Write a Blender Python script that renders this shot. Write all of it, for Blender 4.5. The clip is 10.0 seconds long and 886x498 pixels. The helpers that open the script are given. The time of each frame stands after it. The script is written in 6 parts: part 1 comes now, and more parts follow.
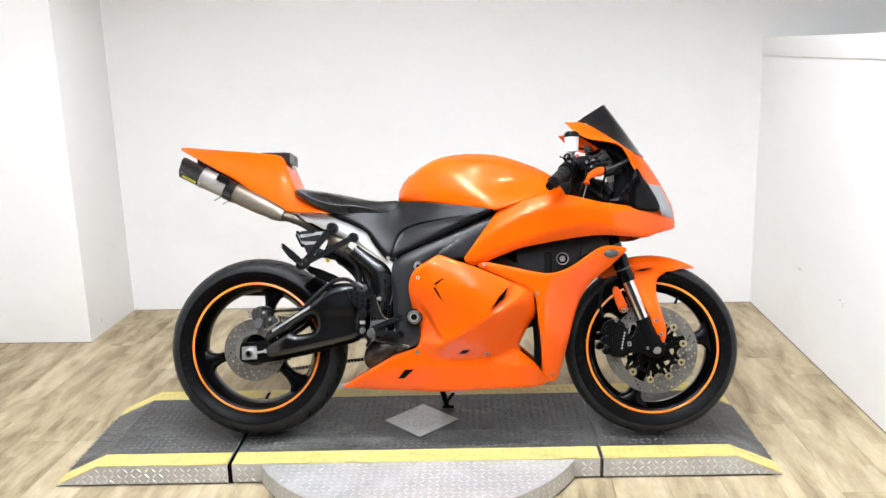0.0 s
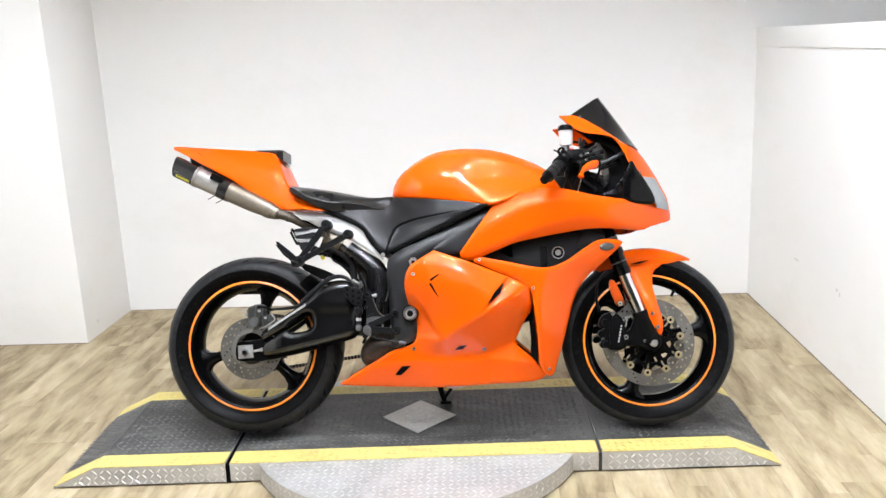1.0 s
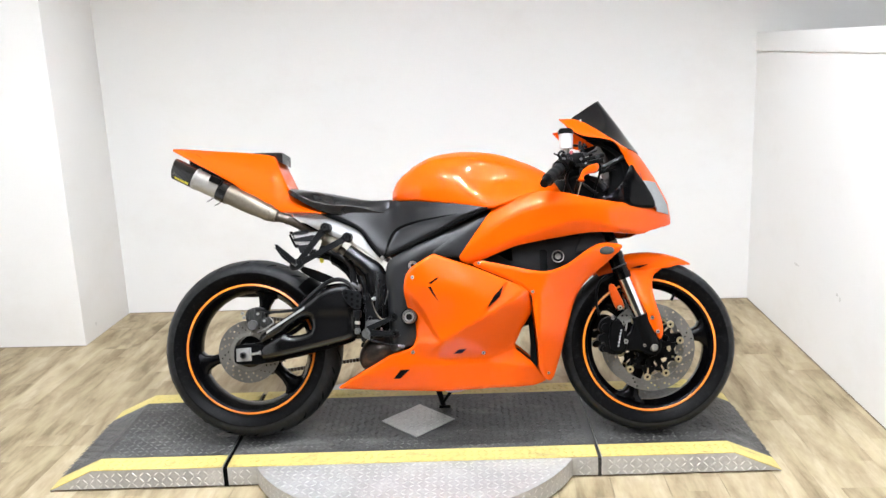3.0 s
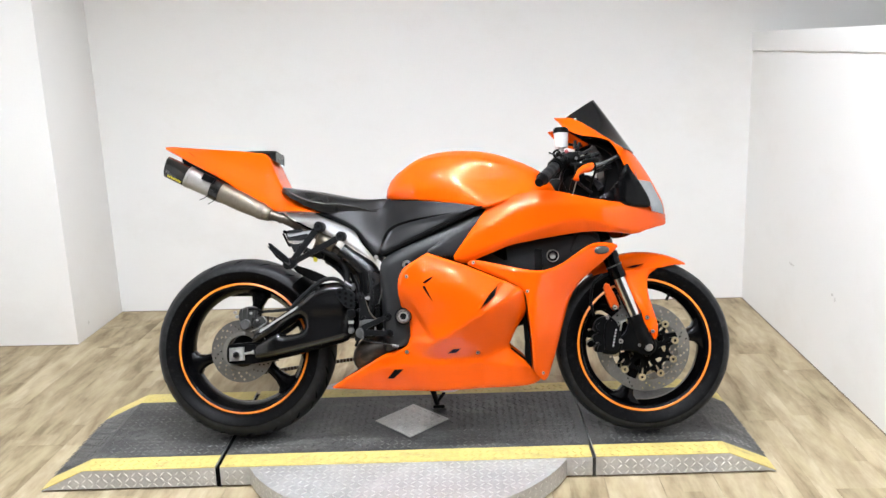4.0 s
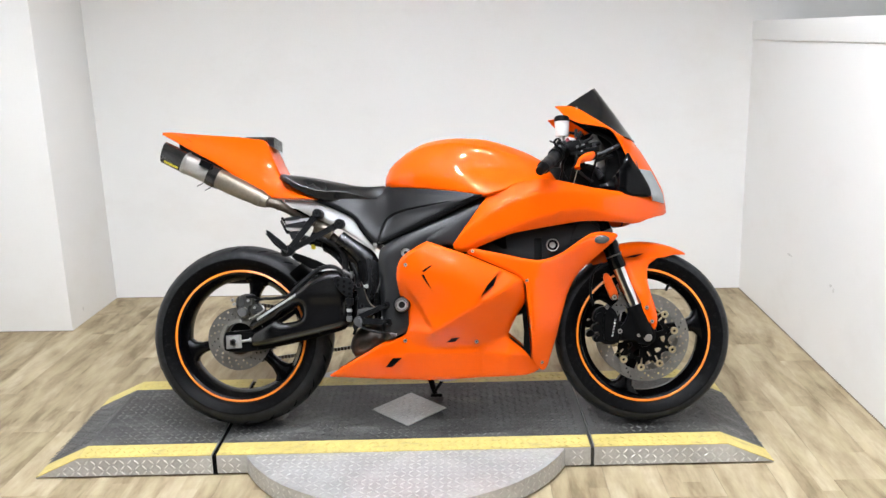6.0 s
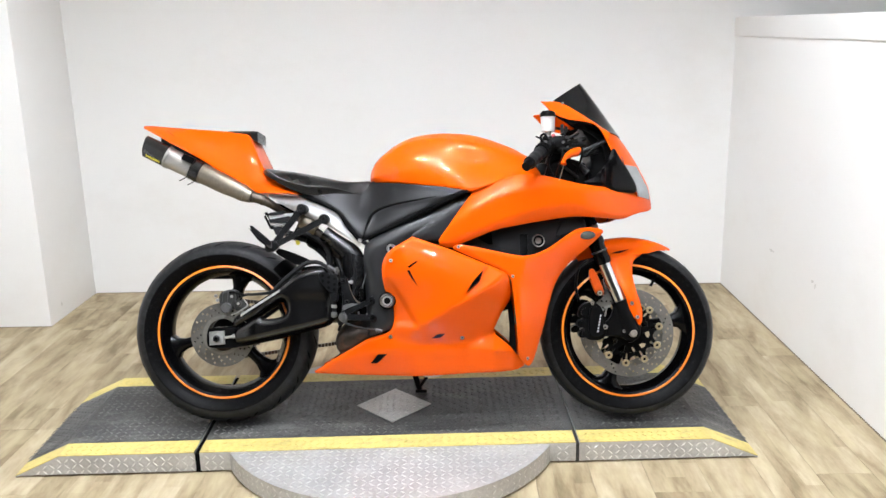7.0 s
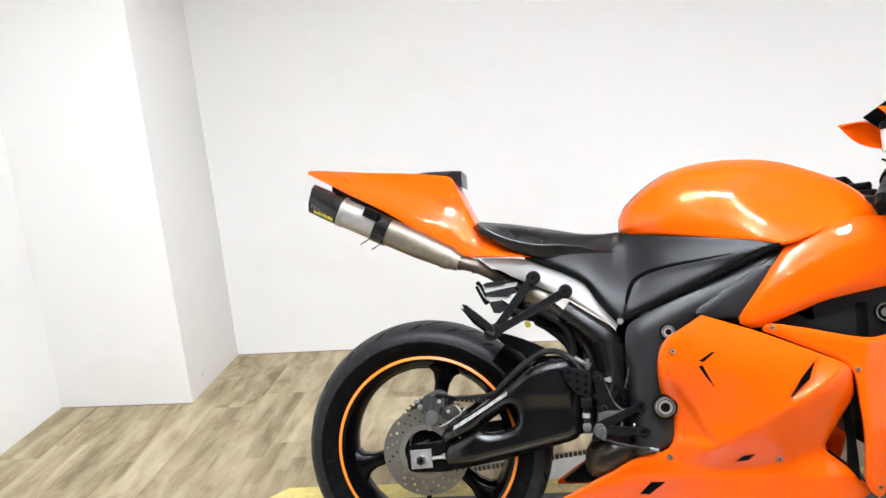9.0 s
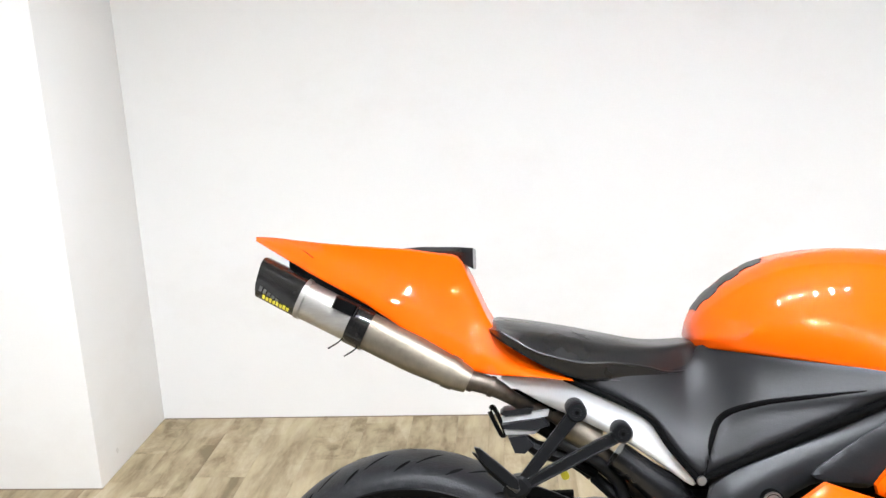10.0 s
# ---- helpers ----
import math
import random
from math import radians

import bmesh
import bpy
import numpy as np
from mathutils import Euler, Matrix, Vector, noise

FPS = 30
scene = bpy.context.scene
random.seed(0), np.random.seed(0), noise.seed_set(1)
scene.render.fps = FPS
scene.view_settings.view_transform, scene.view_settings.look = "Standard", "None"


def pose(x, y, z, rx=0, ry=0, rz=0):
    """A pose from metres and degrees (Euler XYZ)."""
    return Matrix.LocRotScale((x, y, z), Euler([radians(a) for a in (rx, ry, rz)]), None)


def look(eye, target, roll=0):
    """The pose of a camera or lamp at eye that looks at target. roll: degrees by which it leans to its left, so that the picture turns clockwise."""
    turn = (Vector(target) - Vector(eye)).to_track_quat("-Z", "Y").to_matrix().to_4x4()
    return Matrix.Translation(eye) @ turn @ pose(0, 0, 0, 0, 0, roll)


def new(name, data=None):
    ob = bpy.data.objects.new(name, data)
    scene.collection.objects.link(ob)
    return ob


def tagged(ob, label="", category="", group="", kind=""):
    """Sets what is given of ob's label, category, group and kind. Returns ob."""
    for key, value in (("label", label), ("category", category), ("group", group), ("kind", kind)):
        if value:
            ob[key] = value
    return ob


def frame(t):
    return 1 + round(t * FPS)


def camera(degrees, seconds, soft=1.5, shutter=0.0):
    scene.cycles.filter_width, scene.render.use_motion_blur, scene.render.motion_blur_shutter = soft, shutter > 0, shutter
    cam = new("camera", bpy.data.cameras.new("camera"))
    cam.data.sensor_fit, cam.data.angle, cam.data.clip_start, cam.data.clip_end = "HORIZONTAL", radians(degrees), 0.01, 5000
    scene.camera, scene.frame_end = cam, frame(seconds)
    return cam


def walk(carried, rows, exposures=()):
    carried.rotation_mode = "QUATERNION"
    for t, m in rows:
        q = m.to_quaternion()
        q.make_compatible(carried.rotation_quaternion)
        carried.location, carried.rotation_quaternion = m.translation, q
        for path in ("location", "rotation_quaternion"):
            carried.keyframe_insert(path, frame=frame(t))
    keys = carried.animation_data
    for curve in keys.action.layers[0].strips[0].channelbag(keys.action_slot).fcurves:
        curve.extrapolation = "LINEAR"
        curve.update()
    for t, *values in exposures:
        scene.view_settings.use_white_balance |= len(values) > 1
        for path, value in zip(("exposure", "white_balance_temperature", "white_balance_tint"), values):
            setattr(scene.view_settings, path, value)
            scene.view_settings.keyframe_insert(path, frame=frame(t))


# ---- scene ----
cam = camera(54.3, 10.0)
PATH = [
    (0, (0.828, -2.906, 1.405), (0.718, -0.96, 0.955), -1.7),
    (0.5, (0.833, -2.903, 1.405), (0.718, -0.958, 0.955), -2.3),
    (1, (0.836, -2.897, 1.403), (0.731, -0.954, 0.943), -2.5),
    (1.5, (0.832, -2.892, 1.406), (0.72, -0.948, 0.951), -2.4),
    (2, (0.835, -2.894, 1.404), (0.713, -0.949, 0.954), -2.2),
    (2.5, (0.834, -2.893, 1.4), (0.72, -0.947, 0.951), -2.3),
    (4, (0.837, -2.874, 1.396), (0.745, -0.928, 0.942), -2.1),
    (4.5, (0.836, -2.865, 1.404), (0.731, -0.918, 0.955), -2.4),
    (5, (0.827, -2.856, 1.403), (0.732, -0.913, 0.939), -2.0),
    (5.5, (0.827, -2.855, 1.4), (0.719, -0.918, 0.918), -1.8),
    (6.8, (0.798, -2.857, 1.388), (0.782, -0.916, 0.907), -1.2),
    (7, (0.798, -2.842, 1.396), (0.767, -0.905, 0.9), -1.2),
    (7.5, (0.711, -2.788, 1.413), (0.57, -0.845, 0.963), -3.1),
    (8, (0.635, -2.631, 1.402), (0.443, -0.703, 0.904), -5.1),
    (8.2, (0.603, -2.523, 1.402), (0.363, -0.592, 0.94), -5.1),
    (8.3, (0.588, -2.459, 1.405), (0.327, -0.529, 0.951), -5.2),
    (8.5, (0.549, -2.327, 1.414), (0.263, -0.406, 0.935), -5.4),
    (8.6, (0.517, -2.267, 1.411), (0.173, -0.365, 0.899), -5.1),
    (8.7, (0.48, -2.209, 1.404), (0.138, -0.297, 0.925), -4.8),
    (8.8, (0.44, -2.148, 1.398), (0.133, -0.228, 0.927), -4.6),
    (9, (0.367, -2.014, 1.395), (0.090, -0.091, 0.919), -5.4),
    (9.2, (0.305, -1.89, 1.405), (0.108, 0.034, 0.897), -5.2),
    (9.4, (0.262, -1.757, 1.41), (0.11, 0.158, 0.855), -5.7),
    (9.5, (0.251, -1.688, 1.41), (0.123, 0.232, 0.863), -5.6),
    (9.7, (0.238, -1.56, 1.398), (0.112, 0.382, 0.924), -3.4),
    (9.8, (0.221, -1.508, 1.413), (0.092, 0.428, 0.925), -3.8),
    (10, (0.192, -1.381, 1.428), (0.035, 0.556, 0.959), -2.7),
]
walk(cam, [(t, look(eye, target, roll)) for t, eye, target, roll in PATH], exposures=[(0, -0.05), (2.7, -0.05), (4, -0.17), (5.5, -0.26), (7, -0.18), (7.6, -0.06), (9.5, -0.03), (10, 0.02)])

# ---- world and light ----
world = bpy.data.worlds.new("world")
scene.world = world
world.use_nodes = True
world.node_tree.nodes["Background"].inputs[0].default_value = (1.0, 0.98, 0.95, 1)
world.node_tree.nodes["Background"].inputs[1].default_value = 0.3


CEILING = 3.1
LAMPS = [(0.06, -0.85, 0.0150), (1.04, -0.85, 0.0150), (0.06, -2.3, 0.0137), (1.04, -2.3, 0.0137), (0.06, -3.6, 0.0064), (1.04, -3.6, 0.0064), (0.06, -5.0, 0.0058), (1.04, -5.0, 0.0058)]


# ---- materials ----
def material(name, base, rough=0.5, metal=0.0, coat=0.0, vary=0.12, scale=6.0, bump=0.0, fine=90.0, stretch=(1, 1, 1), spec=0.5):
    """A surface with stains at a broad scale and grain at a fine one."""
    m = bpy.data.materials.new(name)
    m.use_nodes = True
    nt = m.node_tree
    b = nt.nodes["Principled BSDF"]
    b.inputs["Roughness"].default_value, b.inputs["Metallic"].default_value = rough, metal
    b.inputs["Coat Weight"].default_value, b.inputs["Coat Roughness"].default_value = coat, 0.04
    b.inputs["Specular IOR Level"].default_value = spec
    tc = nt.nodes.new("ShaderNodeTexCoord")
    mp = nt.nodes.new("ShaderNodeMapping")
    mp.inputs["Scale"].default_value = stretch
    nt.links.new(tc.outputs["Object"], mp.inputs["Vector"])
    n1, n2 = nt.nodes.new("ShaderNodeTexNoise"), nt.nodes.new("ShaderNodeTexNoise")
    n1.inputs["Scale"].default_value, n2.inputs["Scale"].default_value = scale, fine
    n1.inputs["Detail"].default_value, n2.inputs["Detail"].default_value = 5, 3
    add = nt.nodes.new("ShaderNodeMath")
    add.operation = "MULTIPLY_ADD"
    add.inputs[1].default_value = 0.6
    for n in (n1, n2):
        nt.links.new(mp.outputs["Vector"], n.inputs["Vector"])
    nt.links.new(n1.outputs["Fac"], add.inputs[0])
    half = nt.nodes.new("ShaderNodeMath")
    half.operation = "MULTIPLY"
    half.inputs[1].default_value = 0.4
    nt.links.new(n2.outputs["Fac"], half.inputs[0])
    nt.links.new(half.outputs[0], add.inputs[2])
    ramp = nt.nodes.new("ShaderNodeValToRGB")
    ramp.color_ramp.elements[0].position, ramp.color_ramp.elements[1].position = 0.3, 0.7
    ramp.color_ramp.elements[0].color = tuple(c * (1 - vary) for c in base) + (1,)
    ramp.color_ramp.elements[1].color = tuple(min(1.0, c * (1 + vary)) for c in base) + (1,)
    nt.links.new(add.outputs[0], ramp.inputs["Fac"])
    nt.links.new(ramp.outputs["Color"], b.inputs["Base Color"])
    rr = nt.nodes.new("ShaderNodeMapRange")
    rr.inputs["To Min"].default_value, rr.inputs["To Max"].default_value = max(0.0, rough - 0.08), min(1.0, rough + 0.08)
    nt.links.new(n1.outputs["Fac"], rr.inputs["Value"])
    nt.links.new(rr.outputs["Result"], b.inputs["Roughness"])
    if bump:
        bp = nt.nodes.new("ShaderNodeBump")
        bp.inputs["Strength"].default_value, bp.inputs["Distance"].default_value = bump, 0.002
        nt.links.new(n2.outputs["Fac"], bp.inputs["Height"])
        nt.links.new(bp.outputs["Normal"], b.inputs["Normal"])
    return m


def plank_material():
    m = bpy.data.materials.new("vinyl_plank")
    m.use_nodes = True
    nt = m.node_tree
    b = nt.nodes["Principled BSDF"]
    b.inputs["Roughness"].default_value = 0.55
    b.inputs["Specular IOR Level"].default_value = 0.12
    tc, info = nt.nodes.new("ShaderNodeTexCoord"), nt.nodes.new("ShaderNodeObjectInfo")
    shift = nt.nodes.new("ShaderNodeVectorMath")
    shift.operation = "MULTIPLY_ADD"
    shift.inputs[1].default_value = (1, 1, 1)
    comb = nt.nodes.new("ShaderNodeCombineXYZ")
    times = nt.nodes.new("ShaderNodeMath")
    times.operation = "MULTIPLY"
    times.inputs[1].default_value = 37.0
    nt.links.new(info.outputs["Random"], times.inputs[0])
    nt.links.new(times.outputs[0], comb.inputs["Z"])
    nt.links.new(times.outputs[0], comb.inputs["X"])
    nt.links.new(tc.outputs["Object"], shift.inputs[0])
    nt.links.new(comb.outputs["Vector"], shift.inputs[2])
    mp = nt.nodes.new("ShaderNodeMapping")
    mp.inputs["Scale"].default_value = (4.6, 1.0, 1.0)
    nt.links.new(shift.outputs["Vector"], mp.inputs["Vector"])
    broad, grain, mark = (nt.nodes.new("ShaderNodeTexNoise") for _ in range(3))
    broad.inputs["Scale"].default_value, broad.inputs["Detail"].default_value, broad.inputs["Distortion"].default_value = 2.7, 4, 0.7
    grain.inputs["Scale"].default_value, grain.inputs["Detail"].default_value = 22, 5
    mark.inputs["Scale"].default_value, mark.inputs["Detail"].default_value = 4.5, 3
    for n in (broad, grain, mark):
        nt.links.new(mp.outputs["Vector"], n.inputs["Vector"])
    mix = nt.nodes.new("ShaderNodeMath")
    mix.operation = "MULTIPLY_ADD"
    mix.inputs[1].default_value = 0.8
    nt.links.new(broad.outputs["Fac"], mix.inputs[0])
    small = nt.nodes.new("ShaderNodeMath")
    small.operation = "MULTIPLY"
    small.inputs[1].default_value = 0.2
    nt.links.new(grain.outputs["Fac"], small.inputs[0])
    nt.links.new(small.outputs[0], mix.inputs[2])
    tone = nt.nodes.new("ShaderNodeMath")
    tone.operation = "MULTIPLY_ADD"
    tone.inputs[1].default_value, tone.inputs[2].default_value = 0.09, -0.045
    nt.links.new(info.outputs["Random"], tone.inputs[0])
    # three narrow staves side by side in each board, each broken at its own lengths
    parts = nt.nodes.new("ShaderNodeSeparateXYZ")
    nt.links.new(tc.outputs["Object"], parts.inputs[0])
    stave = nt.nodes.new("ShaderNodeMath")
    stave.operation = "MULTIPLY"
    stave.inputs[1].default_value = 1 / 0.0593
    nt.links.new(parts.outputs["X"], stave.inputs[0])
    row = nt.nodes.new("ShaderNodeMath")
    row.operation = "FLOOR"
    nt.links.new(stave.outputs[0], row.inputs[0])
    along = nt.nodes.new("ShaderNodeMath")
    along.operation = "MULTIPLY_ADD"
    along.inputs[1].default_value = 0.37
    nt.links.new(row.outputs[0], along.inputs[0])
    nt.links.new(parts.outputs["Y"], along.inputs[2])
    long = nt.nodes.new("ShaderNodeMath")
    long.operation = "MULTIPLY"
    long.inputs[1].default_value = 1 / 0.46
    nt.links.new(along.outputs[0], long.inputs[0])
    piece = nt.nodes.new("ShaderNodeMath")
    piece.operation = "FLOOR"
    nt.links.new(long.outputs[0], piece.inputs[0])
    cell = nt.nodes.new("ShaderNodeCombineXYZ")
    nt.links.new(row.outputs[0], cell.inputs["X"])
    nt.links.new(piece.outputs[0], cell.inputs["Y"])
    nt.links.new(times.outputs[0], cell.inputs["Z"])
    dice = nt.nodes.new("ShaderNodeTexWhiteNoise")
    nt.links.new(cell.outputs["Vector"], dice.inputs["Vector"])
    shade = nt.nodes.new("ShaderNodeMath")
    shade.operation = "MULTIPLY_ADD"
    shade.inputs[1].default_value, shade.inputs[2].default_value = 0.15, -0.075
    nt.links.new(dice.outputs["Value"], shade.inputs[0])
    both = nt.nodes.new("ShaderNodeMath")
    nt.links.new(shade.outputs[0], both.inputs[0])
    nt.links.new(tone.outputs[0], both.inputs[1])
    total = nt.nodes.new("ShaderNodeMath")
    nt.links.new(mix.outputs[0], total.inputs[0])
    nt.links.new(both.outputs[0], total.inputs[1])
    ramp = nt.nodes.new("ShaderNodeValToRGB")
    el = ramp.color_ramp.elements
    el[0].position, el[0].color = 0.30, (0.186, 0.142, 0.082, 1)
    el[1].position, el[1].color = 0.70, (0.470, 0.392, 0.268, 1)
    mid = el.new(0.5)
    mid.color = (0.322, 0.257, 0.162, 1)
    nt.links.new(total.outputs[0], ramp.inputs["Fac"])
    spot = nt.nodes.new("ShaderNodeMapRange")
    spot.inputs["From Min"].default_value, spot.inputs["From Max"].default_value = 0.46, 0.68
    spot.inputs["To Max"].default_value = 0.55
    nt.links.new(mark.outputs["Fac"], spot.inputs["Value"])
    tint = nt.nodes.new("ShaderNodeMix")
    tint.data_type = "RGBA"
    nt.links.new(spot.outputs["Result"], tint.inputs[0])
    nt.links.new(ramp.outputs["Color"], tint.inputs[6])
    tint.inputs[7].default_value = (0.458, 0.384, 0.240, 1)
    nt.links.new(tint.outputs[2], b.inputs["Base Color"])
    bp = nt.nodes.new("ShaderNodeBump")
    bp.inputs["Strength"].default_value, bp.inputs["Distance"].default_value = 0.25, 0.001
    nt.links.new(grain.outputs["Fac"], bp.inputs["Height"])
    nt.links.new(bp.outputs["Normal"], b.inputs["Normal"])
    return m


WALL = material("white_wall_paint", (0.79, 0.78, 0.76), 0.55, vary=0.02, scale=1.2, bump=0.08, fine=160)
# darker base carries the dimness of the space beyond the east ledge
WALL_DIM = material("dimmed_wall_paint", (0.40, 0.395, 0.38), 0.6, vary=0.04, scale=1.5)
CEIL = material("ceiling_paint", (0.75, 0.75, 0.73), 0.8, vary=0.03)
# dark colour of the added, unseen surround that keeps bounce light down
SURROUND = material("unseen_dark_surround", (0.10, 0.10, 0.10), 0.7, vary=0.15, scale=1.0)
SCUFF = material("grey_scuff", (0.64, 0.625, 0.60), 0.7, vary=0.2, scale=60)
JOINT = material("floor_joint", (0.17, 0.13, 0.09), 0.8)
PLANK = plank_material()
PLATE = material("bare_tread_plate", (0.47, 0.465, 0.45), 0.42, metal=0.45, vary=0.22, scale=9, bump=0.15)
GRIP = material("black_grip_paint", (0.038, 0.038, 0.037), 0.46, vary=0.8, scale=4.5, spec=0.35, bump=0.5, fine=220)
YELLOW = material("yellow_edge_paint", (0.56, 0.455, 0.145), 0.5, vary=0.16, scale=16, bump=0.2)
ORANGE = material("orange_gloss_paint", (0.70, 0.080, 0.0005), 0.42, coat=0.58, vary=0.03, scale=3, spec=0.04)
STRIPE = material("orange_stripe_paint", (0.80, 0.20, 0.01), 0.35, coat=0.5, vary=0.05)
AMBER = material("burnt_orange_plastic", (0.42, 0.055, 0.004), 0.3, spec=0.4, vary=0.25, scale=30)
CALIPER = material("grey_caliper_paint", (0.046, 0.046, 0.044), 0.4, metal=0.4, vary=0.4, scale=40)
SATIN = material("satin_black_plastic", (0.0085, 0.0085, 0.0092), 0.40, spec=0.24, vary=0.2, scale=10, bump=0.12, fine=400)
GLOSS = material("gloss_black_paint", (0.0016, 0.0016, 0.0018), 0.2, spec=0.13, coat=0.03, vary=0.2)
MATT = material("matt_black_metal", (0.0028, 0.0028, 0.0029), 0.36, spec=0.07, vary=0.3, scale=20)
DARKFRAME = material("dark_grey_frame_paint", (0.0165, 0.017, 0.0182), 0.37, metal=0.2, spec=0.34, vary=0.2, scale=9, bump=0.1, fine=350)
RUBBER = material("tyre_rubber", (0.0095, 0.0096, 0.0104), 0.46, spec=0.20, vary=0.3, scale=16, bump=0.3, fine=260)
ARM = material("gloss_black_swingarm_paint", (0.0026, 0.0026, 0.0028), 0.24, spec=0.45, coat=0.05, vary=0.3, scale=12)
BOXED = material("satin_black_beam_paint", (0.0050, 0.0050, 0.0055), 0.25, spec=0.45, vary=0.3, scale=14, bump=0.15, fine=300)
CAST = material("charcoal_cast_metal", (0.0060, 0.0062, 0.0068), 0.32, spec=0.18, metal=0.1, vary=0.3, scale=25, bump=0.25, fine=350)
HOSE = material("grey_rubber_hose", (0.010, 0.010, 0.0105), 0.38, spec=0.25, vary=0.3, scale=30)
RAIL = material("pale_silver_frame_paint", (0.66, 0.66, 0.66), 0.32, metal=0.1, vary=0.05, coat=0.2)
SIDEWALL = material("tyre_sidewall", (0.0025, 0.0025, 0.0027), 0.40, spec=0.05, vary=0.2, scale=20, bump=0.1, fine=300)
GROOVE = material("groove_black", (0.002, 0.002, 0.002), 0.9, spec=0.05)
SEATV = material("black_seat_vinyl", (0.0045, 0.0045, 0.0048), 0.29, spec=0.5, vary=0.2, scale=14, bump=0.22, fine=500)
STEEL = material("brushed_steel", (0.38, 0.365, 0.34), 0.44, metal=1.0, vary=0.12, scale=12, stretch=(1, 1, 6))
TITAN = material("heat_tinted_steel", (0.215, 0.188, 0.148), 0.5, metal=1.0, vary=0.22, scale=10)
BROWN = material("burnt_steel", (0.085, 0.070, 0.056), 0.42, metal=0.8, vary=0.5, scale=16)
CHAMBER = material("sooty_steel", (0.038, 0.030, 0.025), 0.40, metal=0.75, vary=0.5, scale=14, bump=0.2)
WORN = material("worn_grip_paint", (0.095, 0.094, 0.091), 0.5, vary=0.6, scale=5, spec=0.4)
# bare lozenges, paler than the plate so their colour carries the glints
LUG = material("glint_tread", (0.62, 0.61, 0.59), 0.38, metal=0.45, vary=0.15, scale=7)
CHROME = material("chrome", (0.62, 0.62, 0.62), 0.16, metal=1.0, vary=0.05)
DISC = material("brake_disc_steel", (0.30, 0.29, 0.27), 0.38, metal=1.0, vary=0.12, scale=20)
ALU = material("silver_frame_paint", (0.60, 0.60, 0.60), 0.38, metal=0.35, vary=0.06)
CARBON = material("carbon_cap", (0.0075, 0.007, 0.0065), 0.25, coat=0.3, spec=0.25, vary=0.5, scale=60)
LENS = material("smoked_lens", (0.22, 0.23, 0.235), 0.12, coat=0.4, vary=0.15)
SMOKE = material("dark_smoked_lens", (0.05, 0.05, 0.045), 0.15, coat=0.3, vary=0.3, scale=60)
BUTTON = material("brass_button", (0.62, 0.52, 0.32), 0.35, metal=0.8)
BAFFLE = material("lamp_baffle_paint", (0.18, 0.18, 0.18), 0.6)
BANJO = material("bright_zinc", (0.46, 0.455, 0.44), 0.38, metal=0.75, vary=0.25, scale=60)
PEWTER = material("dull_grey_alloy", (0.115, 0.115, 0.115), 0.36, metal=0.6, vary=0.35, scale=50, bump=0.2)
WHITE = material("white_plastic", (0.50, 0.495, 0.48), 0.4, vary=0.05)
LABEL_Y = material("yellow_print", (0.75, 0.65, 0.05), 0.4)
LABEL_W = material("pale_print", (0.40, 0.40, 0.39), 0.4)
TINT = material("dark_tinted_screen", (0.006, 0.006, 0.0065), 0.10, spec=0.25, coat=0.3, vary=0.1)


def wear(m, colour, scale, low, high, stretch=(1, 1, 1), most=1.0):
    """Lays irregular patches of another colour over a surface, with ragged edges."""
    nt = m.node_tree
    b = nt.nodes["Principled BSDF"]
    old = b.inputs["Base Color"].links[0].from_socket
    tc, mp = nt.nodes.new("ShaderNodeTexCoord"), nt.nodes.new("ShaderNodeMapping")
    mp.inputs["Scale"].default_value = stretch
    mp.inputs["Location"].default_value = (3.7, 1.9, 0.6)
    n = nt.nodes.new("ShaderNodeTexNoise")
    n.inputs["Scale"].default_value, n.inputs["Detail"].default_value, n.inputs["Roughness"].default_value = scale, 9, 0.68
    rng = nt.nodes.new("ShaderNodeMapRange")
    rng.inputs["From Min"].default_value, rng.inputs["From Max"].default_value, rng.inputs["To Max"].default_value = low, high, most
    mix = nt.nodes.new("ShaderNodeMix")
    mix.data_type = "RGBA"
    mix.inputs["B"].default_value = colour + (1,)
    nt.links.new(tc.outputs["Object"], mp.inputs["Vector"])
    nt.links.new(mp.outputs["Vector"], n.inputs["Vector"])
    nt.links.new(n.outputs["Fac"], rng.inputs["Value"])
    nt.links.new(rng.outputs["Result"], mix.inputs["Factor"])
    nt.links.new(old, mix.inputs["A"])
    nt.links.new(mix.outputs["Result"], b.inputs["Base Color"])


wear(GRIP, (0.19, 0.186, 0.176), 5.0, 0.50, 0.76, (0.7, 1.6, 1), 0.8)
wear(WORN, (0.26, 0.255, 0.245), 7.0, 0.47, 0.72, (0.7, 1.6, 1), 0.85)
wear(RUBBER, (0.029, 0.030, 0.032), 42.0, 0.50, 0.74, (1, 1, 1), 0.75)
wear(SIDEWALL, (0.022, 0.022, 0.022), 60.0, 0.54, 0.76, (1, 1, 1), 0.6)
wear(YELLOW, (0.20, 0.165, 0.09), 13.0, 0.54, 0.74, (0.8, 2.0, 1), 0.75)
wear(PLATE, (0.30, 0.285, 0.26), 11.0, 0.54, 0.78, (1, 1, 1), 0.6)
wear(CHAMBER, (0.13, 0.060, 0.040), 24.0, 0.50, 0.66, (1, 1, 1), 0.8)
wear(WALL, (0.66, 0.62, 0.57), 1.1, 0.52, 0.80, (1, 1, 1.6), 0.45)
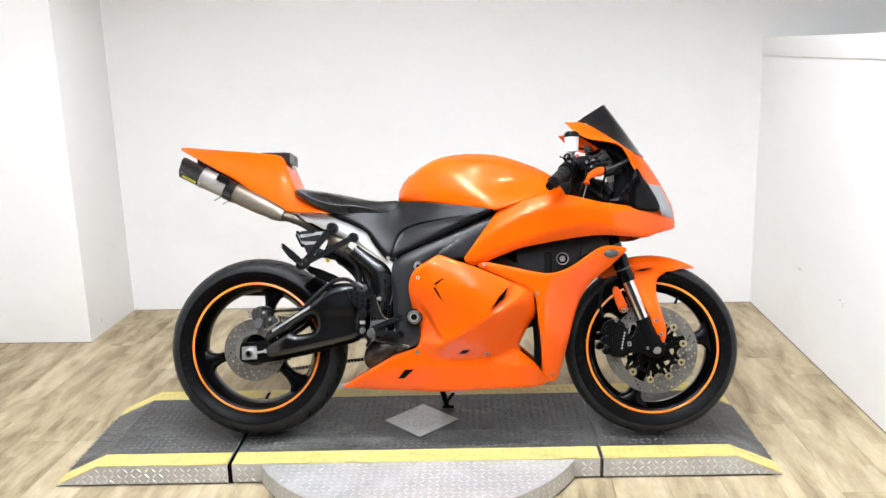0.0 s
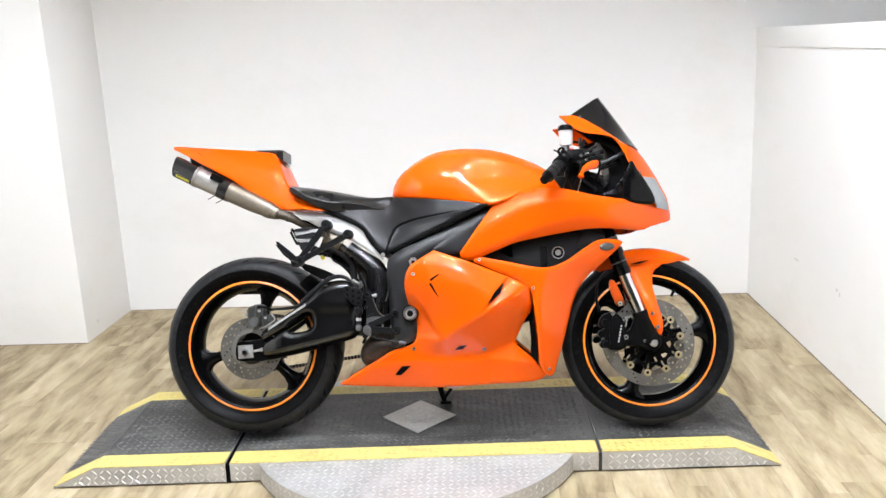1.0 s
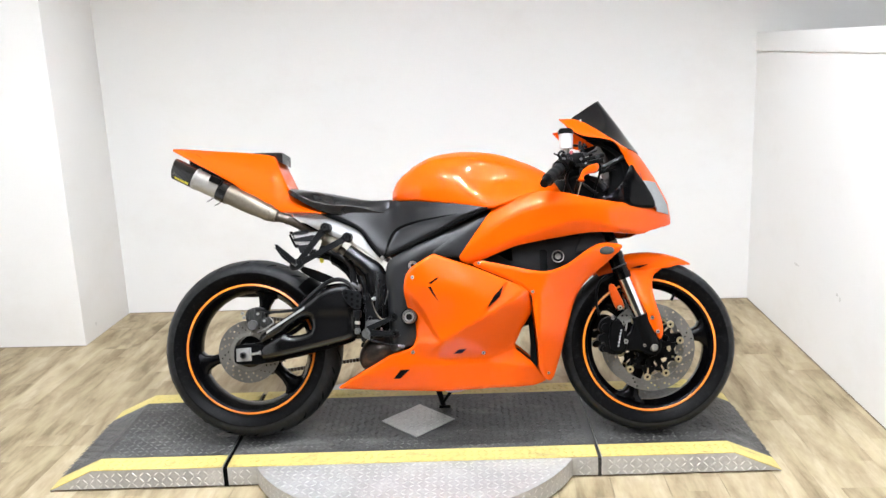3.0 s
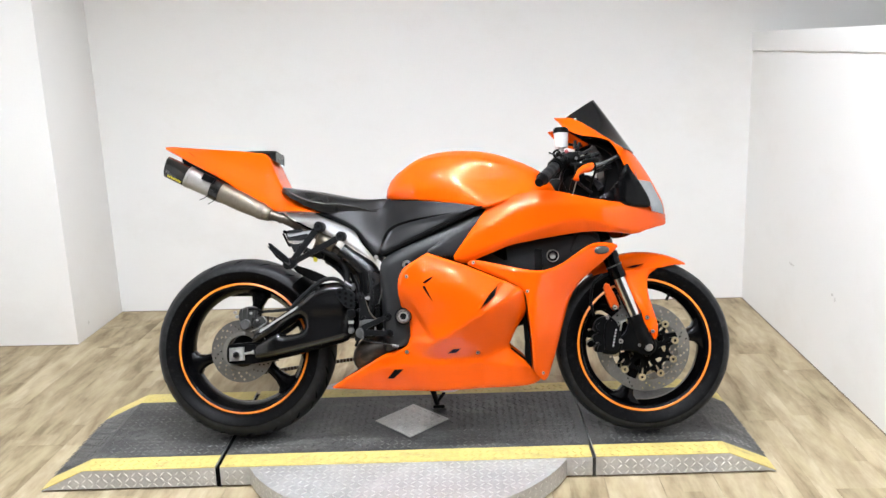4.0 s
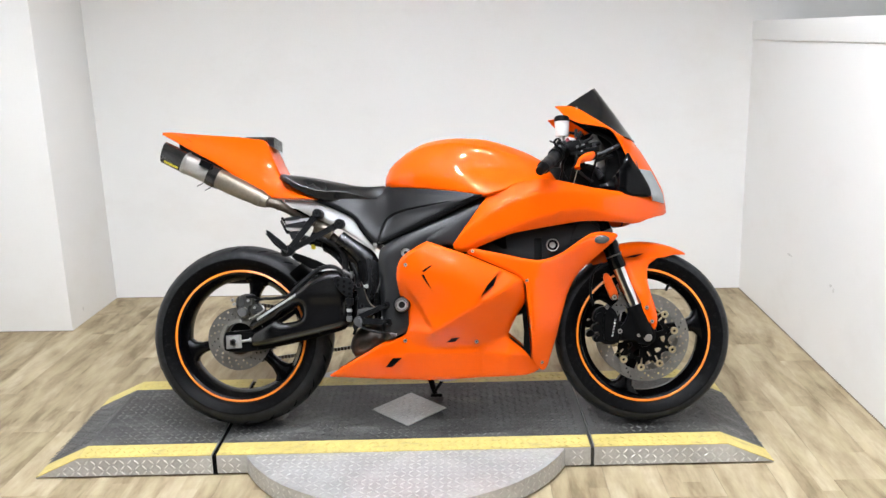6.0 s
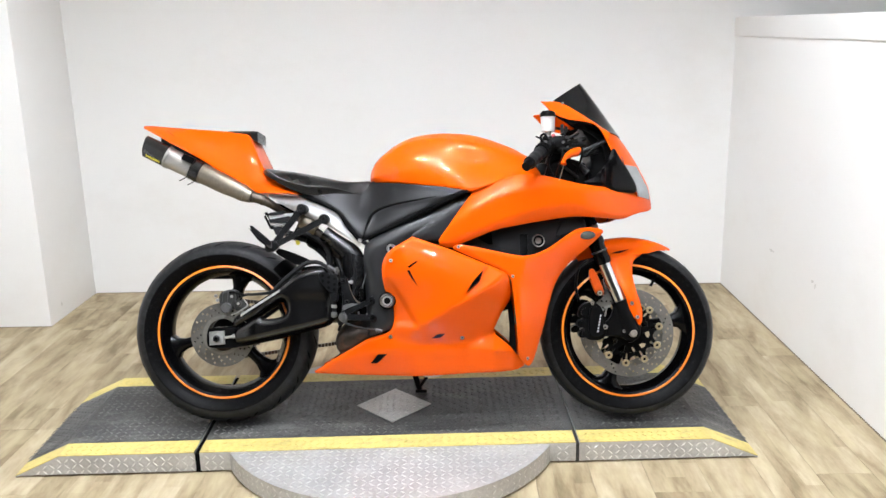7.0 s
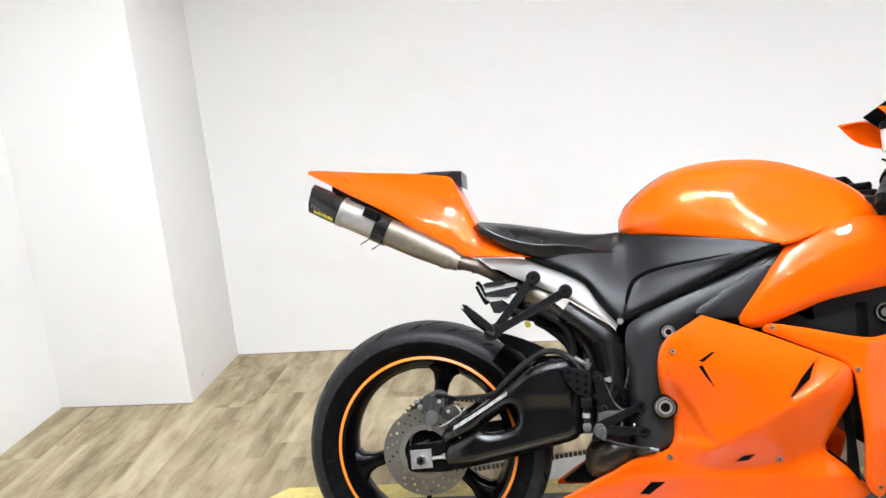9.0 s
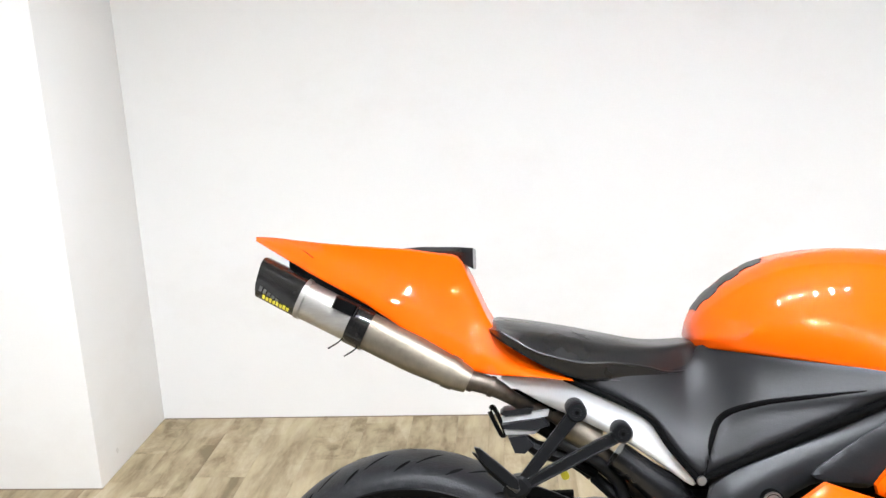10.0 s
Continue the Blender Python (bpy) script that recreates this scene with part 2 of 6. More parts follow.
# slight waviness of the lacquer on the moulded fairings
ripple, lacquer = ORANGE.node_tree.nodes.new("ShaderNodeTexNoise"), ORANGE.node_tree.nodes.new("ShaderNodeBump")
ripple.inputs["Scale"].default_value, ripple.inputs["Detail"].default_value = 17.0, 2.0
lacquer.inputs["Strength"].default_value, lacquer.inputs["Distance"].default_value = 0.22, 0.004
ORANGE.node_tree.links.new(ORANGE.node_tree.nodes["Texture Coordinate"].outputs["Object"], ripple.inputs["Vector"])
ORANGE.node_tree.links.new(ripple.outputs["Fac"], lacquer.inputs["Height"])
ORANGE.node_tree.links.new(lacquer.outputs["Normal"], ORANGE.node_tree.nodes["Principled BSDF"].inputs["Coat Normal"])
BULB = bpy.data.materials.new("lit_bulb")
BULB.use_nodes = True
BULB.node_tree.nodes["Principled BSDF"].inputs["Emission Color"].default_value = (0.93, 0.98, 1.07, 1)
BULB.node_tree.nodes["Principled BSDF"].inputs["Emission Strength"].default_value = 3900.0


# ---- building tools ----
def finish(name, bm, mat, angle=35):
    bmesh.ops.recalc_face_normals(bm, faces=bm.faces)
    me = bpy.data.meshes.new(name)
    bm.to_mesh(me)
    bm.free()
    me.polygons.foreach_set("use_smooth", [True] * len(me.polygons))
    me.set_sharp_from_angle(angle=radians(angle))
    me.materials.append(mat)
    return me


def part(name, bm, mat, parent, label="", angle=35):
    ob = new(name, finish(name, bm, mat, angle))
    ob.parent = parent
    if label:
        ob["label"] = label
    return ob


def thing(name, bm, mat, label, category, kind="", angle=35):
    return tagged(new(name, finish(name, bm, mat, angle)), label, category, kind=kind)


def box(bm, x0, x1, y0, y1, z0, z1, bevel=0.0, m=None):
    mid = Matrix.Translation(((x0 + x1) / 2, (y0 + y1) / 2, (z0 + z1) / 2)) @ Matrix.Diagonal((x1 - x0, y1 - y0, z1 - z0, 1))
    made = bmesh.ops.create_cube(bm, size=1, matrix=(m @ mid) if m else mid)["verts"]
    if bevel:
        edges = list({e for v in made for e in v.link_edges})
        bmesh.ops.bevel(bm, geom=edges, offset=bevel, segments=2, affect="EDGES", profile=0.6)
    return bm


def rod(bm, p, q, r, r2=None, seg=16):
    p, q = Vector(p), Vector(q)
    m = Matrix.Translation((p + q) / 2) @ (q - p).to_track_quat("Z", "Y").to_matrix().to_4x4()
    bmesh.ops.create_cone(bm, cap_ends=True, segments=seg, radius1=r, radius2=r if r2 is None else r2, depth=(q - p).length, matrix=m)
    return bm


def curve(pts, n):
    """A smooth line through the points, n samples."""
    p = np.array(pts, float)
    p = np.vstack([2 * p[0] - p[1], p, 2 * p[-1] - p[-2]])
    k = len(p) - 3
    out = []
    for s in np.linspace(0, k - 1e-6, n):
        i = int(s)
        t = s - i
        a, b, c, d = p[i:i + 4]
        out.append(0.5 * (2 * b + (c - a) * t + (2 * a - 5 * b + 4 * c - d) * t * t + (3 * b - a - 3 * c + d) * t ** 3))
    return np.array(out)


def skin(bm, rings, closed=True, caps=True):
    """Joins rings of equally many points."""
    vs = [[bm.verts.new(p) for p in ring] for ring in rings]
    n = len(vs[0])
    for a, b in zip(vs, vs[1:]):
        for i in range(n if closed else n - 1):
            j = (i + 1) % n
            bm.faces.new((a[i], a[j], b[j], b[i]))
    if caps and closed:
        bm.faces.new(vs[0])
        bm.faces.new(vs[-1][::-1])
    return bm


def tube(bm, pts, radii, n=24, seg=14, flat=1.0, smooth=True):
    """A pipe along a smooth line; radii: one or several, eased along it; flat: width across y by height."""
    line = curve(pts, n) if smooth and len(pts) > 2 else np.array([np.array(pts[0]) + (np.array(pts[-1]) - np.array(pts[0])) * t for t in np.linspace(0, 1, n)]) if len(pts) == 2 else np.array(pts, float)
    rr = np.interp(np.linspace(0, 1, len(line)), np.linspace(0, 1, len(np.atleast_1d(radii))), np.atleast_1d(radii))
    rings = []
    for i, p in enumerate(line):
        d = Vector(line[min(i + 1, len(line) - 1)] - line[max(i - 1, 0)]).normalized()
        side = d.cross(Vector((0, 0, 1))) if abs(d.z) < 0.9 and abs(d.y) > 0.6 else Vector((0, 1, 0)) - d * d.y
        side.normalize()
        up = d.cross(side)
        rings.append([Vector(p) + (side * math.cos(a) * flat + up * math.sin(a)) * rr[i] for a in np.linspace(0, 2 * math.pi, seg, endpoint=False)])
    return skin(bm, rings)


def revolve(bm, profile, x, z, seg=96, y=0.0, closed=True):
    """Turns a profile of (radius, y) round the axle at x, z."""
    rings = [[(x + r * math.cos(a), y + w, z + r * math.sin(a)) for r, w in profile] for a in np.linspace(0, 2 * math.pi, seg, endpoint=False)]
    vs = [[bm.verts.new(p) for p in ring] for ring in rings]
    n = len(profile)
    for i in range(seg):
        a, b = vs[i], vs[(i + 1) % seg]
        for k in range(n if closed else n - 1):
            bm.faces.new((a[k], a[(k + 1) % n], b[(k + 1) % n], b[k]))
    return bm


def soften(outline, rounds=2):
    """Rounds the corners of an outline by cutting them."""
    p = np.array(outline, float)
    for _ in range(rounds):
        q = np.roll(p, -1, axis=0)
        cut = np.minimum(0.25, 0.012 / np.maximum(np.linalg.norm(q - p, axis=1), 1e-6))[:, None]
        p = np.stack([p + (q - p) * cut, q - (q - p) * cut], 1).reshape(-1, 2)
    return p


def outline_distance(pts, poly):
    a, b = poly, np.roll(poly, -1, axis=0)
    d = np.full(len(pts), 9.0)
    for s, e in zip(a, b):
        v = e - s
        t = np.clip(((pts - s) @ v) / max(v @ v, 1e-12), 0, 1)
        d = np.minimum(d, np.linalg.norm(pts - (s + t[:, None] * v), axis=1))
    return d


def panel(outline, width, thick=0.004, step=0.014, roll=0.010, reach=0.02, rounds=2, side=-1):
    """A moulded sheet: an outline seen from the side, laid on the body whose half width is width(u, v), its rim rolled inwards."""
    poly = soften(outline, rounds)
    bm = bmesh.new()
    bm.faces.new([bm.verts.new((u, 0, v)) for u, v in poly])
    lo, hi = poly.min(0), poly.max(0)
    for axis, normal in ((0, (1, 0, 0)), (1, (0, 0, 1))):
        for k in np.arange(math.ceil(lo[axis] / step) * step, hi[axis], step):
            co = (k, 0, 0) if axis == 0 else (0, 0, k)
            bmesh.ops.bisect_plane(bm, geom=bm.verts[:] + bm.edges[:] + bm.faces[:], plane_co=co, plane_no=normal, dist=1e-5)
    bmesh.ops.triangulate(bm, faces=bm.faces)
    pts = np.array([(v.co.x, v.co.z) for v in bm.verts])
    d = outline_distance(pts, poly)
    for vert, (u, v), e in zip(bm.verts, pts, d):
        vert.co.y = side * (width(u, v) - roll * max(0.0, 1 - e / reach) ** 2)
    for f in bm.faces:
        f.normal_update()
        if f.normal.y * side < 0:
            f.normal_flip()
    rim = [e for e in bm.edges if e.is_boundary]
    made = bmesh.ops.extrude_edge_only(bm, edges=rim)["geom"]
    for vert in (g for g in made if isinstance(g, bmesh.types.BMVert)):
        vert.co.y -= side * max(thick, 0.012)
    return bm


def slab(bm, outline, y0, y1, bevel=0.003, rounds=2):
    """A plate with an outline seen from the side, from y0 to y1, its edges rounded."""
    poly = soften(outline, rounds)
    cent = poly.mean(0)
    inner = poly - (poly - cent) / np.maximum(np.linalg.norm(poly - cent, axis=1), 1e-6)[:, None] * bevel
    lo, hi = min(y0, y1), max(y0, y1)
    ring = lambda p, y: [(u, y, v) for u, v in p]
    return skin(bm, [ring(inner, lo), ring(poly, lo + bevel), ring(poly, hi - bevel), ring(inner, hi)])


def loft(bm, stations, section, n=40, m=None):
    """Sections along u, eased between the stations; section(row) gives (w, v) points."""
    st = np.array(stations, float)
    us = np.linspace(st[0, 0], st[-1, 0], n)
    rings = []
    for u in us:
        row = [np.interp(u, st[:, 0], st[:, k]) for k in range(st.shape[1])]
        rings.append([(u, w, v) for w, v in section(row)])
    return skin(bm, rings)


def arch(bm, stations, a0=-1.0, a1=1.0, proud=0.0, n=24, across=25, thick=0.004, power=1.9):
    """A curved hood: rows of centre (u, v), rim (u, v) and half width, from top to bottom."""
    rows = curve(stations, n)
    rings = []
    for uc, vc, ue, ve, hw in rows:
        rings.append([(uc - (uc - ue) * abs(a) ** power + proud, (hw + proud * abs(a)) * a, vc - (vc - ve) * abs(a) ** power + proud * 0.5) for a in np.linspace(a0, a1, across)])
    skin(bm, rings, closed=False)
    bmesh.ops.recalc_face_normals(bm, faces=bm.faces)
    bmesh.ops.solidify(bm, geom=bm.faces[:], thickness=thick)
    return bm


def beam(bm, rows, n=40, cut=0.35):
    """A bent box section with chamfered corners; rows of u, w, v, half height and half depth."""
    line = curve(rows, n)
    rings = []
    for i, (u, w, v, high, deep) in enumerate(line):
        a, b = line[max(i - 1, 0)], line[min(i + 1, n - 1)]
        d = Vector((b[0] - a[0], 0, b[2] - a[2])).normalized()
        up = Vector((-d.z, 0, d.x))
        c = cut * min(high, deep)
        rings.append([Vector((u, w, v)) + up * p + Vector((0, q, 0)) for p, q in ((high, deep - c), (high - c, deep), (c - high, deep), (-high, deep - c), (-high, c - deep), (c - high, -deep), (high - c, -deep), (high, c - deep))])
    return skin(bm, rings)


def ribbon(bm, upper, lower, bulge=0.0, n=30, across=8, thick=0.004):
    """A strip between two smooth lines in space, bowed outwards by bulge."""
    a, b = curve(upper, n), curve(lower, n)
    sign = -1 if a[:, 1].mean() < 0 else 1
    rings = []
    for p, q in zip(a, b):
        rings.append([tuple(p + (q - p) * t + np.array((0, sign * bulge * 4 * t * (1 - t), 0))) for t in np.linspace(0, 1, across)])
    skin(bm, rings, closed=False)
    bmesh.ops.recalc_face_normals(bm, faces=bm.faces)
    bmesh.ops.solidify(bm, geom=bm.faces[:], thickness=thick)
    return bm


def bolt(parent, u, w, v, r=0.006, mat=None, name="bolt", label=""):
    bm = bmesh.new()
    rod(bm, (u, w, v), (u, w - 0.004, v), r, r * 0.85, 14)
    head = part(name, bm, mat or STEEL, parent, label)
    if parent.parent is not None and parent.parent.parent is None:
        bm = bmesh.new()
        rod(bm, (u, w + 0.001, v), (u, w - 0.0012, v), r * 1.12, r * 1.08, 14)
        rod(bm, (u, w - 0.0035, v), (u, w - 0.0045, v), r * 0.40, r * 0.40, 6)
        part("recess", bm, GROOVE, head)
    return head


def mirrored(ob, name):
    """The same part on the other flank of its thing."""
    me = ob.data.copy()
    co = np.empty(len(me.vertices) * 3)
    me.vertices.foreach_get("co", co)
    co[1::3] *= -1
    me.vertices.foreach_set("co", co)
    me.flip_normals()
    other = new(name, me)
    other.parent = ob.parent
    if "label" in ob:
        other["label"] = ob["label"]
    return other


def step01(t):
    t = min(1.0, max(0.0, t))
    return t * t * (3 - 2 * t)


def soft_plus(d, soft=0.010):
    """Zero below nought, d above it, with a rounded bend between."""
    return 0.5 * (d + math.sqrt(d * d + soft * soft))


# ---- room ----
# a white bay, open towards an unseen dark workshop added to keep reflections low
EAST, WEST, NORTH, SOUTH, MOUTH = 2.25, -1.81, 1.745, -8.0, -1.7
SHOP_W, SHOP_E = -5.0, 6.0
LEDGE_LOW, LEDGE_TOP = 1.325, 1.418


def room_box(name, x0, x1, y0, y1, z0, z1, mat, bevel=0.0):
    return tagged(new(name, finish(name, box(bmesh.new(), x0, x1, y0, y1, z0, z1, bevel), mat)), kind="structure")


floor = room_box("floor", SHOP_W, SHOP_E, SOUTH, NORTH + 0.15, -0.12, -0.004, JOINT)
room_box("wall_north", SHOP_W, SHOP_E, NORTH, NORTH + 0.15, 0, CEILING, WALL)
room_box("wall_west", WEST - 0.15, WEST, MOUTH, NORTH, 0, CEILING, WALL)
room_box("wall_east", EAST, EAST + 0.12, MOUTH, NORTH, 0, LEDGE_LOW, WALL)
room_box("trim_east", EAST - 0.007, EAST + 0.16, MOUTH - 0.01, NORTH, LEDGE_LOW, LEDGE_TOP, WALL, 0.003)
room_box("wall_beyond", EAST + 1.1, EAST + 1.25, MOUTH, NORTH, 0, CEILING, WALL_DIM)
room_box("wall_unseen_return", EAST + 1.25, SHOP_E, MOUTH - 0.15, MOUTH, 0, CEILING, SURROUND)
room_box("wall_unseen_return_west", SHOP_W, WEST - 0.15, MOUTH - 0.15, MOUTH, 0, CEILING, SURROUND)
room_box("wall_unseen_south", SHOP_W, SHOP_E, SOUTH - 0.15, SOUTH, 0, CEILING, SURROUND)
room_box("wall_unseen_west", SHOP_W - 0.15, SHOP_W, SOUTH, NORTH, 0, CEILING, SURROUND)
room_box("wall_unseen_east", SHOP_E, SHOP_E + 0.15, SOUTH, NORTH, 0, CEILING, SURROUND)
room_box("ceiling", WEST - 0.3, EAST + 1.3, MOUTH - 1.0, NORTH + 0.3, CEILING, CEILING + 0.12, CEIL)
room_box("ceiling_unseen", SHOP_W - 0.3, SHOP_E + 0.3, SOUTH - 0.3, NORTH + 0.3, CEILING + 0.12, CEILING + 0.22, SURROUND)
room_box("wall_chase", WEST, -1.215, 1.19, NORTH, 0, CEILING, WALL, 0.004)

# thin dark strips that stand in for the shadow line at the wall foot
room_box("trim_shade_east", EAST - 0.003, EAST, MOUTH, NORTH - 0.003, 0.0, 0.004, JOINT)
room_box("trim_shade_north", -1.212, EAST, NORTH - 0.003, NORTH, 0.0, 0.0025, JOINT)
room_box("trim_shade_chase", WEST, -1.212, 1.187, 1.19, 0.0, 0.0025, JOINT)


def scuff(wall, x, y, z, wide, high, seed):
    """A ragged grey rub mark lying on a wall that faces east or west."""
    rng = random.Random(seed)
    bm = bmesh.new()
    ring = [(wide * (0.6 + 0.4 * rng.random()) * math.cos(a), high * (0.5 + 0.5 * rng.random()) * math.sin(a)) for a in np.linspace(0, 2 * math.pi, 11, endpoint=False)]
    skin(bm, [[(x - 0.0008, y + p, z + q) for p, q in ring], [(x + 0.0008, y + p, z + q) for p, q in ring]])
    part("scuff", bm, SCUFF, wall, "small grey scuff mark")


scuff(bpy.data.objects["wall_chase"], -1.215, 1.328, 0.074, 0.010, 0.012, 3)
scuff(bpy.data.objects["wall_east"], EAST, 1.026, 0.371, 0.035, 0.007, 5)
scuff(bpy.data.objects["wall_east"], EAST, 0.560, 0.362, 0.016, 0.009, 8)
scuff(bpy.data.objects["wall_east"], EAST, 0.530, 0.350, 0.009, 0.014, 9)

for lx, ly, half in LAMPS:
    if ly < MOUTH - 1:
        room_box("trim_beam", lx - 0.5, lx + 0.5, ly - 0.08, ly + 0.08, CEILING, CEILING + 0.12, SURROUND)
    body = bmesh.new()
    box(body, lx - 0.46, lx + 0.46, ly - 0.068, ly + 0.068, CEILING - 0.02, CEILING)
    for y in (ly - 0.064, ly + 0.064):
        box(body, lx - 0.46, lx + 0.46, y - 0.004, y + 0.004, CEILING - 0.057, CEILING - 0.018)
    for x in (lx - 0.456, lx + 0.456):
        box(body, x - 0.004, x + 0.004, ly - 0.06, ly + 0.06, CEILING - 0.057, CEILING - 0.018)
    fixture = thing("ceiling_light", body, BAFFLE, "grey ceiling light trough with three lit bulbs", "ceiling light")
    fixture["group"] = "ceiling lights"
    half *= math.sqrt(2)
    for k in range(3):
        x = lx + (k - 1) * 0.32
        part("bulb", box(bmesh.new(), x - half, x + half, ly - half, ly + half, CEILING - 0.030, CEILING - 0.019), BULB, fixture, "lit square bulb")

# ---- lift platform ----
LIFT = tagged(new("lift_platform"), "low tread-plate motorcycle lift platform with black deck and yellow edges", "lift platform")
LIFT.matrix_basis = pose(0.563, 0.048, 0, 0, 0, 1.65)
TOP, HALF = 0.072, 0.322
TIP_L, DECK_L, SEAM_L, SEAM_R, DECK_R, TIP_R = -1.226, -1.078, -0.630, 0.612, 1.053, 1.208


def wedge(x0, x1, x2, name):
    """A deck section: level from x1 to x2, with a ramp down to x0."""
    bm = bmesh.new()
    prof = [(x0, 0.002), (x0, 0.006), (x1, TOP), (x2, TOP), (x2, 0.007), (x0 + (x1 - x0) * 0.1, 0.007)]
    skin(bm, [[(x, y, z) for x, z in prof] for y in (-HALF, HALF)])
    bmesh.ops.recalc_face_normals(bm, faces=bm.faces)
    return part(name, bm, PLATE, LIFT, "bare tread-plate section with a ramp", 20)


wedge(TIP_L, DECK_L, SEAM_L - 0.009, "ramp_section")
wedge(TIP_R, DECK_R, SEAM_R + 0.007, "ramp_section")
middle = part("centre_section", box(bmesh.new(), SEAM_L + 0.007, SEAM_R - 0.005, -HALF, HALF, 0.007, TOP, 0.002), PLATE, LIFT, "bare tread-plate centre section")
disc_bm = bmesh.new()
rod(disc_bm, (0.0, -0.075, 0.007), (0.0, -0.075, TOP - 0.002), 0.578, seg=128)
# added inset base, black to deepen the shadow gap under the plates
pads = bmesh.new()
for x0, x1 in ((TIP_L + 0.05, SEAM_L - 0.02), (SEAM_L + 0.02, SEAM_R - 0.02), (SEAM_R + 0.02, TIP_R - 0.05)):
    box(pads, x0, x1, -HALF + 0.012, HALF - 0.012, 0.0, 0.008)
rod(pads, (0.0, -0.075, 0.0), (0.0, -0.075, 0.008), 0.566, seg=96)
part("gap_base", pads, GROOVE, LIFT, "added black base that darkens the shadow gap under the plates")
for x0, x1, filler in ((SEAM_L - 0.010, SEAM_L + 0.008, GROOVE), (SEAM_R - 0.006, SEAM_R + 0.008, CALIPER)):
    part("seam_filler", box(bmesh.new(), x0, x1, -HALF + 0.006, HALF - 0.006, 0.001, TOP - 0.006), filler, LIFT, "dark strip between the deck sections")
part("turntable", disc_bm, PLATE, LIFT, "round bare tread-plate turntable")


def sheet(bm, x0, x1, y0, y1, z0=TOP, h=0.003):
    return box(bm, x0, x1, y0, y1, z0, z0 + h)


def ramp_sheet(bm, tip, deck, y0, y1):
    slope = [(tip, 0.006), (deck, TOP)]
    a = [(slope[0][0], y, slope[0][1] + 0.003) for y in (y0, y1)]
    b = [(slope[1][0], y, slope[1][1] + 0.003) for y in (y0, y1)]
    a0 = [(x, y, z - 0.003) for x, y, z in a]
    b0 = [(x, y, z - 0.003) for x, y, z in b]
    return skin(bm, [[a0[0], a0[1], a[1], a[0]], [b0[0], b0[1], b[1], b[0]]])


EDGE = 0.086
for x0, x1 in ((DECK_L, SEAM_L - 0.010), (SEAM_L + 0.008, SEAM_R - 0.006), (SEAM_R + 0.008, DECK_R)):
    part("deck_coating", sheet(bmesh.new(), x0, x1, -HALF + EDGE, HALF - EDGE), GRIP, LIFT, "worn black anti-slip coating")
    for y0, y1 in ((-HALF, -HALF + EDGE), (HALF - EDGE, HALF)):
        part("edge_stripe", sheet(bmesh.new(), x0, x1, y0, y1, h=0.0025), YELLOW, LIFT, "yellow painted edge stripe")
for tip, deck in ((TIP_L, DECK_L), (TIP_R, DECK_R)):
    part("deck_coating", ramp_sheet(bmesh.new(), tip, deck, -HALF + EDGE, HALF - EDGE), GRIP, LIFT, "worn black anti-slip coating")
    for y0, y1 in ((-HALF, -HALF + EDGE), (HALF - EDGE, HALF)):
        part("edge_stripe", ramp_sheet(bmesh.new(), tip, deck, y0, y1), YELLOW, LIFT, "yellow painted edge stripe")
DIA = [(0.0, 0.143), (0.135, 0.0), (0.0, -0.143), (-0.135, 0.0)]
dia_bm = bmesh.new()
skin(dia_bm, [[(x, y, z) for x, y in DIA] for z in (TOP + 0.003, TOP + 0.006)])
part("diamond_plate", dia_bm, PLATE, LIFT, "bare metal diamond in the black deck")


def lug(verts, faces, o, along, across, out, length=0.023, width=0.0056, high=0.0022):
    """One raised lozenge of the tread plate."""
    k = len(verts)
    for a, b, h in ((-1, 0, 0), (0, -1, 0), (1, 0, 0), (0, 1, 0), (-0.45, 0, 1), (0.45, 0, 1)):
        verts.append(tuple(o + along * a * length / 2 + across * b * width / 2 + out * h * high))
    faces.extend([(k, k + 1, k + 4), (k + 1, k + 5, k + 4), (k + 1, k + 2, k + 5), (k + 2, k + 3, k + 5), (k + 3, k + 4, k + 5), (k + 3, k, k + 4)])


def lugs(name, mat, cells, label):
    verts, faces = [], []
    for o, ex, ey, out, odd in cells:
        s = 1 if odd else -1
        along = (ex + ey * s).normalized()
        lug(verts, faces, o, along, out.cross(along), out)
    me = bpy.data.meshes.new(name)
    me.from_pydata(verts, [], faces)
    me.materials.append(mat)
    ob = new(name, me)
    ob.parent = LIFT
    tagged(ob, label, kind="stuff")


X, Y, Z = Vector((1, 0, 0)), Vector((0, 1, 0)), Vector((0, 0, 1))
GAP = 0.024


def inside_diamond(x, y, grow=0.0):
    return abs(x) / (0.14 + grow) + abs(y) / (0.143 + grow) < 1


deck_cells, plate_cells, side_cells, stripe_cells = [], [], [], []
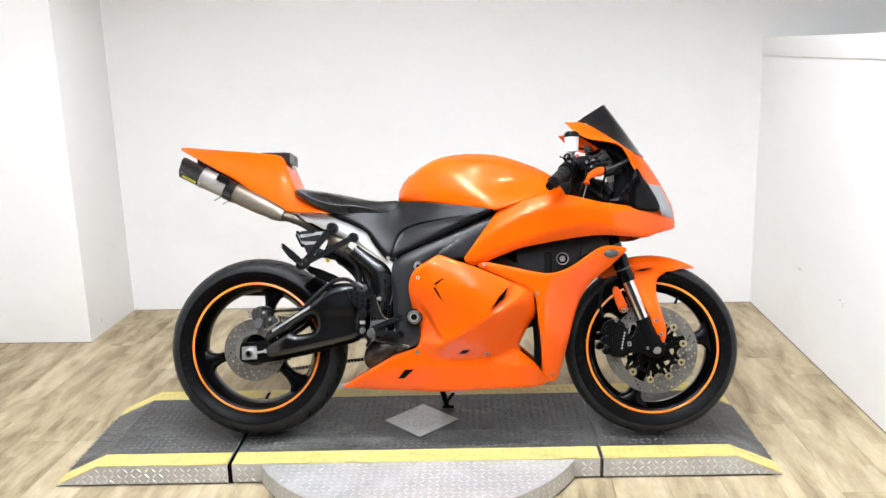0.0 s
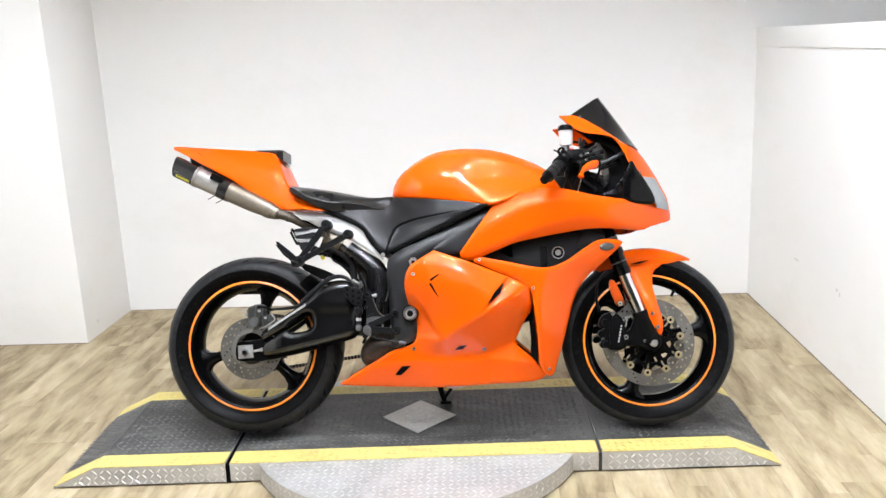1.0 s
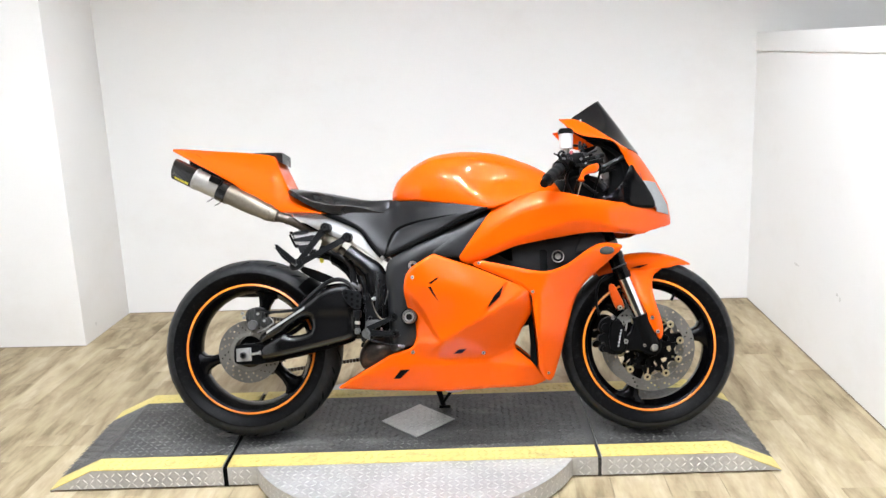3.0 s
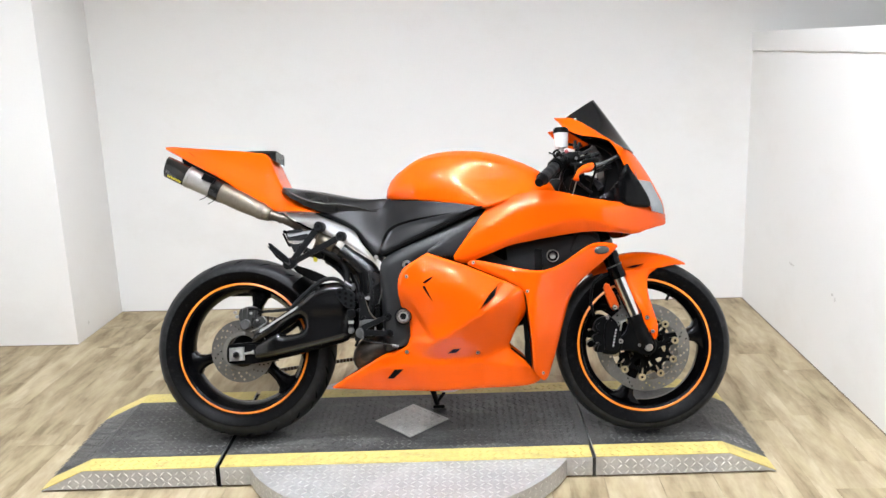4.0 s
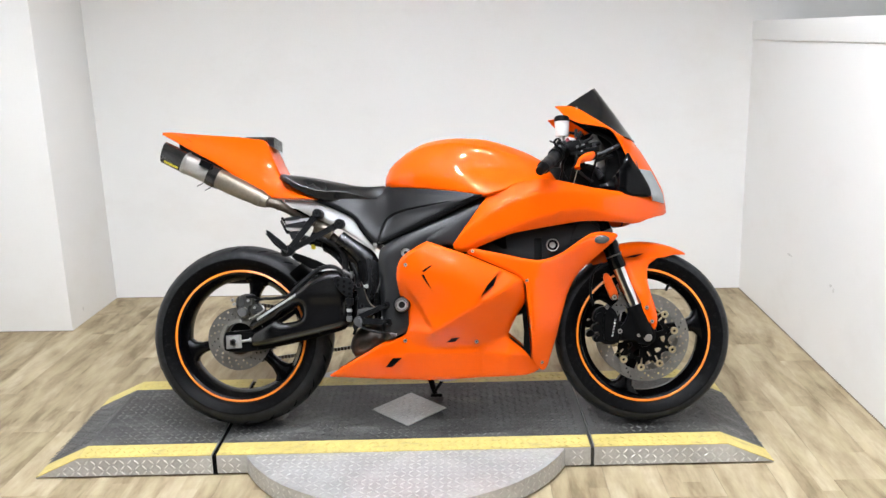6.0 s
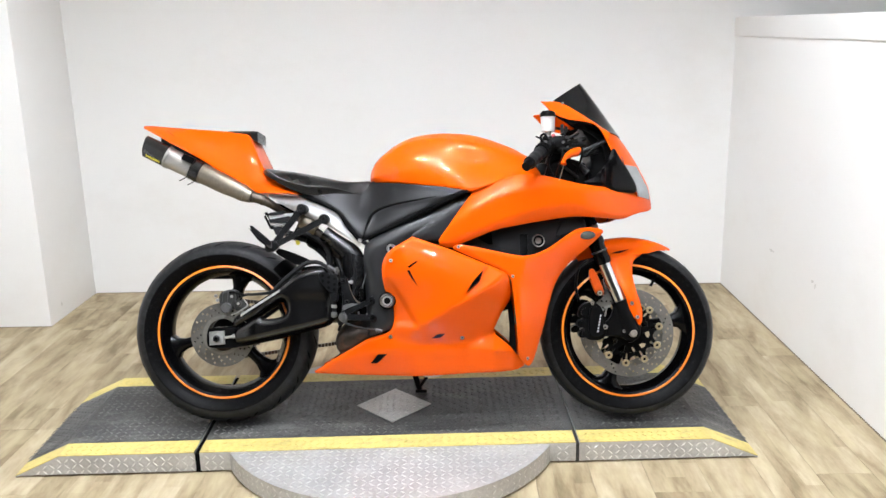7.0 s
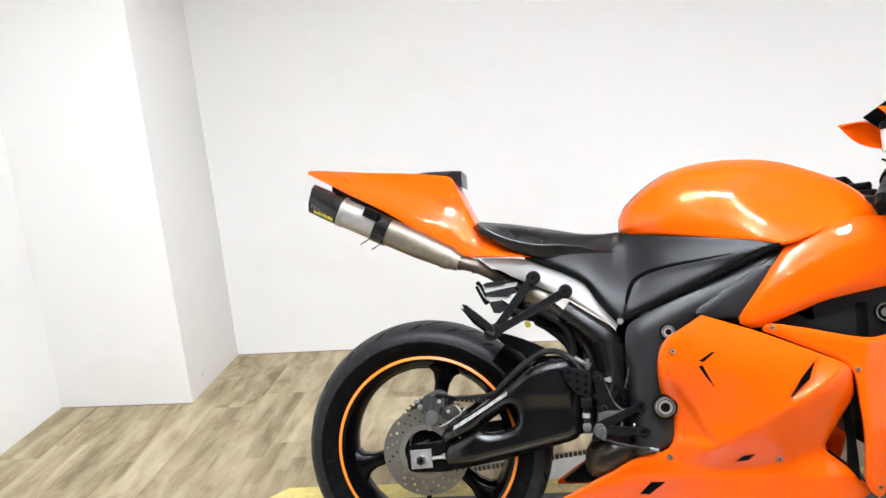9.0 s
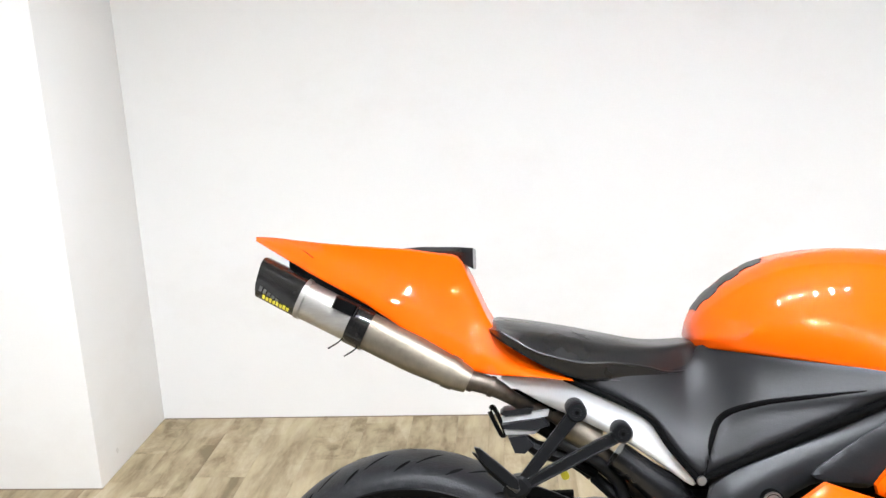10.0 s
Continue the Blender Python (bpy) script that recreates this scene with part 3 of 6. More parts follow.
for i in range(-52, 53):
    for j in range(-26, 13):
        x, y = i * GAP, j * GAP
        odd = (i + j) % 2 == 0
        if abs(y) < HALF - EDGE - 0.012 and DECK_L + 0.02 < x < DECK_R - 0.02 and min(abs(x - SEAM_L), abs(x - SEAM_R)) > 0.016:
            if inside_diamond(x, y, -0.02):
                plate_cells.append((Vector((x, y, TOP + 0.006)), X, Y, Z, odd))
            elif not inside_diamond(x, y, 0.02):
                deck_cells.append((Vector((x, y, TOP + 0.003)), X, Y, Z, odd))
        elif HALF - EDGE + 0.008 < abs(y) < HALF - 0.008 and DECK_L + 0.02 < x < DECK_R - 0.02 and min(abs(x - SEAM_L), abs(x - SEAM_R)) > 0.016:
            stripe_cells.append((Vector((x, y, TOP + 0.0025)), X, Y, Z, odd))
        elif y < -HALF - 0.012 and math.hypot(x, y + 0.075) < 0.563:
            plate_cells.append((Vector((x, y, TOP - 0.002)), X, Y, Z, odd))
for i in range(-52, 53):
    for j, z in enumerate((0.015, 0.035, 0.055)):
        x = i * GAP
        roof = TOP * min(1, (x - TIP_L) / (DECK_L - TIP_L), (TIP_R - x) / (TIP_R - DECK_R))
        if z < roof - 0.010 and not abs(x) < 0.55 and min(abs(x - SEAM_L), abs(x - SEAM_R)) > 0.016:
            side_cells.append((Vector((x, -HALF, z)), X, Z, -Y, (i + j) % 2 == 0))
for k in range(0, 46):
    a = math.radians(-90 + (k - 22.5) * 2.7)
    e, t = Vector((math.cos(a), math.sin(a), 0)), Vector((-math.sin(a), math.cos(a), 0))
    if 0.578 * math.sin(a) - 0.075 < -HALF - 0.01:
        for j, z in enumerate((0.015, 0.035, 0.055)):
            side_cells.append((Vector((0, -0.075, z)) + e * 0.577, t, Z, e, (k + j) % 2 == 0))
for dx, dy, s in ((DECK_L, TIP_L, -1), (DECK_R, TIP_R, 1)):
    nrm = Vector((s * (TOP - 0.006), 0, abs(dy - dx))).normalized()
    run = Vector((dy - dx, 0, 0.006 - TOP)).normalized()
    for i in range(1, 8):
        for j in range(-8, 9):
            deck_cells.append((Vector((dx, j * GAP, TOP + 0.003)) + run * i * GAP, run, Y, nrm, (i + j) % 2 == 0))
lugs("deck_tread", WORN, deck_cells, "raised lozenges under worn black paint")
lugs("stripe_tread", YELLOW, stripe_cells, "raised lozenges under worn yellow paint")
lugs("plate_tread", LUG, plate_cells, "raised bare metal lozenges")
lugs("side_tread", LUG, side_cells, "raised bare metal lozenges")

# ---- motorcycle ----
BIKE = tagged(new("motorcycle"), "orange and black sport motorcycle leaning on its side stand", "motorcycle")
BIKE.matrix_basis = pose(0, -0.076, 0.0945, -15, 0, 0)


# wheels
def wheel(name, x, z, radius, width, rim_r, base, disc_r):
    side = rim_r + 0.006
    crown = [(side + 0.004, -width * 0.36), (side + 0.014, -width * 0.43)]
    for k in range(25):
        a = math.pi * (k / 24) - math.pi / 2
        crown.append((radius - (radius - side - 0.035) * (1 - math.cos(a) ** 0.75) if k not in (0, 24) else side + 0.035, width / 2 * math.sin(a)))
    crown += [(side + 0.014, width * 0.43), (side + 0.004, width * 0.36)]
    rw = width * 0.36
    bm = bmesh.new()
    prof = [(side + 0.004, -rw), (side - 0.008, -rw - 0.003), (side - 0.016, -rw + 0.002), (side - 0.024, -rw + 0.022), (side - 0.036, -rw * 0.25), (side - 0.036, rw * 0.25), (side - 0.024, rw - 0.022), (side - 0.016, rw - 0.002), (side - 0.008, rw + 0.003), (side + 0.004, rw), (side - 0.012, rw * 0.3), (side - 0.012, -rw * 0.3)]
    revolve(bm, prof, x, z, 112)
    w = part(name, bm, GLOSS, BIKE, "gloss black cast wheel with an orange rim stripe")
    bm = bmesh.new()
    revolve(bm, crown + [(side - 0.004, 0.0)], x, z, 160)
    tyre = part("tyre", bm, RUBBER, w, "worn black rubber tyre")
    for s in (-1, 1):
        bm = bmesh.new()
        wall = [(side, 0.36), (side + 0.006, 0.405), (side + 0.012, 0.437), (side + 0.022, 0.472), (side + 0.031, 0.503), (side + 0.036, 0.510), (side + 0.0385, 0.500), (side + 0.030, 0.44), (side + 0.012, 0.38)]
        revolve(bm, [(p, s * width * q) for p, q in wall], x, z, 160)
        part("sidewall", bm, SIDEWALL, tyre, "smooth black tyre sidewall")
    for s in (-1, 1):
        bm = bmesh.new()
        revolve(bm, [(side - 0.001, s * (rw + 0.0035)), (side - 0.007, s * (rw + 0.0055)), (side - 0.0085, s * (rw + 0.0045)), (side - 0.004, s * rw)], x, z, 112)
        part("rim_stripe", bm, STRIPE, w, "orange rim stripe")
    bm = bmesh.new()
    revolve(bm, [(0.016, -0.055), (0.045, -0.055), (0.052, -0.03), (0.04, 0.0), (0.052, 0.03), (0.045, 0.055), (0.016, 0.055)], x, z, 40)
    part("hub", bm, MATT, w)
    for k in range(3):
        a = radians(base + 120 * k)
        m = Matrix.Translation((x, 0, z)) @ Matrix.Rotation(-a, 4, "Y")
        bm = bmesh.new()
        rings = []
        for r, half, deep in ((0.035, 0.032, 0.036), (0.07, 0.021, 0.030), (0.12, 0.017, 0.026), (side - 0.075, 0.019, 0.026), (side - 0.05, 0.028, 0.028), (side - 0.036, 0.050, 0.030), (side - 0.028, 0.072, 0.030)):
            rings.append([m @ Vector((r, math.copysign(abs(math.cos(t)) ** 0.6, math.cos(t)) * deep, math.copysign(abs(math.sin(t)) ** 0.6, math.sin(t)) * half)) for t in np.linspace(0, 2 * math.pi, 16, endpoint=False)])
        skin(bm, rings)
        part("spoke", bm, GLOSS, w)
    if disc_r < 0.12:
        return w
    bm = bmesh.new()
    a = radians(base + 50)
    rod(bm, (x + (side - 0.02) * math.cos(a), -0.01, z + (side - 0.02) * math.sin(a)), (x + (side - 0.055) * math.cos(a), -0.02, z + (side - 0.055) * math.sin(a)), 0.005)
    part("valve", bm, MATT, w)
    return w


def tread(w, x, z, radius, width, rim, kinds):
    """Slanted sipes in the tyre's crown, dark slots laid in the rubber."""
    for count, start, reach, lag, half_w, turn in kinds:
        for k in range(count):
            for s in (-1, 1):
                bm = bmesh.new()
                a0 = 2 * math.pi * (k + lag + (0.5 if s > 0 else 0)) / count
                rings = []
                for t in np.linspace(0, 1, 8):
                    q = start + reach * t
                    yy = s * width / 2 * math.sin(q)
                    r = radius - (radius - rim - 0.035) * (1 - max(0.0, math.cos(q)) ** 0.75) + 0.0003
                    a = a0 + turn * t
                    half = half_w * (math.sin(math.pi * min(0.96, t + 0.08)) * 0.8 + 0.2)
                    e = Vector((math.cos(a), 0, math.sin(a)))
                    tan = Vector((-math.sin(a), 0, math.cos(a)))
                    c = Vector((x, yy, z)) + e * r
                    rings.append([c - tan * half, c + tan * half, c + tan * half - e * 0.004, c - tan * half - e * 0.004])
                skin(bm, rings)
                part("tread_groove", bm, GROOVE, w)


def brake_disc(parent, x, y, z, r_out, r_in, holes, thick=0.005, hole=0.0036):
    """A flat ring with three rows of drilled holes."""
    bm = bmesh.new()
    mid = (r_in + r_out) / 2
    loops = [(x, z, r_out, 72), (x, z, r_in, 60)]
    for k in range(holes):
        for j, rr in enumerate((mid - (r_out - r_in) * 0.27, mid, mid + (r_out - r_in) * 0.27)):
            a = 2 * math.pi * (k + 0.33 * j) / holes
            loops.append((x + rr * math.cos(a), z + rr * math.sin(a), hole, 8))
    for cx, cz, r, n in loops:
        vs = [bm.verts.new((cx + r * math.cos(t), y, cz + r * math.sin(t))) for t in np.linspace(0, 2 * math.pi, n, endpoint=False)]
        for a, b in zip(vs, vs[1:] + vs[:1]):
            bm.edges.new((a, b))
    bmesh.ops.triangle_fill(bm, use_beauty=True, use_dissolve=False, edges=bm.edges[:], normal=(0, -1, 0))
    made = bmesh.ops.extrude_face_region(bm, geom=bm.faces[:])["geom"]
    for v in made:
        if isinstance(v, bmesh.types.BMVert):
            v.co.y += thick
    return part("brake_disc", bm, DISC, parent, "drilled steel brake disc")


def carrier(x, y, z, thick=0.005):
    """A ten-armed plate with a slot between each pair of arms."""
    bm = bmesh.new()
    rim = []
    for k in range(10):
        for off, rad in ((-0.5, 0.080), (-0.25, 0.087), (-0.12, 0.109), (0.12, 0.109), (0.25, 0.087)):
            a = 2 * math.pi * (k + 0.3 + off) / 10
            rim.append((rad * math.cos(a), rad * math.sin(a)))
    rings = [rim, [(0.034 * math.cos(a), 0.034 * math.sin(a)) for a in np.linspace(0, 2 * math.pi, 32, endpoint=False)]]
    for k in range(10):
        a = 2 * math.pi * (k + 0.3) / 10
        for off, r0, r1, half in ((0.5, 0.046, 0.068, 0.17), (0.0, 0.072, 0.088, 0.045)):
            m = 2 * math.pi * off / 10
            rings.append([(q * math.cos(a + m + e), q * math.sin(a + m + e)) for q, e in ((r0, -half * 0.7), (r0, half * 0.7), (r1, half), (r1 + 0.003, 0.0), (r1, -half))])
    for ring in rings:
        vs = [bm.verts.new((x + p, y, z + q)) for p, q in ring]
        for a, b in zip(vs, vs[1:] + vs[:1]):
            bm.edges.new((a, b))
    bmesh.ops.triangle_fill(bm, use_beauty=True, use_dissolve=False, edges=bm.edges[:], normal=(0, -1, 0))
    for g in bmesh.ops.extrude_face_region(bm, geom=bm.faces[:])["geom"]:
        if isinstance(g, bmesh.types.BMVert):
            g.co.y += thick
    return bm


RX, RZ, RR = 0.000, 0.303, 0.312
FX, FZ, FR = 1.379, 0.286, 0.297
rear = wheel("rear_wheel", RX, RZ, RR, 0.182, 0.2225, 76, 0.11)
front = wheel("front_wheel", FX, FZ, FR, 0.120, 0.2215, 10, 0.155)
tread(rear, RX, RZ, RR, 0.182, 0.230, ((20, 0.62, 0.40, 0.0, 0.0042, 0.085), (20, 0.15, 0.55, 0.45, 0.0034, 0.13)))
tread(front, FX, FZ, FR, 0.120, 0.228, ((16, 0.35, 0.60, 0.0, 0.0022, 0.12),))
rd = brake_disc(rear, RX, -0.085, RZ - 0.008, 0.108, 0.066, 18)
bm = bmesh.new()
revolve(bm, [(0.055, -0.088), (0.067, -0.088), (0.067, -0.078), (0.055, -0.078)], RX, RZ - 0.008, 48)
part("disc_carrier", bm, STEEL, rd, "silver disc carrier ring")
for k in range(4):
    a = radians(45 + 90 * k)
    bolt(rd, RX + 0.061 * math.cos(a), -0.088, RZ - 0.008 + 0.061 * math.sin(a), 0.006)
for s in (-1, 1):
    fd = brake_disc(front, FX, s * 0.066 - 0.0025, FZ - 0.006, 0.149, 0.114, 24)
    part("disc_carrier", carrier(FX, s * 0.064 - 0.002, FZ - 0.006), MATT, fd, "black open disc carrier")
    for k in range(10):
        a = 2 * math.pi * (k + 0.3) / 10
        c = (FX + 0.103 * math.cos(a), s * 0.068, FZ - 0.006 + 0.103 * math.sin(a))
        bm = bmesh.new()
        revolve(bm, [(0.005, s * 0.064 - 0.005), (0.0115, s * 0.064 - 0.005), (0.0125, s * 0.064 - 0.003), (0.0125, s * 0.064 + 0.004), (0.005, s * 0.064 + 0.004)], c[0], c[2], 16, y=s * 0.003)
        part("disc_button", bm, BUTTON, fd, "brass-coloured disc button")
bm = bmesh.new()
revolve(bm, [(0.03, 0.075), (0.098, 0.075), (0.098, 0.081), (0.03, 0.081)], RX, RZ, 60)
for k in range(42):
    a = 2 * math.pi * k / 42
    rod(bm, (RX + 0.096 * math.cos(a), 0.078, RZ + 0.096 * math.sin(a)), (RX + 0.106 * math.cos(a), 0.078, RZ + 0.106 * math.sin(a)), 0.004, 0.002, 6)
part("sprocket", bm, BROWN, rear, "oily dark rear sprocket")
bm = bmesh.new()
for dz in (0.103, -0.103):
    bm = bmesh.new()
    for k in range(34):
        u = RX + 0.012 * k
        box(bm, u, u + 0.009, 0.070, 0.086, RZ + dz * (1 - k / 34 * 0.5) - 0.006, RZ + dz * (1 - k / 34 * 0.5) + 0.006)
    part("drive_chain", bm, BROWN, BIKE, "oily steel drive chain")

# swingarm
bm = bmesh.new()
for s in (-1, 1):
    slab(bm, [(-0.035, 0.262), (0.07, 0.256), (0.20, 0.280), (0.38, 0.325), (0.38, 0.365), (0.235, 0.345), (0.13, 0.328), (0.06, 0.330), (-0.035, 0.322)], s * 0.098, s * 0.130, 0.006)
    slab(bm, [(0.045, 0.320), (0.10, 0.330), (0.235, 0.420), (0.34, 0.440), (0.39, 0.480), (0.345, 0.490), (0.295, 0.500), (0.16, 0.420), (0.06, 0.352)], s * 0.095, s * 0.127, 0.008)
    slab(bm, [(0.244, 0.33), (0.39, 0.335), (0.395, 0.40), (0.388, 0.49), (0.34, 0.500), (0.29, 0.485), (0.244, 0.44), (0.246, 0.36)], s * 0.090, s * 0.134, 0.012)
box(bm, 0.33, 0.50, -0.115, 0.115, 0.33, 0.47, 0.02)
arm = part("swingarm", bm, ARM, BIKE, "gloss black swingarm")
BEAM = [(0.047, 0.318), (0.141, 0.3665), (0.156, 0.384), (0.213, 0.419), (0.233, 0.408), (0.236, 0.368), (0.205, 0.354), (0.156, 0.350), (0.143, 0.3635), (0.047, 0.314), (0.050, 0.268), (0.079, 0.272), (0.242, 0.307), (0.396, 0.342), (0.404, 0.40), (0.402, 0.470), (0.390, 0.508), (0.364, 0.519), (0.312, 0.517), (0.262, 0.497), (0.215, 0.457), (0.08, 0.372), (0.047, 0.352)]
part("swingarm_face", panel(BEAM, lambda u, v: 0.138 + 0.035 * step01((u - 0.02) / 0.12) + 0.006 * step01((v - 0.40) / 0.05) * step01((u - 0.22) / 0.06) - 0.7 * soft_plus(u - 0.358, 0.010), step=0.006, roll=0.014, reach=0.018, rounds=1), ARM, arm)
bm = bmesh.new()
slab(bm, [(-0.030, 0.265), (0.022, 0.268), (0.020, 0.313), (-0.031, 0.310)], -0.133, -0.141, 0.002, 0)
part("axle_block", bm, BANJO, arm, "bare metal axle block")
bm = bmesh.new()
rod(bm, (0.022, -0.139, 0.290), (0.050, -0.139, 0.294), 0.0042)
rod(bm, (0.048, -0.139, 0.294), (0.055, -0.139, 0.295), 0.0072, seg=6)
part("adjuster_bolt", bm, BANJO, arm)
bm = bmesh.new()
slab(bm, [(-0.042, 0.255), (0.075, 0.255), (0.080, 0.32), (-0.040, 0.325)], -0.126, -0.132, 0.002)
part("adjuster_plate", bm, MATT, arm)
bm = bmesh.new()
rod(bm, (-0.004, -0.138, 0.288), (-0.004, -0.152, 0.288), 0.013, 0.012, 6)
rod(bm, (-0.004, -0.152, 0.288), (-0.004, -0.154, 0.288), 0.007, 0.007, 16)
part("axle_nut", bm, CHROME, arm, "steel axle nut")
bm = bmesh.new()
rod(bm, (-0.004, -0.1535, 0.288), (-0.004, -0.1550, 0.288), 0.0055, 0.0055, 14)
part("axle_bore", bm, GROOVE, arm)
for k in range(24):
    t = k / 23
    u, v = 0.082 + 0.128 * t, 0.366 + 0.077 * t
    bm = bmesh.new()
    wd = (0.0018, 0.0024, 0.0013, 0.0021)[k % 4]
    slab(bm, [(u - wd, v - 0.0054), (u + wd, v - 0.0042), (u + wd + 0.002, v + 0.0056), (u - wd + 0.002, v + 0.0044)], -0.1500 - 0.018 * step01((u - 0.05) / 0.08), -0.1570 - 0.017 * step01((u - 0.05) / 0.08), 0.0003, 0)
    part("decal_bar", bm, LABEL_W, arm, "pale printed lettering, unreadable")
bm = bmesh.new()
slab(bm, [(0.015, 0.444), (0.041, 0.451), (0.062, 0.441), (0.067, 0.421), (0.054, 0.407), (0.049, 0.391), (0.036, 0.378), (0.014, 0.384), (0.000, 0.414), (0.003, 0.434)], -0.138, -0.085, 0.008, 1)
rcal = part("rear_caliper", bm, CALIPER, BIKE, "dirty grey rear brake caliper")
bm = bmesh.new()
revolve(bm, [(0.0, -0.153), (0.0145, -0.153), (0.0172, -0.150), (0.0178, -0.136), (0.0, -0.136)], 0.0285, 0.389, 32)
part("piston_housing", bm, PEWTER, rcal, "round grey piston housing")
bm = bmesh.new()
for u0, u1, w0 in ((0.010, 0.016, 0.142), (0.027, 0.033, 0.144), (0.053, 0.058, 0.141)):
    slab(bm, [(u0, 0.408), (u0 + 0.002, 0.442), (u1 + 0.002, 0.444), (u1, 0.408)], -w0, -0.130, 0.002, 0)
part("caliper_rib", bm, CALIPER, rcal)
bm = bmesh.new()
slab(bm, [(0.052, 0.411), (0.084, 0.417), (0.097, 0.395), (0.066, 0.376), (0.047, 0.387)], -0.128, -0.114, 0.002, 1)
rod(bm, (0.068, -0.127, 0.402), (0.068, -0.138, 0.402), 0.0100, 0.0092, 20)
part("caliper_bracket", bm, CALIPER, rcal, "grey caliper bracket")
bm = bmesh.new()
tube(bm, [(0.086, -0.129, 0.415), (0.097, -0.130, 0.396), (0.080, -0.130, 0.383), (0.060, -0.131, 0.371), (0.040, -0.131, 0.364)], [0.0018, 0.0026, 0.0022, 0.0020, 0.0014], 24, 8)
part("bracket_edge", bm, BANJO, rcal, "thin pale bracket edge")
for u, v, r0 in ((-0.007, 0.430, 0.0058), (-0.001, 0.416, 0.0062), (0.047, 0.427, 0.0052), (0.068, 0.403, 0.0050), (0.021, 0.361, 0.0045)):
    bm = bmesh.new()
    rod(bm, (u, -0.134, v), (u, -0.1455, v), r0, r0 * 0.9, 6)
    part("nut", bm, BANJO, rcal, "bright silver nut")
bm = bmesh.new()
tube(bm, [(0.040, -0.135, 0.440), (0.060, -0.138, 0.440), (0.085, -0.130, 0.430)], 0.0052, 12, 8)
part("banjo", bm, MATT, rcal)
bm = bmesh.new()
tube(bm, [(0.055, -0.12, 0.422), (0.09, -0.115, 0.431), (0.123, -0.118, 0.432), (0.177, -0.130, 0.439), (0.206, -0.135, 0.463), (0.249, -0.135, 0.501), (0.291, -0.137, 0.530), (0.331, -0.145, 0.537), (0.366, -0.165, 0.522), (0.392, -0.180, 0.492)], [0.005, 0.005, 0.005, 0.006, 0.0075, 0.0075, 0.0075, 0.007, 0.006, 0.006], 50, 12)
part("brake_hose", bm, HOSE, BIKE)
bm = bmesh.new()
tube(bm, [(0.20, -0.118, 0.475), (0.27, -0.12, 0.512), (0.34, -0.12, 0.52), (0.38, -0.13, 0.50)], 0.004, 30, 8)
part("brake_hose", bm, MATT, BIKE)
bm = bmesh.new()
tube(bm, [(0.085, -0.131, 0.355), (0.092, -0.137, 0.335), (0.08, -0.137, 0.31), (0.075, -0.134, 0.30)], 0.0012, 16, 6)
part("loose_wire", bm, LABEL_W, BIKE, "thin loose pale wire")
# rear hugger over the tyre
bm = bmesh.new()
rings = []
for a in np.linspace(radians(28), radians(50), 12):
    rr = 0.325
    rings.append([(RX + (rr - 0.05 * abs(q) ** 3) * math.cos(a), 0.098 * q, RZ + (rr - 0.05 * abs(q) ** 3) * math.sin(a)) for q in np.linspace(-1, 1, 15)])
skin(bm, rings, closed=False)
bmesh.ops.solidify(bm, geom=bm.faces[:], thickness=0.003)
part("rear_hugger", bm, MATT, BIKE, "satin black rear mudguard")
bm = bmesh.new()
tube(bm, [(-0.09, 0.10, 0.485), (0.0, 0.10, 0.490), (0.15, 0.10, 0.50), (0.30, 0.10, 0.505)], [0.004, 0.010, 0.012, 0.012], 24, 8)
part("chain_guard", bm, MATT, BIKE)

# engine, frame and pipes
bm = bmesh.new()
box(bm, 0.47, 0.90, -0.115, 0.115, 0.20, 0.52, 0.03)
box(bm, 0.62, 0.98, -0.13, 0.13, 0.36, 0.62, 0.03)
box(bm, 0.55, 0.95, -0.10, 0.10, 0.50, 0.74, 0.03)
part("engine", bm, MATT, BIKE, "matt black engine block")
bm = bmesh.new()
box(bm, 1.005, 1.035, -0.15, 0.15, 0.30, 0.62, 0.006)
part("radiator", bm, MATT, BIKE)
FRAME = [(0.498, 0.594), (0.582, 0.641), (0.699, 0.693), (0.835, 0.758), (0.856, 0.753), (0.80, 0.66), (0.75, 0.585), (0.66, 0.60), (0.60, 0.56), (0.60, 0.40), (0.60, 0.32), (0.50, 0.285), (0.497, 0.405), (0.492, 0.54)]
frame_w = lambda u, v: 0.192 + 0.012 * math.sin((v - 0.3) * 5) - 0.03 * step01((0.53 - u) / 0.05) * step01((0.56 - v) / 0.1)
fr = part("main_frame", panel(FRAME, frame_w, roll=0.018, reach=0.03), DARKFRAME, BIKE, "dark grey aluminium frame spar")
mirrored(fr, "main_frame")
# flat facet of the continuous spar, added as a panel for its shading edge
SPAR_FACET = [(0.648, 0.618), (0.715, 0.664), (0.78, 0.704), (0.846, 0.742), (0.81, 0.68), (0.757, 0.598), (0.66, 0.606)]
part("frame_facet", panel(SPAR_FACET, lambda u, v: 0.209 + 0.10 * (0.74 - u) * (0.68 - v), roll=0.003, reach=0.006, rounds=1), DARKFRAME, BIKE)
COVER = [(0.258, 0.772), (0.391, 0.778), (0.497, 0.780), (0.512, 0.812), (0.624, 0.800), (0.788, 0.778), (0.850, 0.766), (0.70, 0.700), (0.585, 0.648), (0.486, 0.602), (0.462, 0.622), (0.440, 0.657), (0.416, 0.696), (0.372, 0.722), (0.300, 0.752)]


def crease_v(u):
    return np.interp(u, [0.48, 0.495, 0.510, 0.531, 0.585, 0.66, 0.739, 0.80], [0.60, 0.64, 0.675, 0.702, 0.722, 0.735, 0.745, 0.757])


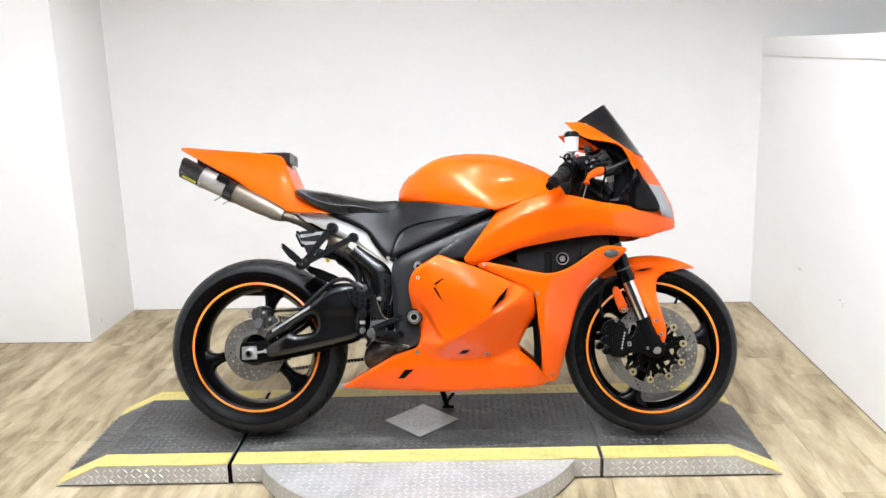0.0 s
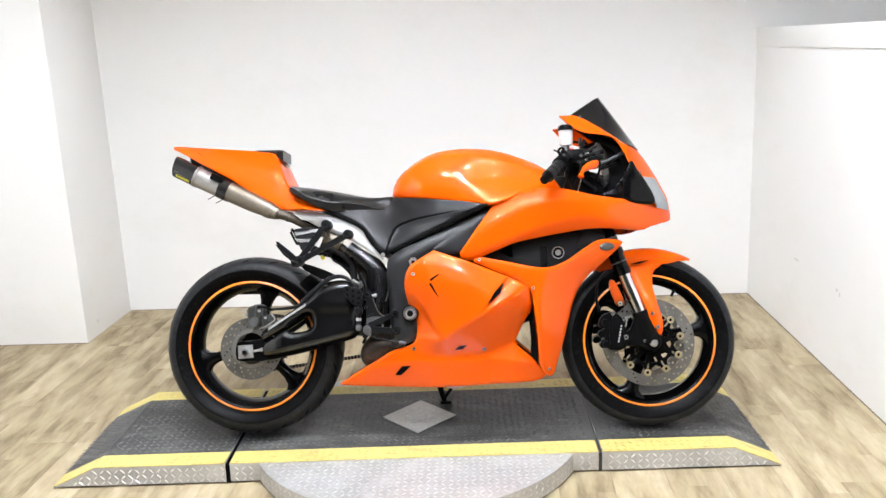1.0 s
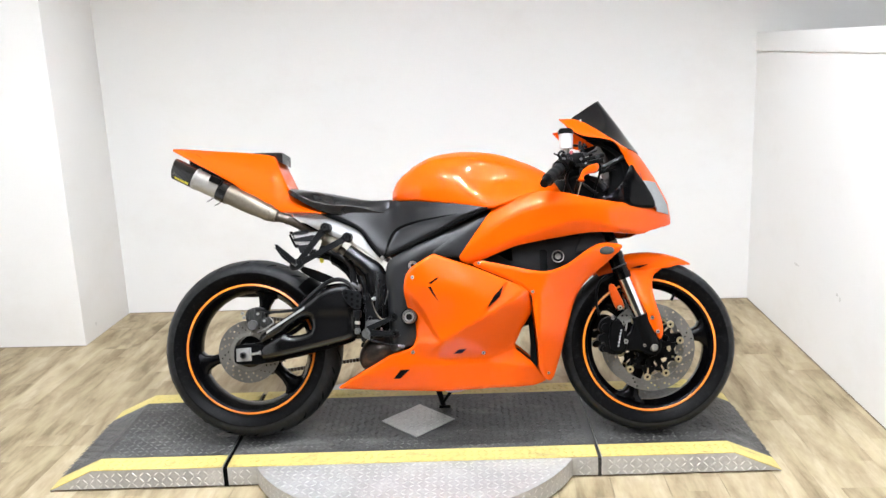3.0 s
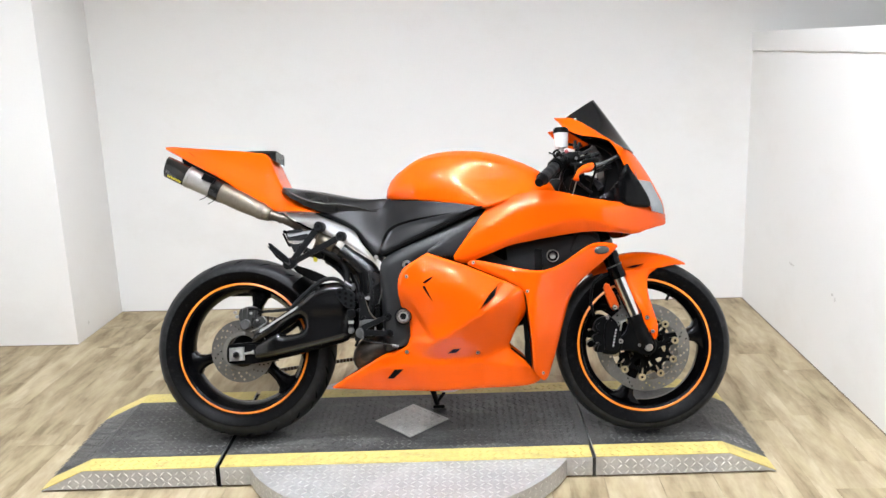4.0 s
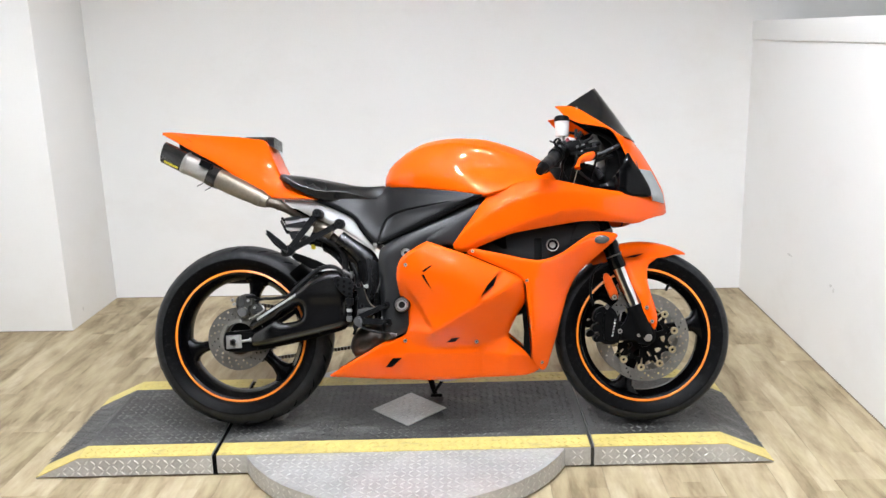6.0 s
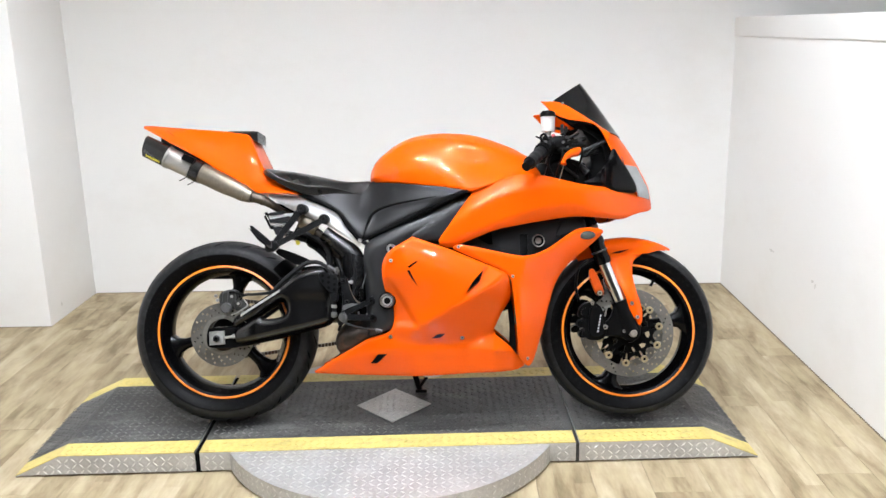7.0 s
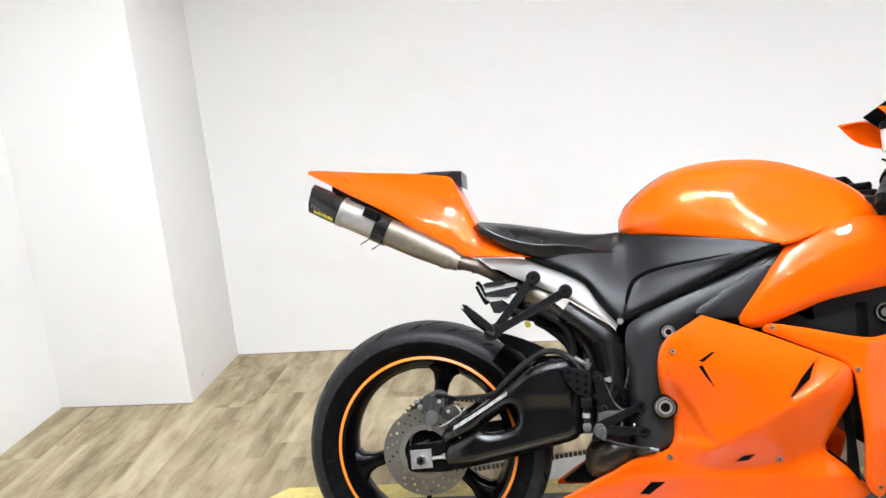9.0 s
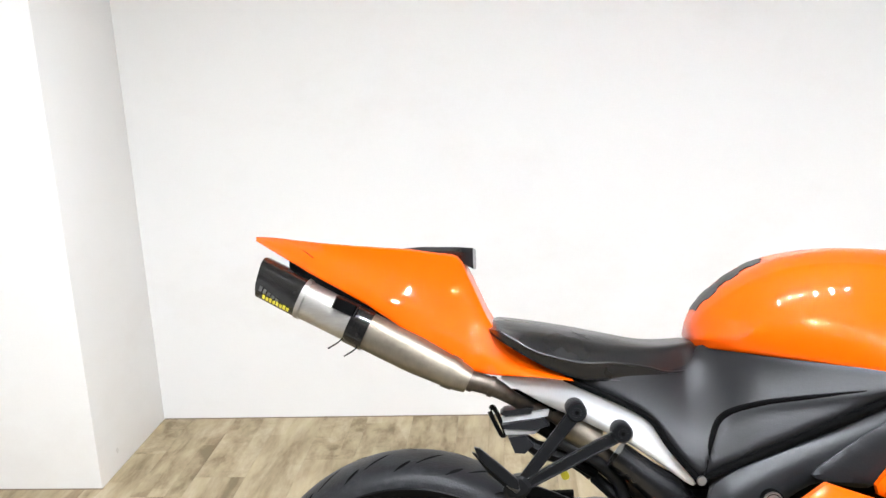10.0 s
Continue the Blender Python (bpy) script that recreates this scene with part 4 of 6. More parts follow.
def cover_w(u, v):
    return sum(cover_raw(u + d, v) for d in (-0.030, -0.015, 0.0, 0.015, 0.030)) / 5 - 0.008 * step01((crease_v(u) - v) / 0.022) * step01((u - 0.485) / 0.02)


def cover_raw(u, v):
    rim = np.interp(u, [0.26, 0.36, 0.44, 0.51, 0.56, 0.65, 0.78, 0.86], [0.140, 0.135, 0.105, 0.060, 0.118, 0.164, 0.205, 0.232])
    foot = np.interp(u, [0.26, 0.40, 0.49, 0.86], [0.140, 0.165, 0.190, 0.232])
    low = np.interp(u, [0.26, 0.486, 0.85], [0.74, 0.602, 0.762])
    high = np.interp(u, [0.26, 0.51, 0.85], [0.772, 0.812, 0.766])
    t = step01((v - low) / max(0.02, high - low))
    return foot + (rim - foot) * t


cv = part("side_cover", panel(COVER, cover_w, step=0.006, roll=0.008, reach=0.014), SATIN, BIKE, "satin black side cover")
mirrored(cv, "side_cover")
bm = bmesh.new()
tube(bm, [(u, -cover_w(u, v) + 0.004, v) for u, v in ((0.486, 0.603), (0.585, 0.646), (0.70, 0.697), (0.838, 0.760))], [0.004, 0.007, 0.007, 0.005], 40, 10)
part("cover_seal", bm, GROOVE, BIKE, "black rubber seal")
bm = bmesh.new()
tube(bm, [(u, -cover_w(u, v) + 0.002, v) for u, v in ((0.490, 0.610), (0.507, 0.664), (0.531, 0.699), (0.585, 0.720), (0.66, 0.733), (0.739, 0.744))], [0.003, 0.005, 0.006, 0.005, 0.004, 0.002], 40, 8)
part("cover_seam", bm, GROOVE, BIKE)
bm = bmesh.new()
tube(bm, [(0.275, -0.137, 0.763), (0.320, -0.143, 0.744), (0.374, -0.154, 0.720), (0.414, -0.163, 0.695), (0.440, -0.172, 0.654), (0.482, -0.184, 0.603)], 0.0055, 36, 8)
part("cover_edge", bm, GROOVE, BIKE, "black rubber edging")
SUB = [(0.158, 0.767), (0.278, 0.759), (0.372, 0.724), (0.416, 0.699), (0.441, 0.657), (0.484, 0.592), (0.474, 0.586), (0.424, 0.624), (0.378, 0.653), (0.310, 0.685), (0.248, 0.712), (0.205, 0.738)]


def rail_w(u, v):
    """A flat upper face and a lower one that turns in under it."""
    bend = np.interp(u, [0.15, 0.25, 0.30, 0.36, 0.41, 0.48], [0.750, 0.727, 0.706, 0.674, 0.640, 0.586])
    return 0.118 + 0.045 * step01((u - 0.2) / 0.3) - 0.85 * soft_plus(bend - v, 0.0025)


sf = part("subframe_rail", panel(SUB, rail_w, step=0.006, roll=0.002, reach=0.005, rounds=1), RAIL, BIKE, "silver painted subframe rail")
mirrored(sf, "subframe_rail")
bolt(BIKE, 0.484, -0.194, 0.604, 0.008)
bm = bmesh.new()
beam(bm, [(0.358, -0.130, 0.634, 0.0235, 0.022), (0.385, -0.131, 0.613, 0.024, 0.023), (0.415, -0.132, 0.590, 0.027, 0.024), (0.446, -0.132, 0.561, 0.034, 0.025), (0.458, -0.131, 0.523, 0.037, 0.025), (0.456, -0.128, 0.465, 0.036, 0.024), (0.450, -0.120, 0.40, 0.032, 0.022), (0.446, -0.112, 0.33, 0.027, 0.02)], 44, 0.5)
part("exhaust_heat_shield", bm, BOXED, BIKE, "satin black exhaust pipe cover", 65)
bm = bmesh.new()
tube(bm, [(0.265, -0.10, 0.650), (0.30, -0.10, 0.632), (0.339, -0.10, 0.608), (0.362, -0.10, 0.585), (0.370, -0.10, 0.56), (0.371, -0.10, 0.51)], 0.0115, 36, 12)
part("shock_hose", bm, HOSE, BIKE)
bm = bmesh.new()
tube(bm, [(0.292, -0.088, 0.662), (0.347, -0.090, 0.618), (0.392, -0.092, 0.570), (0.412, -0.092, 0.530), (0.414, -0.090, 0.47)], [0.017, 0.016, 0.015, 0.015, 0.015], 36, 14)
part("exhaust_mid_pipe", bm, BROWN, BIKE, "burnt brown exhaust pipe")
bm = bmesh.new()
tube(bm, [(0.29, -0.02, 0.60), (0.32, -0.06, 0.585), (0.36, -0.09, 0.55), (0.385, -0.10, 0.50)], 0.011, 24, 10)
tube(bm, [(0.24, 0.02, 0.66), (0.30, 0.02, 0.62), (0.38, 0.0, 0.56), (0.40, 0.0, 0.45)], 0.02, 24, 12)
part("linkage", bm, MATT, BIKE)
bm = bmesh.new()
tube(bm, [(0.110, -0.120, 0.761), (0.152, -0.116, 0.748), (0.185, -0.108, 0.728), (0.215, -0.085, 0.708), (0.262, -0.070, 0.690), (0.31, -0.07, 0.655)], [0.017, 0.0165, 0.0125, 0.0125, 0.015, 0.018], 40, 16)
pipe = part("exhaust_link_pipe", bm, BROWN, BIKE, "burnt steel link pipe")
for u, v, w0 in ((0.118, 0.758, 0.119), (0.152, 0.748, 0.116)):
    bm = bmesh.new()
    d = Vector((0.033, 0.0, -0.012)).normalized() * 0.004
    rod(bm, Vector((u, -w0, v)) - d, Vector((u, -w0, v)) + d, 0.0185, seg=18)
    part("clamp", bm, BROWN, pipe)
bm = bmesh.new()
rod(bm, (0.280, -0.100, 0.676), (0.328, -0.098, 0.648), 0.024, 0.026, 20)
rod(bm, (0.274, -0.100, 0.679), (0.282, -0.100, 0.675), 0.027, 0.027, 20)
part("exhaust_joint", bm, TITAN, BIKE, "heat-tinted exhaust joint")
bm = bmesh.new()
slab(bm, [(0.186, 0.742), (0.262, 0.716), (0.270, 0.696), (0.236, 0.700), (0.180, 0.730)], -0.085, -0.075, 0.003)
part("pipe_bracket", bm, MATT, BIKE, "black pipe bracket")
bm = bmesh.new()
rings = []
for u, v, r in ((0.388, 0.268, 0.010), (0.392, 0.268, 0.026), (0.402, 0.270, 0.040), (0.42, 0.278, 0.050), (0.445, 0.288, 0.054), (0.475, 0.295, 0.050), (0.50, 0.298, 0.040), (0.54, 0.29, 0.030)):
    rings.append([(u, -0.10 + r * 1.1 * math.cos(a), v + r * math.sin(a)) for a in np.linspace(0, 2 * math.pi, 20, endpoint=False)])
skin(bm, rings)
part("exhaust_chamber", bm, CHAMBER, BIKE, "burnt grey-brown exhaust chamber")

for pts, rad, mat in (([(0.43, -0.150, 0.555), (0.436, -0.152, 0.50), (0.432, -0.150, 0.45), (0.425, -0.148, 0.40)], 0.009, MATT), ([(0.455, -0.155, 0.56), (0.462, -0.158, 0.49), (0.455, -0.160, 0.43), (0.46, -0.165, 0.38)], 0.006, SATIN), ([(0.40, -0.14, 0.545), (0.418, -0.15, 0.50), (0.415, -0.155, 0.455)], 0.0075, MATT), ([(0.47, -0.158, 0.44), (0.45, -0.165, 0.40), (0.43, -0.17, 0.36), (0.405, -0.165, 0.31)], 0.005, MATT)):
    bm = bmesh.new()
    tube(bm, pts, rad, 24, 10)
    part("hose", bm, mat, BIKE)
bm = bmesh.new()
for k in range(5):
    rod(bm, (0.484, -0.176, 0.448 - 0.011 * k), (0.484, -0.176, 0.4425 - 0.011 * k), 0.0085, seg=16)
rod(bm, (0.484, -0.176, 0.448), (0.484, -0.176, 0.392), 0.006, seg=12)
part("bellows", bm, MATT, BIKE)

# tail, seat, silencer
TAIL = [(-0.287, 1.022, 1.014, 0.010), (-0.25, 1.019, 0.994, 0.035), (-0.21, 1.013, 0.972, 0.055), (-0.16, 1.006, 0.944, 0.078), (-0.10, 0.999, 0.912, 0.094), (-0.04, 0.993, 0.876, 0.104), (0.01, 0.988, 0.840, 0.110), (0.06, 0.980, 0.806, 0.114), (0.096, 0.973, 0.785, 0.117), (0.113, 0.945, 0.776, 0.119), (0.132, 0.902, 0.771, 0.122), (0.150, 0.862, 0.769, 0.130), (0.170, 0.836, 0.768, 0.140), (0.205, 0.812, 0.767, 0.151), (0.250, 0.784, 0.765, 0.159), (0.288, 0.765, 0.761, 0.160)]


def tail_section(row):
    """A flat top with a crisp edge, a flank that swells outwards and a turned-in lower lip."""
    u, top, low, hw = row
    tw = hw * 0.78
    h = top - low
    d = hw - tw
    flank = curve([(tw + 0.0012, top - 0.018 * h), (tw + d * 0.10, top - 0.18 * h), (tw + d * 0.26, top - 0.36 * h), (tw + d * 0.52, low + h * 0.46), (tw + d * 0.80, low + h * 0.28), (tw + d * 0.96, low + h * 0.13), (hw, low + h * 0.05)], 22)
    right = [(0.0, top + 0.012 * h), (tw * 0.6, top + 0.008 * h), (tw * 0.975, top - 0.004 * h)] + [tuple(p) for p in flank] + [(hw * 0.985, low + h * 0.015), (hw * 0.93, low), (hw * 0.5, low + min(0.012, 0.15 * h)), (0.0, low + min(0.02, 0.25 * h))]
    return [(-w, v) for w, v in right] + [(w, v) for w, v in right[-2:0:-1]]


bm = bmesh.new()
loft(bm, curve(TAIL, 60), tail_section, 70)
tail = part("tail_fairing", bm, ORANGE, BIKE, "glossy orange tail fairing", 38)
# undertray whose black also stands in for the shadow above the silencer
bm = bmesh.new()
loft(bm, [(-0.215, 0.985, 0.962, 0.046), (-0.16, 0.965, 0.924, 0.072), (-0.10, 0.935, 0.890, 0.088), (-0.04, 0.900, 0.856, 0.097), (0.01, 0.865, 0.826, 0.102), (0.055, 0.830, 0.804, 0.104)], lambda r: [(-r[3] * 0.95, r[1]), (-r[3], r[2] + 0.006), (-r[3] * 0.94, r[2]), (r[3] * 0.94, r[2]), (r[3], r[2] + 0.006), (r[3] * 0.95, r[1])], 30)
part("undertray", bm, MATT, tail, "black plastic undertray, also darkening the shaded gap over the silencer")
bm = bmesh.new()
tube(bm, [(0.035, -0.0835, 0.9455), (0.07, -0.0855, 0.9385), (0.113, -0.0865, 0.930)], 0.0013, 14, 6)
part("panel_gap", bm, GROOVE, tail)
bm = bmesh.new()
tube(bm, [(-0.21, -0.037, 1.006), (-0.19, -0.052, 0.995), (-0.165, -0.066, 0.978)], 0.0012, 14, 6)
part("panel_gap", bm, GROOVE, tail)
bm = bmesh.new()
loft(bm, [(-0.03, 0.990, 0.985, 0.03), (0.03, 0.993, 0.978, 0.050), (0.09, 0.991, 0.972, 0.056), (0.104, 0.990, 0.962, 0.064), (0.124, 0.988, 0.950, 0.064)], lambda r: [(-r[3], r[2]), (-r[3] * 1.02, r[1] - 0.008), (-r[3] * 0.9, r[1]), (r[3] * 0.9, r[1]), (r[3] * 1.02, r[1] - 0.008), (r[3], r[2])], 24)
part("seat_hump_pad", bm, SEATV, BIKE, "black foam pad on the tail hump")
SEAT = [(0.150, 0.854, 0.850, 0.846, 0.842, 0.105), (0.164, 0.858, 0.854, 0.846, 0.832, 0.140), (0.182, 0.857, 0.845, 0.837, 0.820, 0.153), (0.222, 0.851, 0.840, 0.8135, 0.796, 0.160), (0.258, 0.845, 0.834, 0.801, 0.7775, 0.159), (0.304, 0.837, 0.823, 0.790, 0.7625, 0.153), (0.36, 0.825, 0.8125, 0.787, 0.758, 0.140), (0.41, 0.814, 0.808, 0.778, 0.756, 0.125), (0.45, 0.810, 0.807, 0.767, 0.754, 0.108), (0.482, 0.811, 0.809, 0.766, 0.753, 0.090), (0.500, 0.813, 0.810, 0.775, 0.758, 0.080), (0.511, 0.812, 0.806, 0.788, 0.772, 0.066)]


def pad_section(row):
    """A soft crown, a sloping side down to a welted ridge, and a dark flank below it."""
    u, top, crest, ridge, low, hw = row
    fall = crest - ridge
    half = curve([(0, top), (hw * 0.42, top + 0.15 * (crest - top)), (hw * 0.66, crest + 0.28 * (top - crest)), (hw * 0.78, crest - 0.14 * fall), (hw * 0.88, crest - 0.50 * fall), (hw * 0.96, ridge + 0.10 * fall), (hw * 1.0, ridge - 0.03 * (ridge - low)), (hw * 0.997, ridge - 0.16 * (ridge - low)), (hw * 0.985, ridge - 0.50 * (ridge - low)), (hw * 0.96, low + 0.06 * (ridge - low)), (hw * 0.9, low), (0, low)], 60)
    return [(-w, v) for w, v in half] + [(w, v) for w, v in half[-2:0:-1]]


bm = bmesh.new()
loft(bm, curve(SEAT, 90), pad_section, 100)
seat = part("seat", bm, SEATV, BIKE, "black vinyl rider seat", 70)
for s in (-1, 1):
    bm = bmesh.new()
    tube(bm, [(row[0], s * row[5] * 0.995, row[3]) for row in SEAT[1:-1]], 0.0024, 60, 8)
    part("welt", bm, SEATV, seat, "sewn seat welt")


def can_piece(s0, s1, grow, rear_cut=0.0):
    """A length of the silencer, a flattened rounded tube along its axis."""
    a, b = Vector((-0.262, -0.035, 0.943)), Vector((0.114, -0.120, 0.759))
    d = (b - a).normalized()
    side = Vector((0, 1, 0))
    up = d.cross(side)
    bm = bmesh.new()
    rings = []
    for s in np.linspace(s0, s1, 16):
        r = np.interp(s, [0, 0.2, 0.75, 0.95, 1.0], [0.0365, 0.0375, 0.0345, 0.027, 0.022]) + grow
        ring = []
        for t in np.linspace(0, 2 * math.pi, 28, endpoint=False):
            c, q = math.cos(t), math.sin(t)
            p = a.lerp(b, s) + side * math.copysign(abs(c) ** 0.75, c) * r * 1.25 + up * math.copysign(abs(q) ** 0.75, q) * r
            if s == s0 and rear_cut:
                p += d * rear_cut * (q * 0.5)
            ring.append(p)
        rings.append(ring)
    return skin(bm, rings)


can = part("silencer", can_piece(0.2, 0.49, 0.0), STEEL, BIKE, "brushed steel silencer with a black carbon end cap")
part("end_cap", can_piece(-0.01, 0.205, 0.001, -0.02), CARBON, can, "black carbon end cap")
part("end_ring", can_piece(0.20, 0.222, 0.0022), STEEL, can, "bright steel ring")
part("strap", can_piece(0.445, 0.53, 0.0028), CARBON, can, "carbon mounting strap")
part("front_shell", can_piece(0.485, 1.0, -0.0003), TITAN, can, "heat-tinted steel shell")
part("weld_band", can_piece(0.90, 0.945, 0.0016), TITAN, can, "welded steel band")
bm = bmesh.new()
slab(bm, [(-0.122, 0.890), (-0.085, 0.872), (-0.075, 0.892), (-0.112, 0.910)], -0.128, -0.085, 0.003, 0)
part("hanger", bm, MATT, can, "black hanger bracket")
for du in (0, 0.028):
    bm = bmesh.new()
    tube(bm, [(-0.105 + du, -0.100, 0.838 - du * 0.5), (-0.115 + du, -0.108, 0.828 - du * 0.5), (-0.132 + du, -0.114, 0.818 - du * 0.5)], 0.0015, 10, 6)
    part("cable_tie", bm, MATT, can)


def can_mark(s0, s1, t0, t1, mat, name, label, grow):
    """A thin printed patch that follows the outer side of the end cap."""
    a, b = Vector((-0.262, -0.035, 0.943)), Vector((0.114, -0.120, 0.759))
    d = (b - a).normalized()
    side = Vector((0, 1, 0))
    up = d.cross(side)
    bm = bmesh.new()
    rings = []
    for i in range(9):
        low = []
        for g in (grow, 0.0006):
            for j in (range(6) if g == grow else range(5, -1, -1)):
                k = s0 + (s1 - s0) * i / 8
                t = math.pi + t0 + (t1 - t0) * j / 5
                r = np.interp(k, [0, 0.2], [0.0365, 0.0375]) + 0.001 + g
                c, q = math.cos(t), math.sin(t)
                low.append(a.lerp(b, k) + side * math.copysign(abs(c) ** 0.75, c) * r * 1.25 + up * math.copysign(abs(q) ** 0.75, q) * r)
        rings.append(low)
    skin(bm, rings)
    bmesh.ops.recalc_face_normals(bm, faces=bm.faces)
    part(name, bm, mat, can, label)


for k in range(5):
    can_mark(0.020 + 0.022 * k, 0.034 + 0.022 * k, 0.16 + 0.05 * k, 0.40 + 0.02 * k, PEWTER, "print_patch", "worn pale print, unreadable", 0.0018)
for k in range(8):
    can_mark(0.045 + 0.0175 * k, 0.057 + 0.0175 * k, 0.52 + 0.04 * (k % 2), 0.80, LABEL_Y, "print_bar", "yellow printed lettering, unreadable", 0.0018)

# under the tail: light bracket, pegs
bm = bmesh.new()
slab(bm, [(0.165, 0.700), (0.172, 0.706), (0.223, 0.710), (0.219, 0.700), (0.174, 0.695)], -0.112, -0.06, 0.0015, 0)
slab(bm, [(0.168, 0.681), (0.236, 0.693), (0.250, 0.680), (0.225, 0.671), (0.171, 0.674)], -0.114, -0.06, 0.0015, 0)
slab(bm, [(0.178, 0.658), (0.208, 0.660), (0.222, 0.645), (0.206, 0.630), (0.189, 0.631)], -0.105, -0.06, 0.0015, 0)
br = part("lamp_bracket", bm, SATIN, BIKE, "black tail lamp bracket")
bm = bmesh.new()
slab(bm, [(0.167, 0.695), (0.172, 0.698), (0.250, 0.704), (0.247, 0.694), (0.170, 0.684)], -0.106, -0.065, 0.0015, 0)
slab(bm, [(0.171, 0.672), (0.232, 0.671), (0.224, 0.664), (0.174, 0.663)], -0.106, -0.065, 0.0015, 0)
part("bracket_plate", bm, ALU, br, "bare silver bracket plate")
bm = bmesh.new()
tube(bm, [(0.147, -0.07, 0.702), (0.154, -0.07, 0.704), (0.172, -0.07, 0.664), (0.168, -0.07, 0.655), (0.160, -0.07, 0.668), (0.146, -0.07, 0.698)], 0.0042, 30, 8)
part("bracket_loop", bm, MATT, br)
bm = bmesh.new()
tube(bm, [(0.20, -0.08, 0.655), (0.235, -0.08, 0.630), (0.29, -0.08, 0.615)], [0.010, 0.014, 0.012], 16, 8)
tube(bm, [(0.21, -0.06, 0.64), (0.26, -0.06, 0.625), (0.33, -0.07, 0.585)], 0.009, 16, 8)
part("bracket_arm", bm, MATT, br)
bm = bmesh.new()
slab(bm, [(0.262, 0.612), (0.276, 0.610), (0.280, 0.596), (0.266, 0.594)], -0.145, -0.14, 0.001, 1)
part("tag", bm, LABEL_Y, BIKE, "small yellow tag")


def peg_arm(p, q, r0, r1):
    """A flat cast arm with a raised rim along both edges."""
    (u0, v0), (u1, v1) = p, q
    d = Vector((u1 - u0, v1 - v0)).normalized()
    n = Vector((-d.y, d.x))
    bm = bmesh.new()
    slab(bm, [(u0 + n.x * r0, v0 + n.y * r0), (u1 + n.x * r1, v1 + n.y * r1), (u1 - n.x * r1, v1 - n.y * r1), (u0 - n.x * r0, v0 - n.y * r0)], -0.192, -0.207, 0.004, 0)
    for s in (-1, 1):
        tube(bm, [(u0 + s * n.x * r0 * 0.86, -0.2055, v0 + s * n.y * r0 * 0.86), (u1 + s * n.x * r1 * 0.86, -0.206, v1 + s * n.y * r1 * 0.86)], 0.0022, 6, 8)
    return bm


hangers = part("passenger_peg_bracket", peg_arm((0.294, 0.711), (0.200, 0.594), 0.0105, 0.0090), CAST, BIKE, "satin black passenger peg bracket")
hangers.matrix_basis = pose(-0.004, 0.027, 0.001)
part("bracket_leg", peg_arm((0.368, 0.676), (0.205, 0.592), 0.0100, 0.0085), CAST, hangers)
for u, v in ((0.295, 0.712), (0.368, 0.677)):
    bm = bmesh.new()
    revolve(bm, [(0.006, -0.214), (0.013, -0.214), (0.0165, -0.209), (0.0165, -0.150), (0.006, -0.150)], u, v, 28)
    part("boss", bm, CAST, hangers)
    bolt(hangers, u, -0.2105, v, 0.0088, CAST)
bm = bmesh.new()
slab(bm, [(0.182, 0.606), (0.206, 0.612), (0.222, 0.590), (0.205, 0.572), (0.178, 0.570), (0.170, 0.588)], -0.214, -0.180, 0.006)
part("clevis", bm, CAST, hangers)
bm = bmesh.new()
slab(bm, [(0.127, 0.660), (0.136, 0.658), (0.170, 0.630), (0.197, 0.606), (0.198, 0.590), (0.185, 0.594), (0.155, 0.620), (0.133, 0.643)], -0.226, -0.214, 0.002, 0)
slab(bm, [(0.122, 0.650), (0.128, 0.648), (0.185, 0.594), (0.178, 0.590), (0.150, 0.613)], -0.214, -0.204, 0.002, 0)
part("passenger_peg", bm, CAST, hangers, "folded black passenger footpeg")
bm = bmesh.new()
slab(bm, [(0.188, 0.590), (0.245, 0.572), (0.303, 0.547), (0.322, 0.532), (0.268, 0.524), (0.194, 0.566)], -0.128, -0.112, 0.004, 1)
part("hugger_stay", bm, MATT, BIKE, "black mudguard side plate")
bm = bmesh.new()
rod(bm, (0.186, -0.182, 0.594), (0.196, -0.212, 0.588), 0.0055, seg=12)
rod(bm, (0.180, -0.214, 0.598), (0.197, -0.214, 0.586), 0.0045, seg=10)
part("hinge_pin", bm, PEWTER, hangers, "grey hinge pin")

# rider controls at the foot
heel = part("heel_guard", slab(bmesh.new(), [(0.343, 0.506), (0.412, 0.494), (0.4085, 0.434), (0.396, 0.432), (0.372, 0.446), (0.353, 0.470)], -0.193, -0.187, 0.0015, 1), CAST, BIKE, "perforated charcoal heel guard")
bm = bmesh.new()
for u, v in ((0.360, 0.492), (0.380, 0.487), (0.399, 0.481), (0.360, 0.475), (0.379, 0.470), (0.398, 0.463), (0.379, 0.453), (0.397, 0.446)):
    rod(bm, (u, -0.1915, v), (u, -0.1945, v), 0.0046, seg=12)
part("perforation", bm, GROOVE, heel)
bm = bmesh.new()
rod(bm, (0.404, -0.186, 0.496), (0.405, -0.186, 0.520), 0.0062, 0.0052, 6)
rod(bm, (0.404, -0.186, 0.503), (0.4045, -0.186, 0.511), 0.0095, seg=18)
tube(bm, [(0.377, -0.176, 0.522), (0.388, -0.181, 0.515), (0.402, -0.186, 0.508)], [0.0068, 0.0062, 0.0050], 10, 12)
part("hose_union", bm, PEWTER, BIKE, "silver brake hose union")
bm = bmesh.new()
slab(bm, [(0.413, 0.488), (0.428, 0.490), (0.440, 0.480), (0.446, 0.455), (0.458, 0.421), (0.476, 0.402), (0.490, 0.398), (0.442, 0.374), (0.432, 0.345), (0.420, 0.325), (0.402, 0.330), (0.410, 0.352), (0.419, 0.372), (0.422, 0.435)], -0.182, -0.170, 0.003, 1)
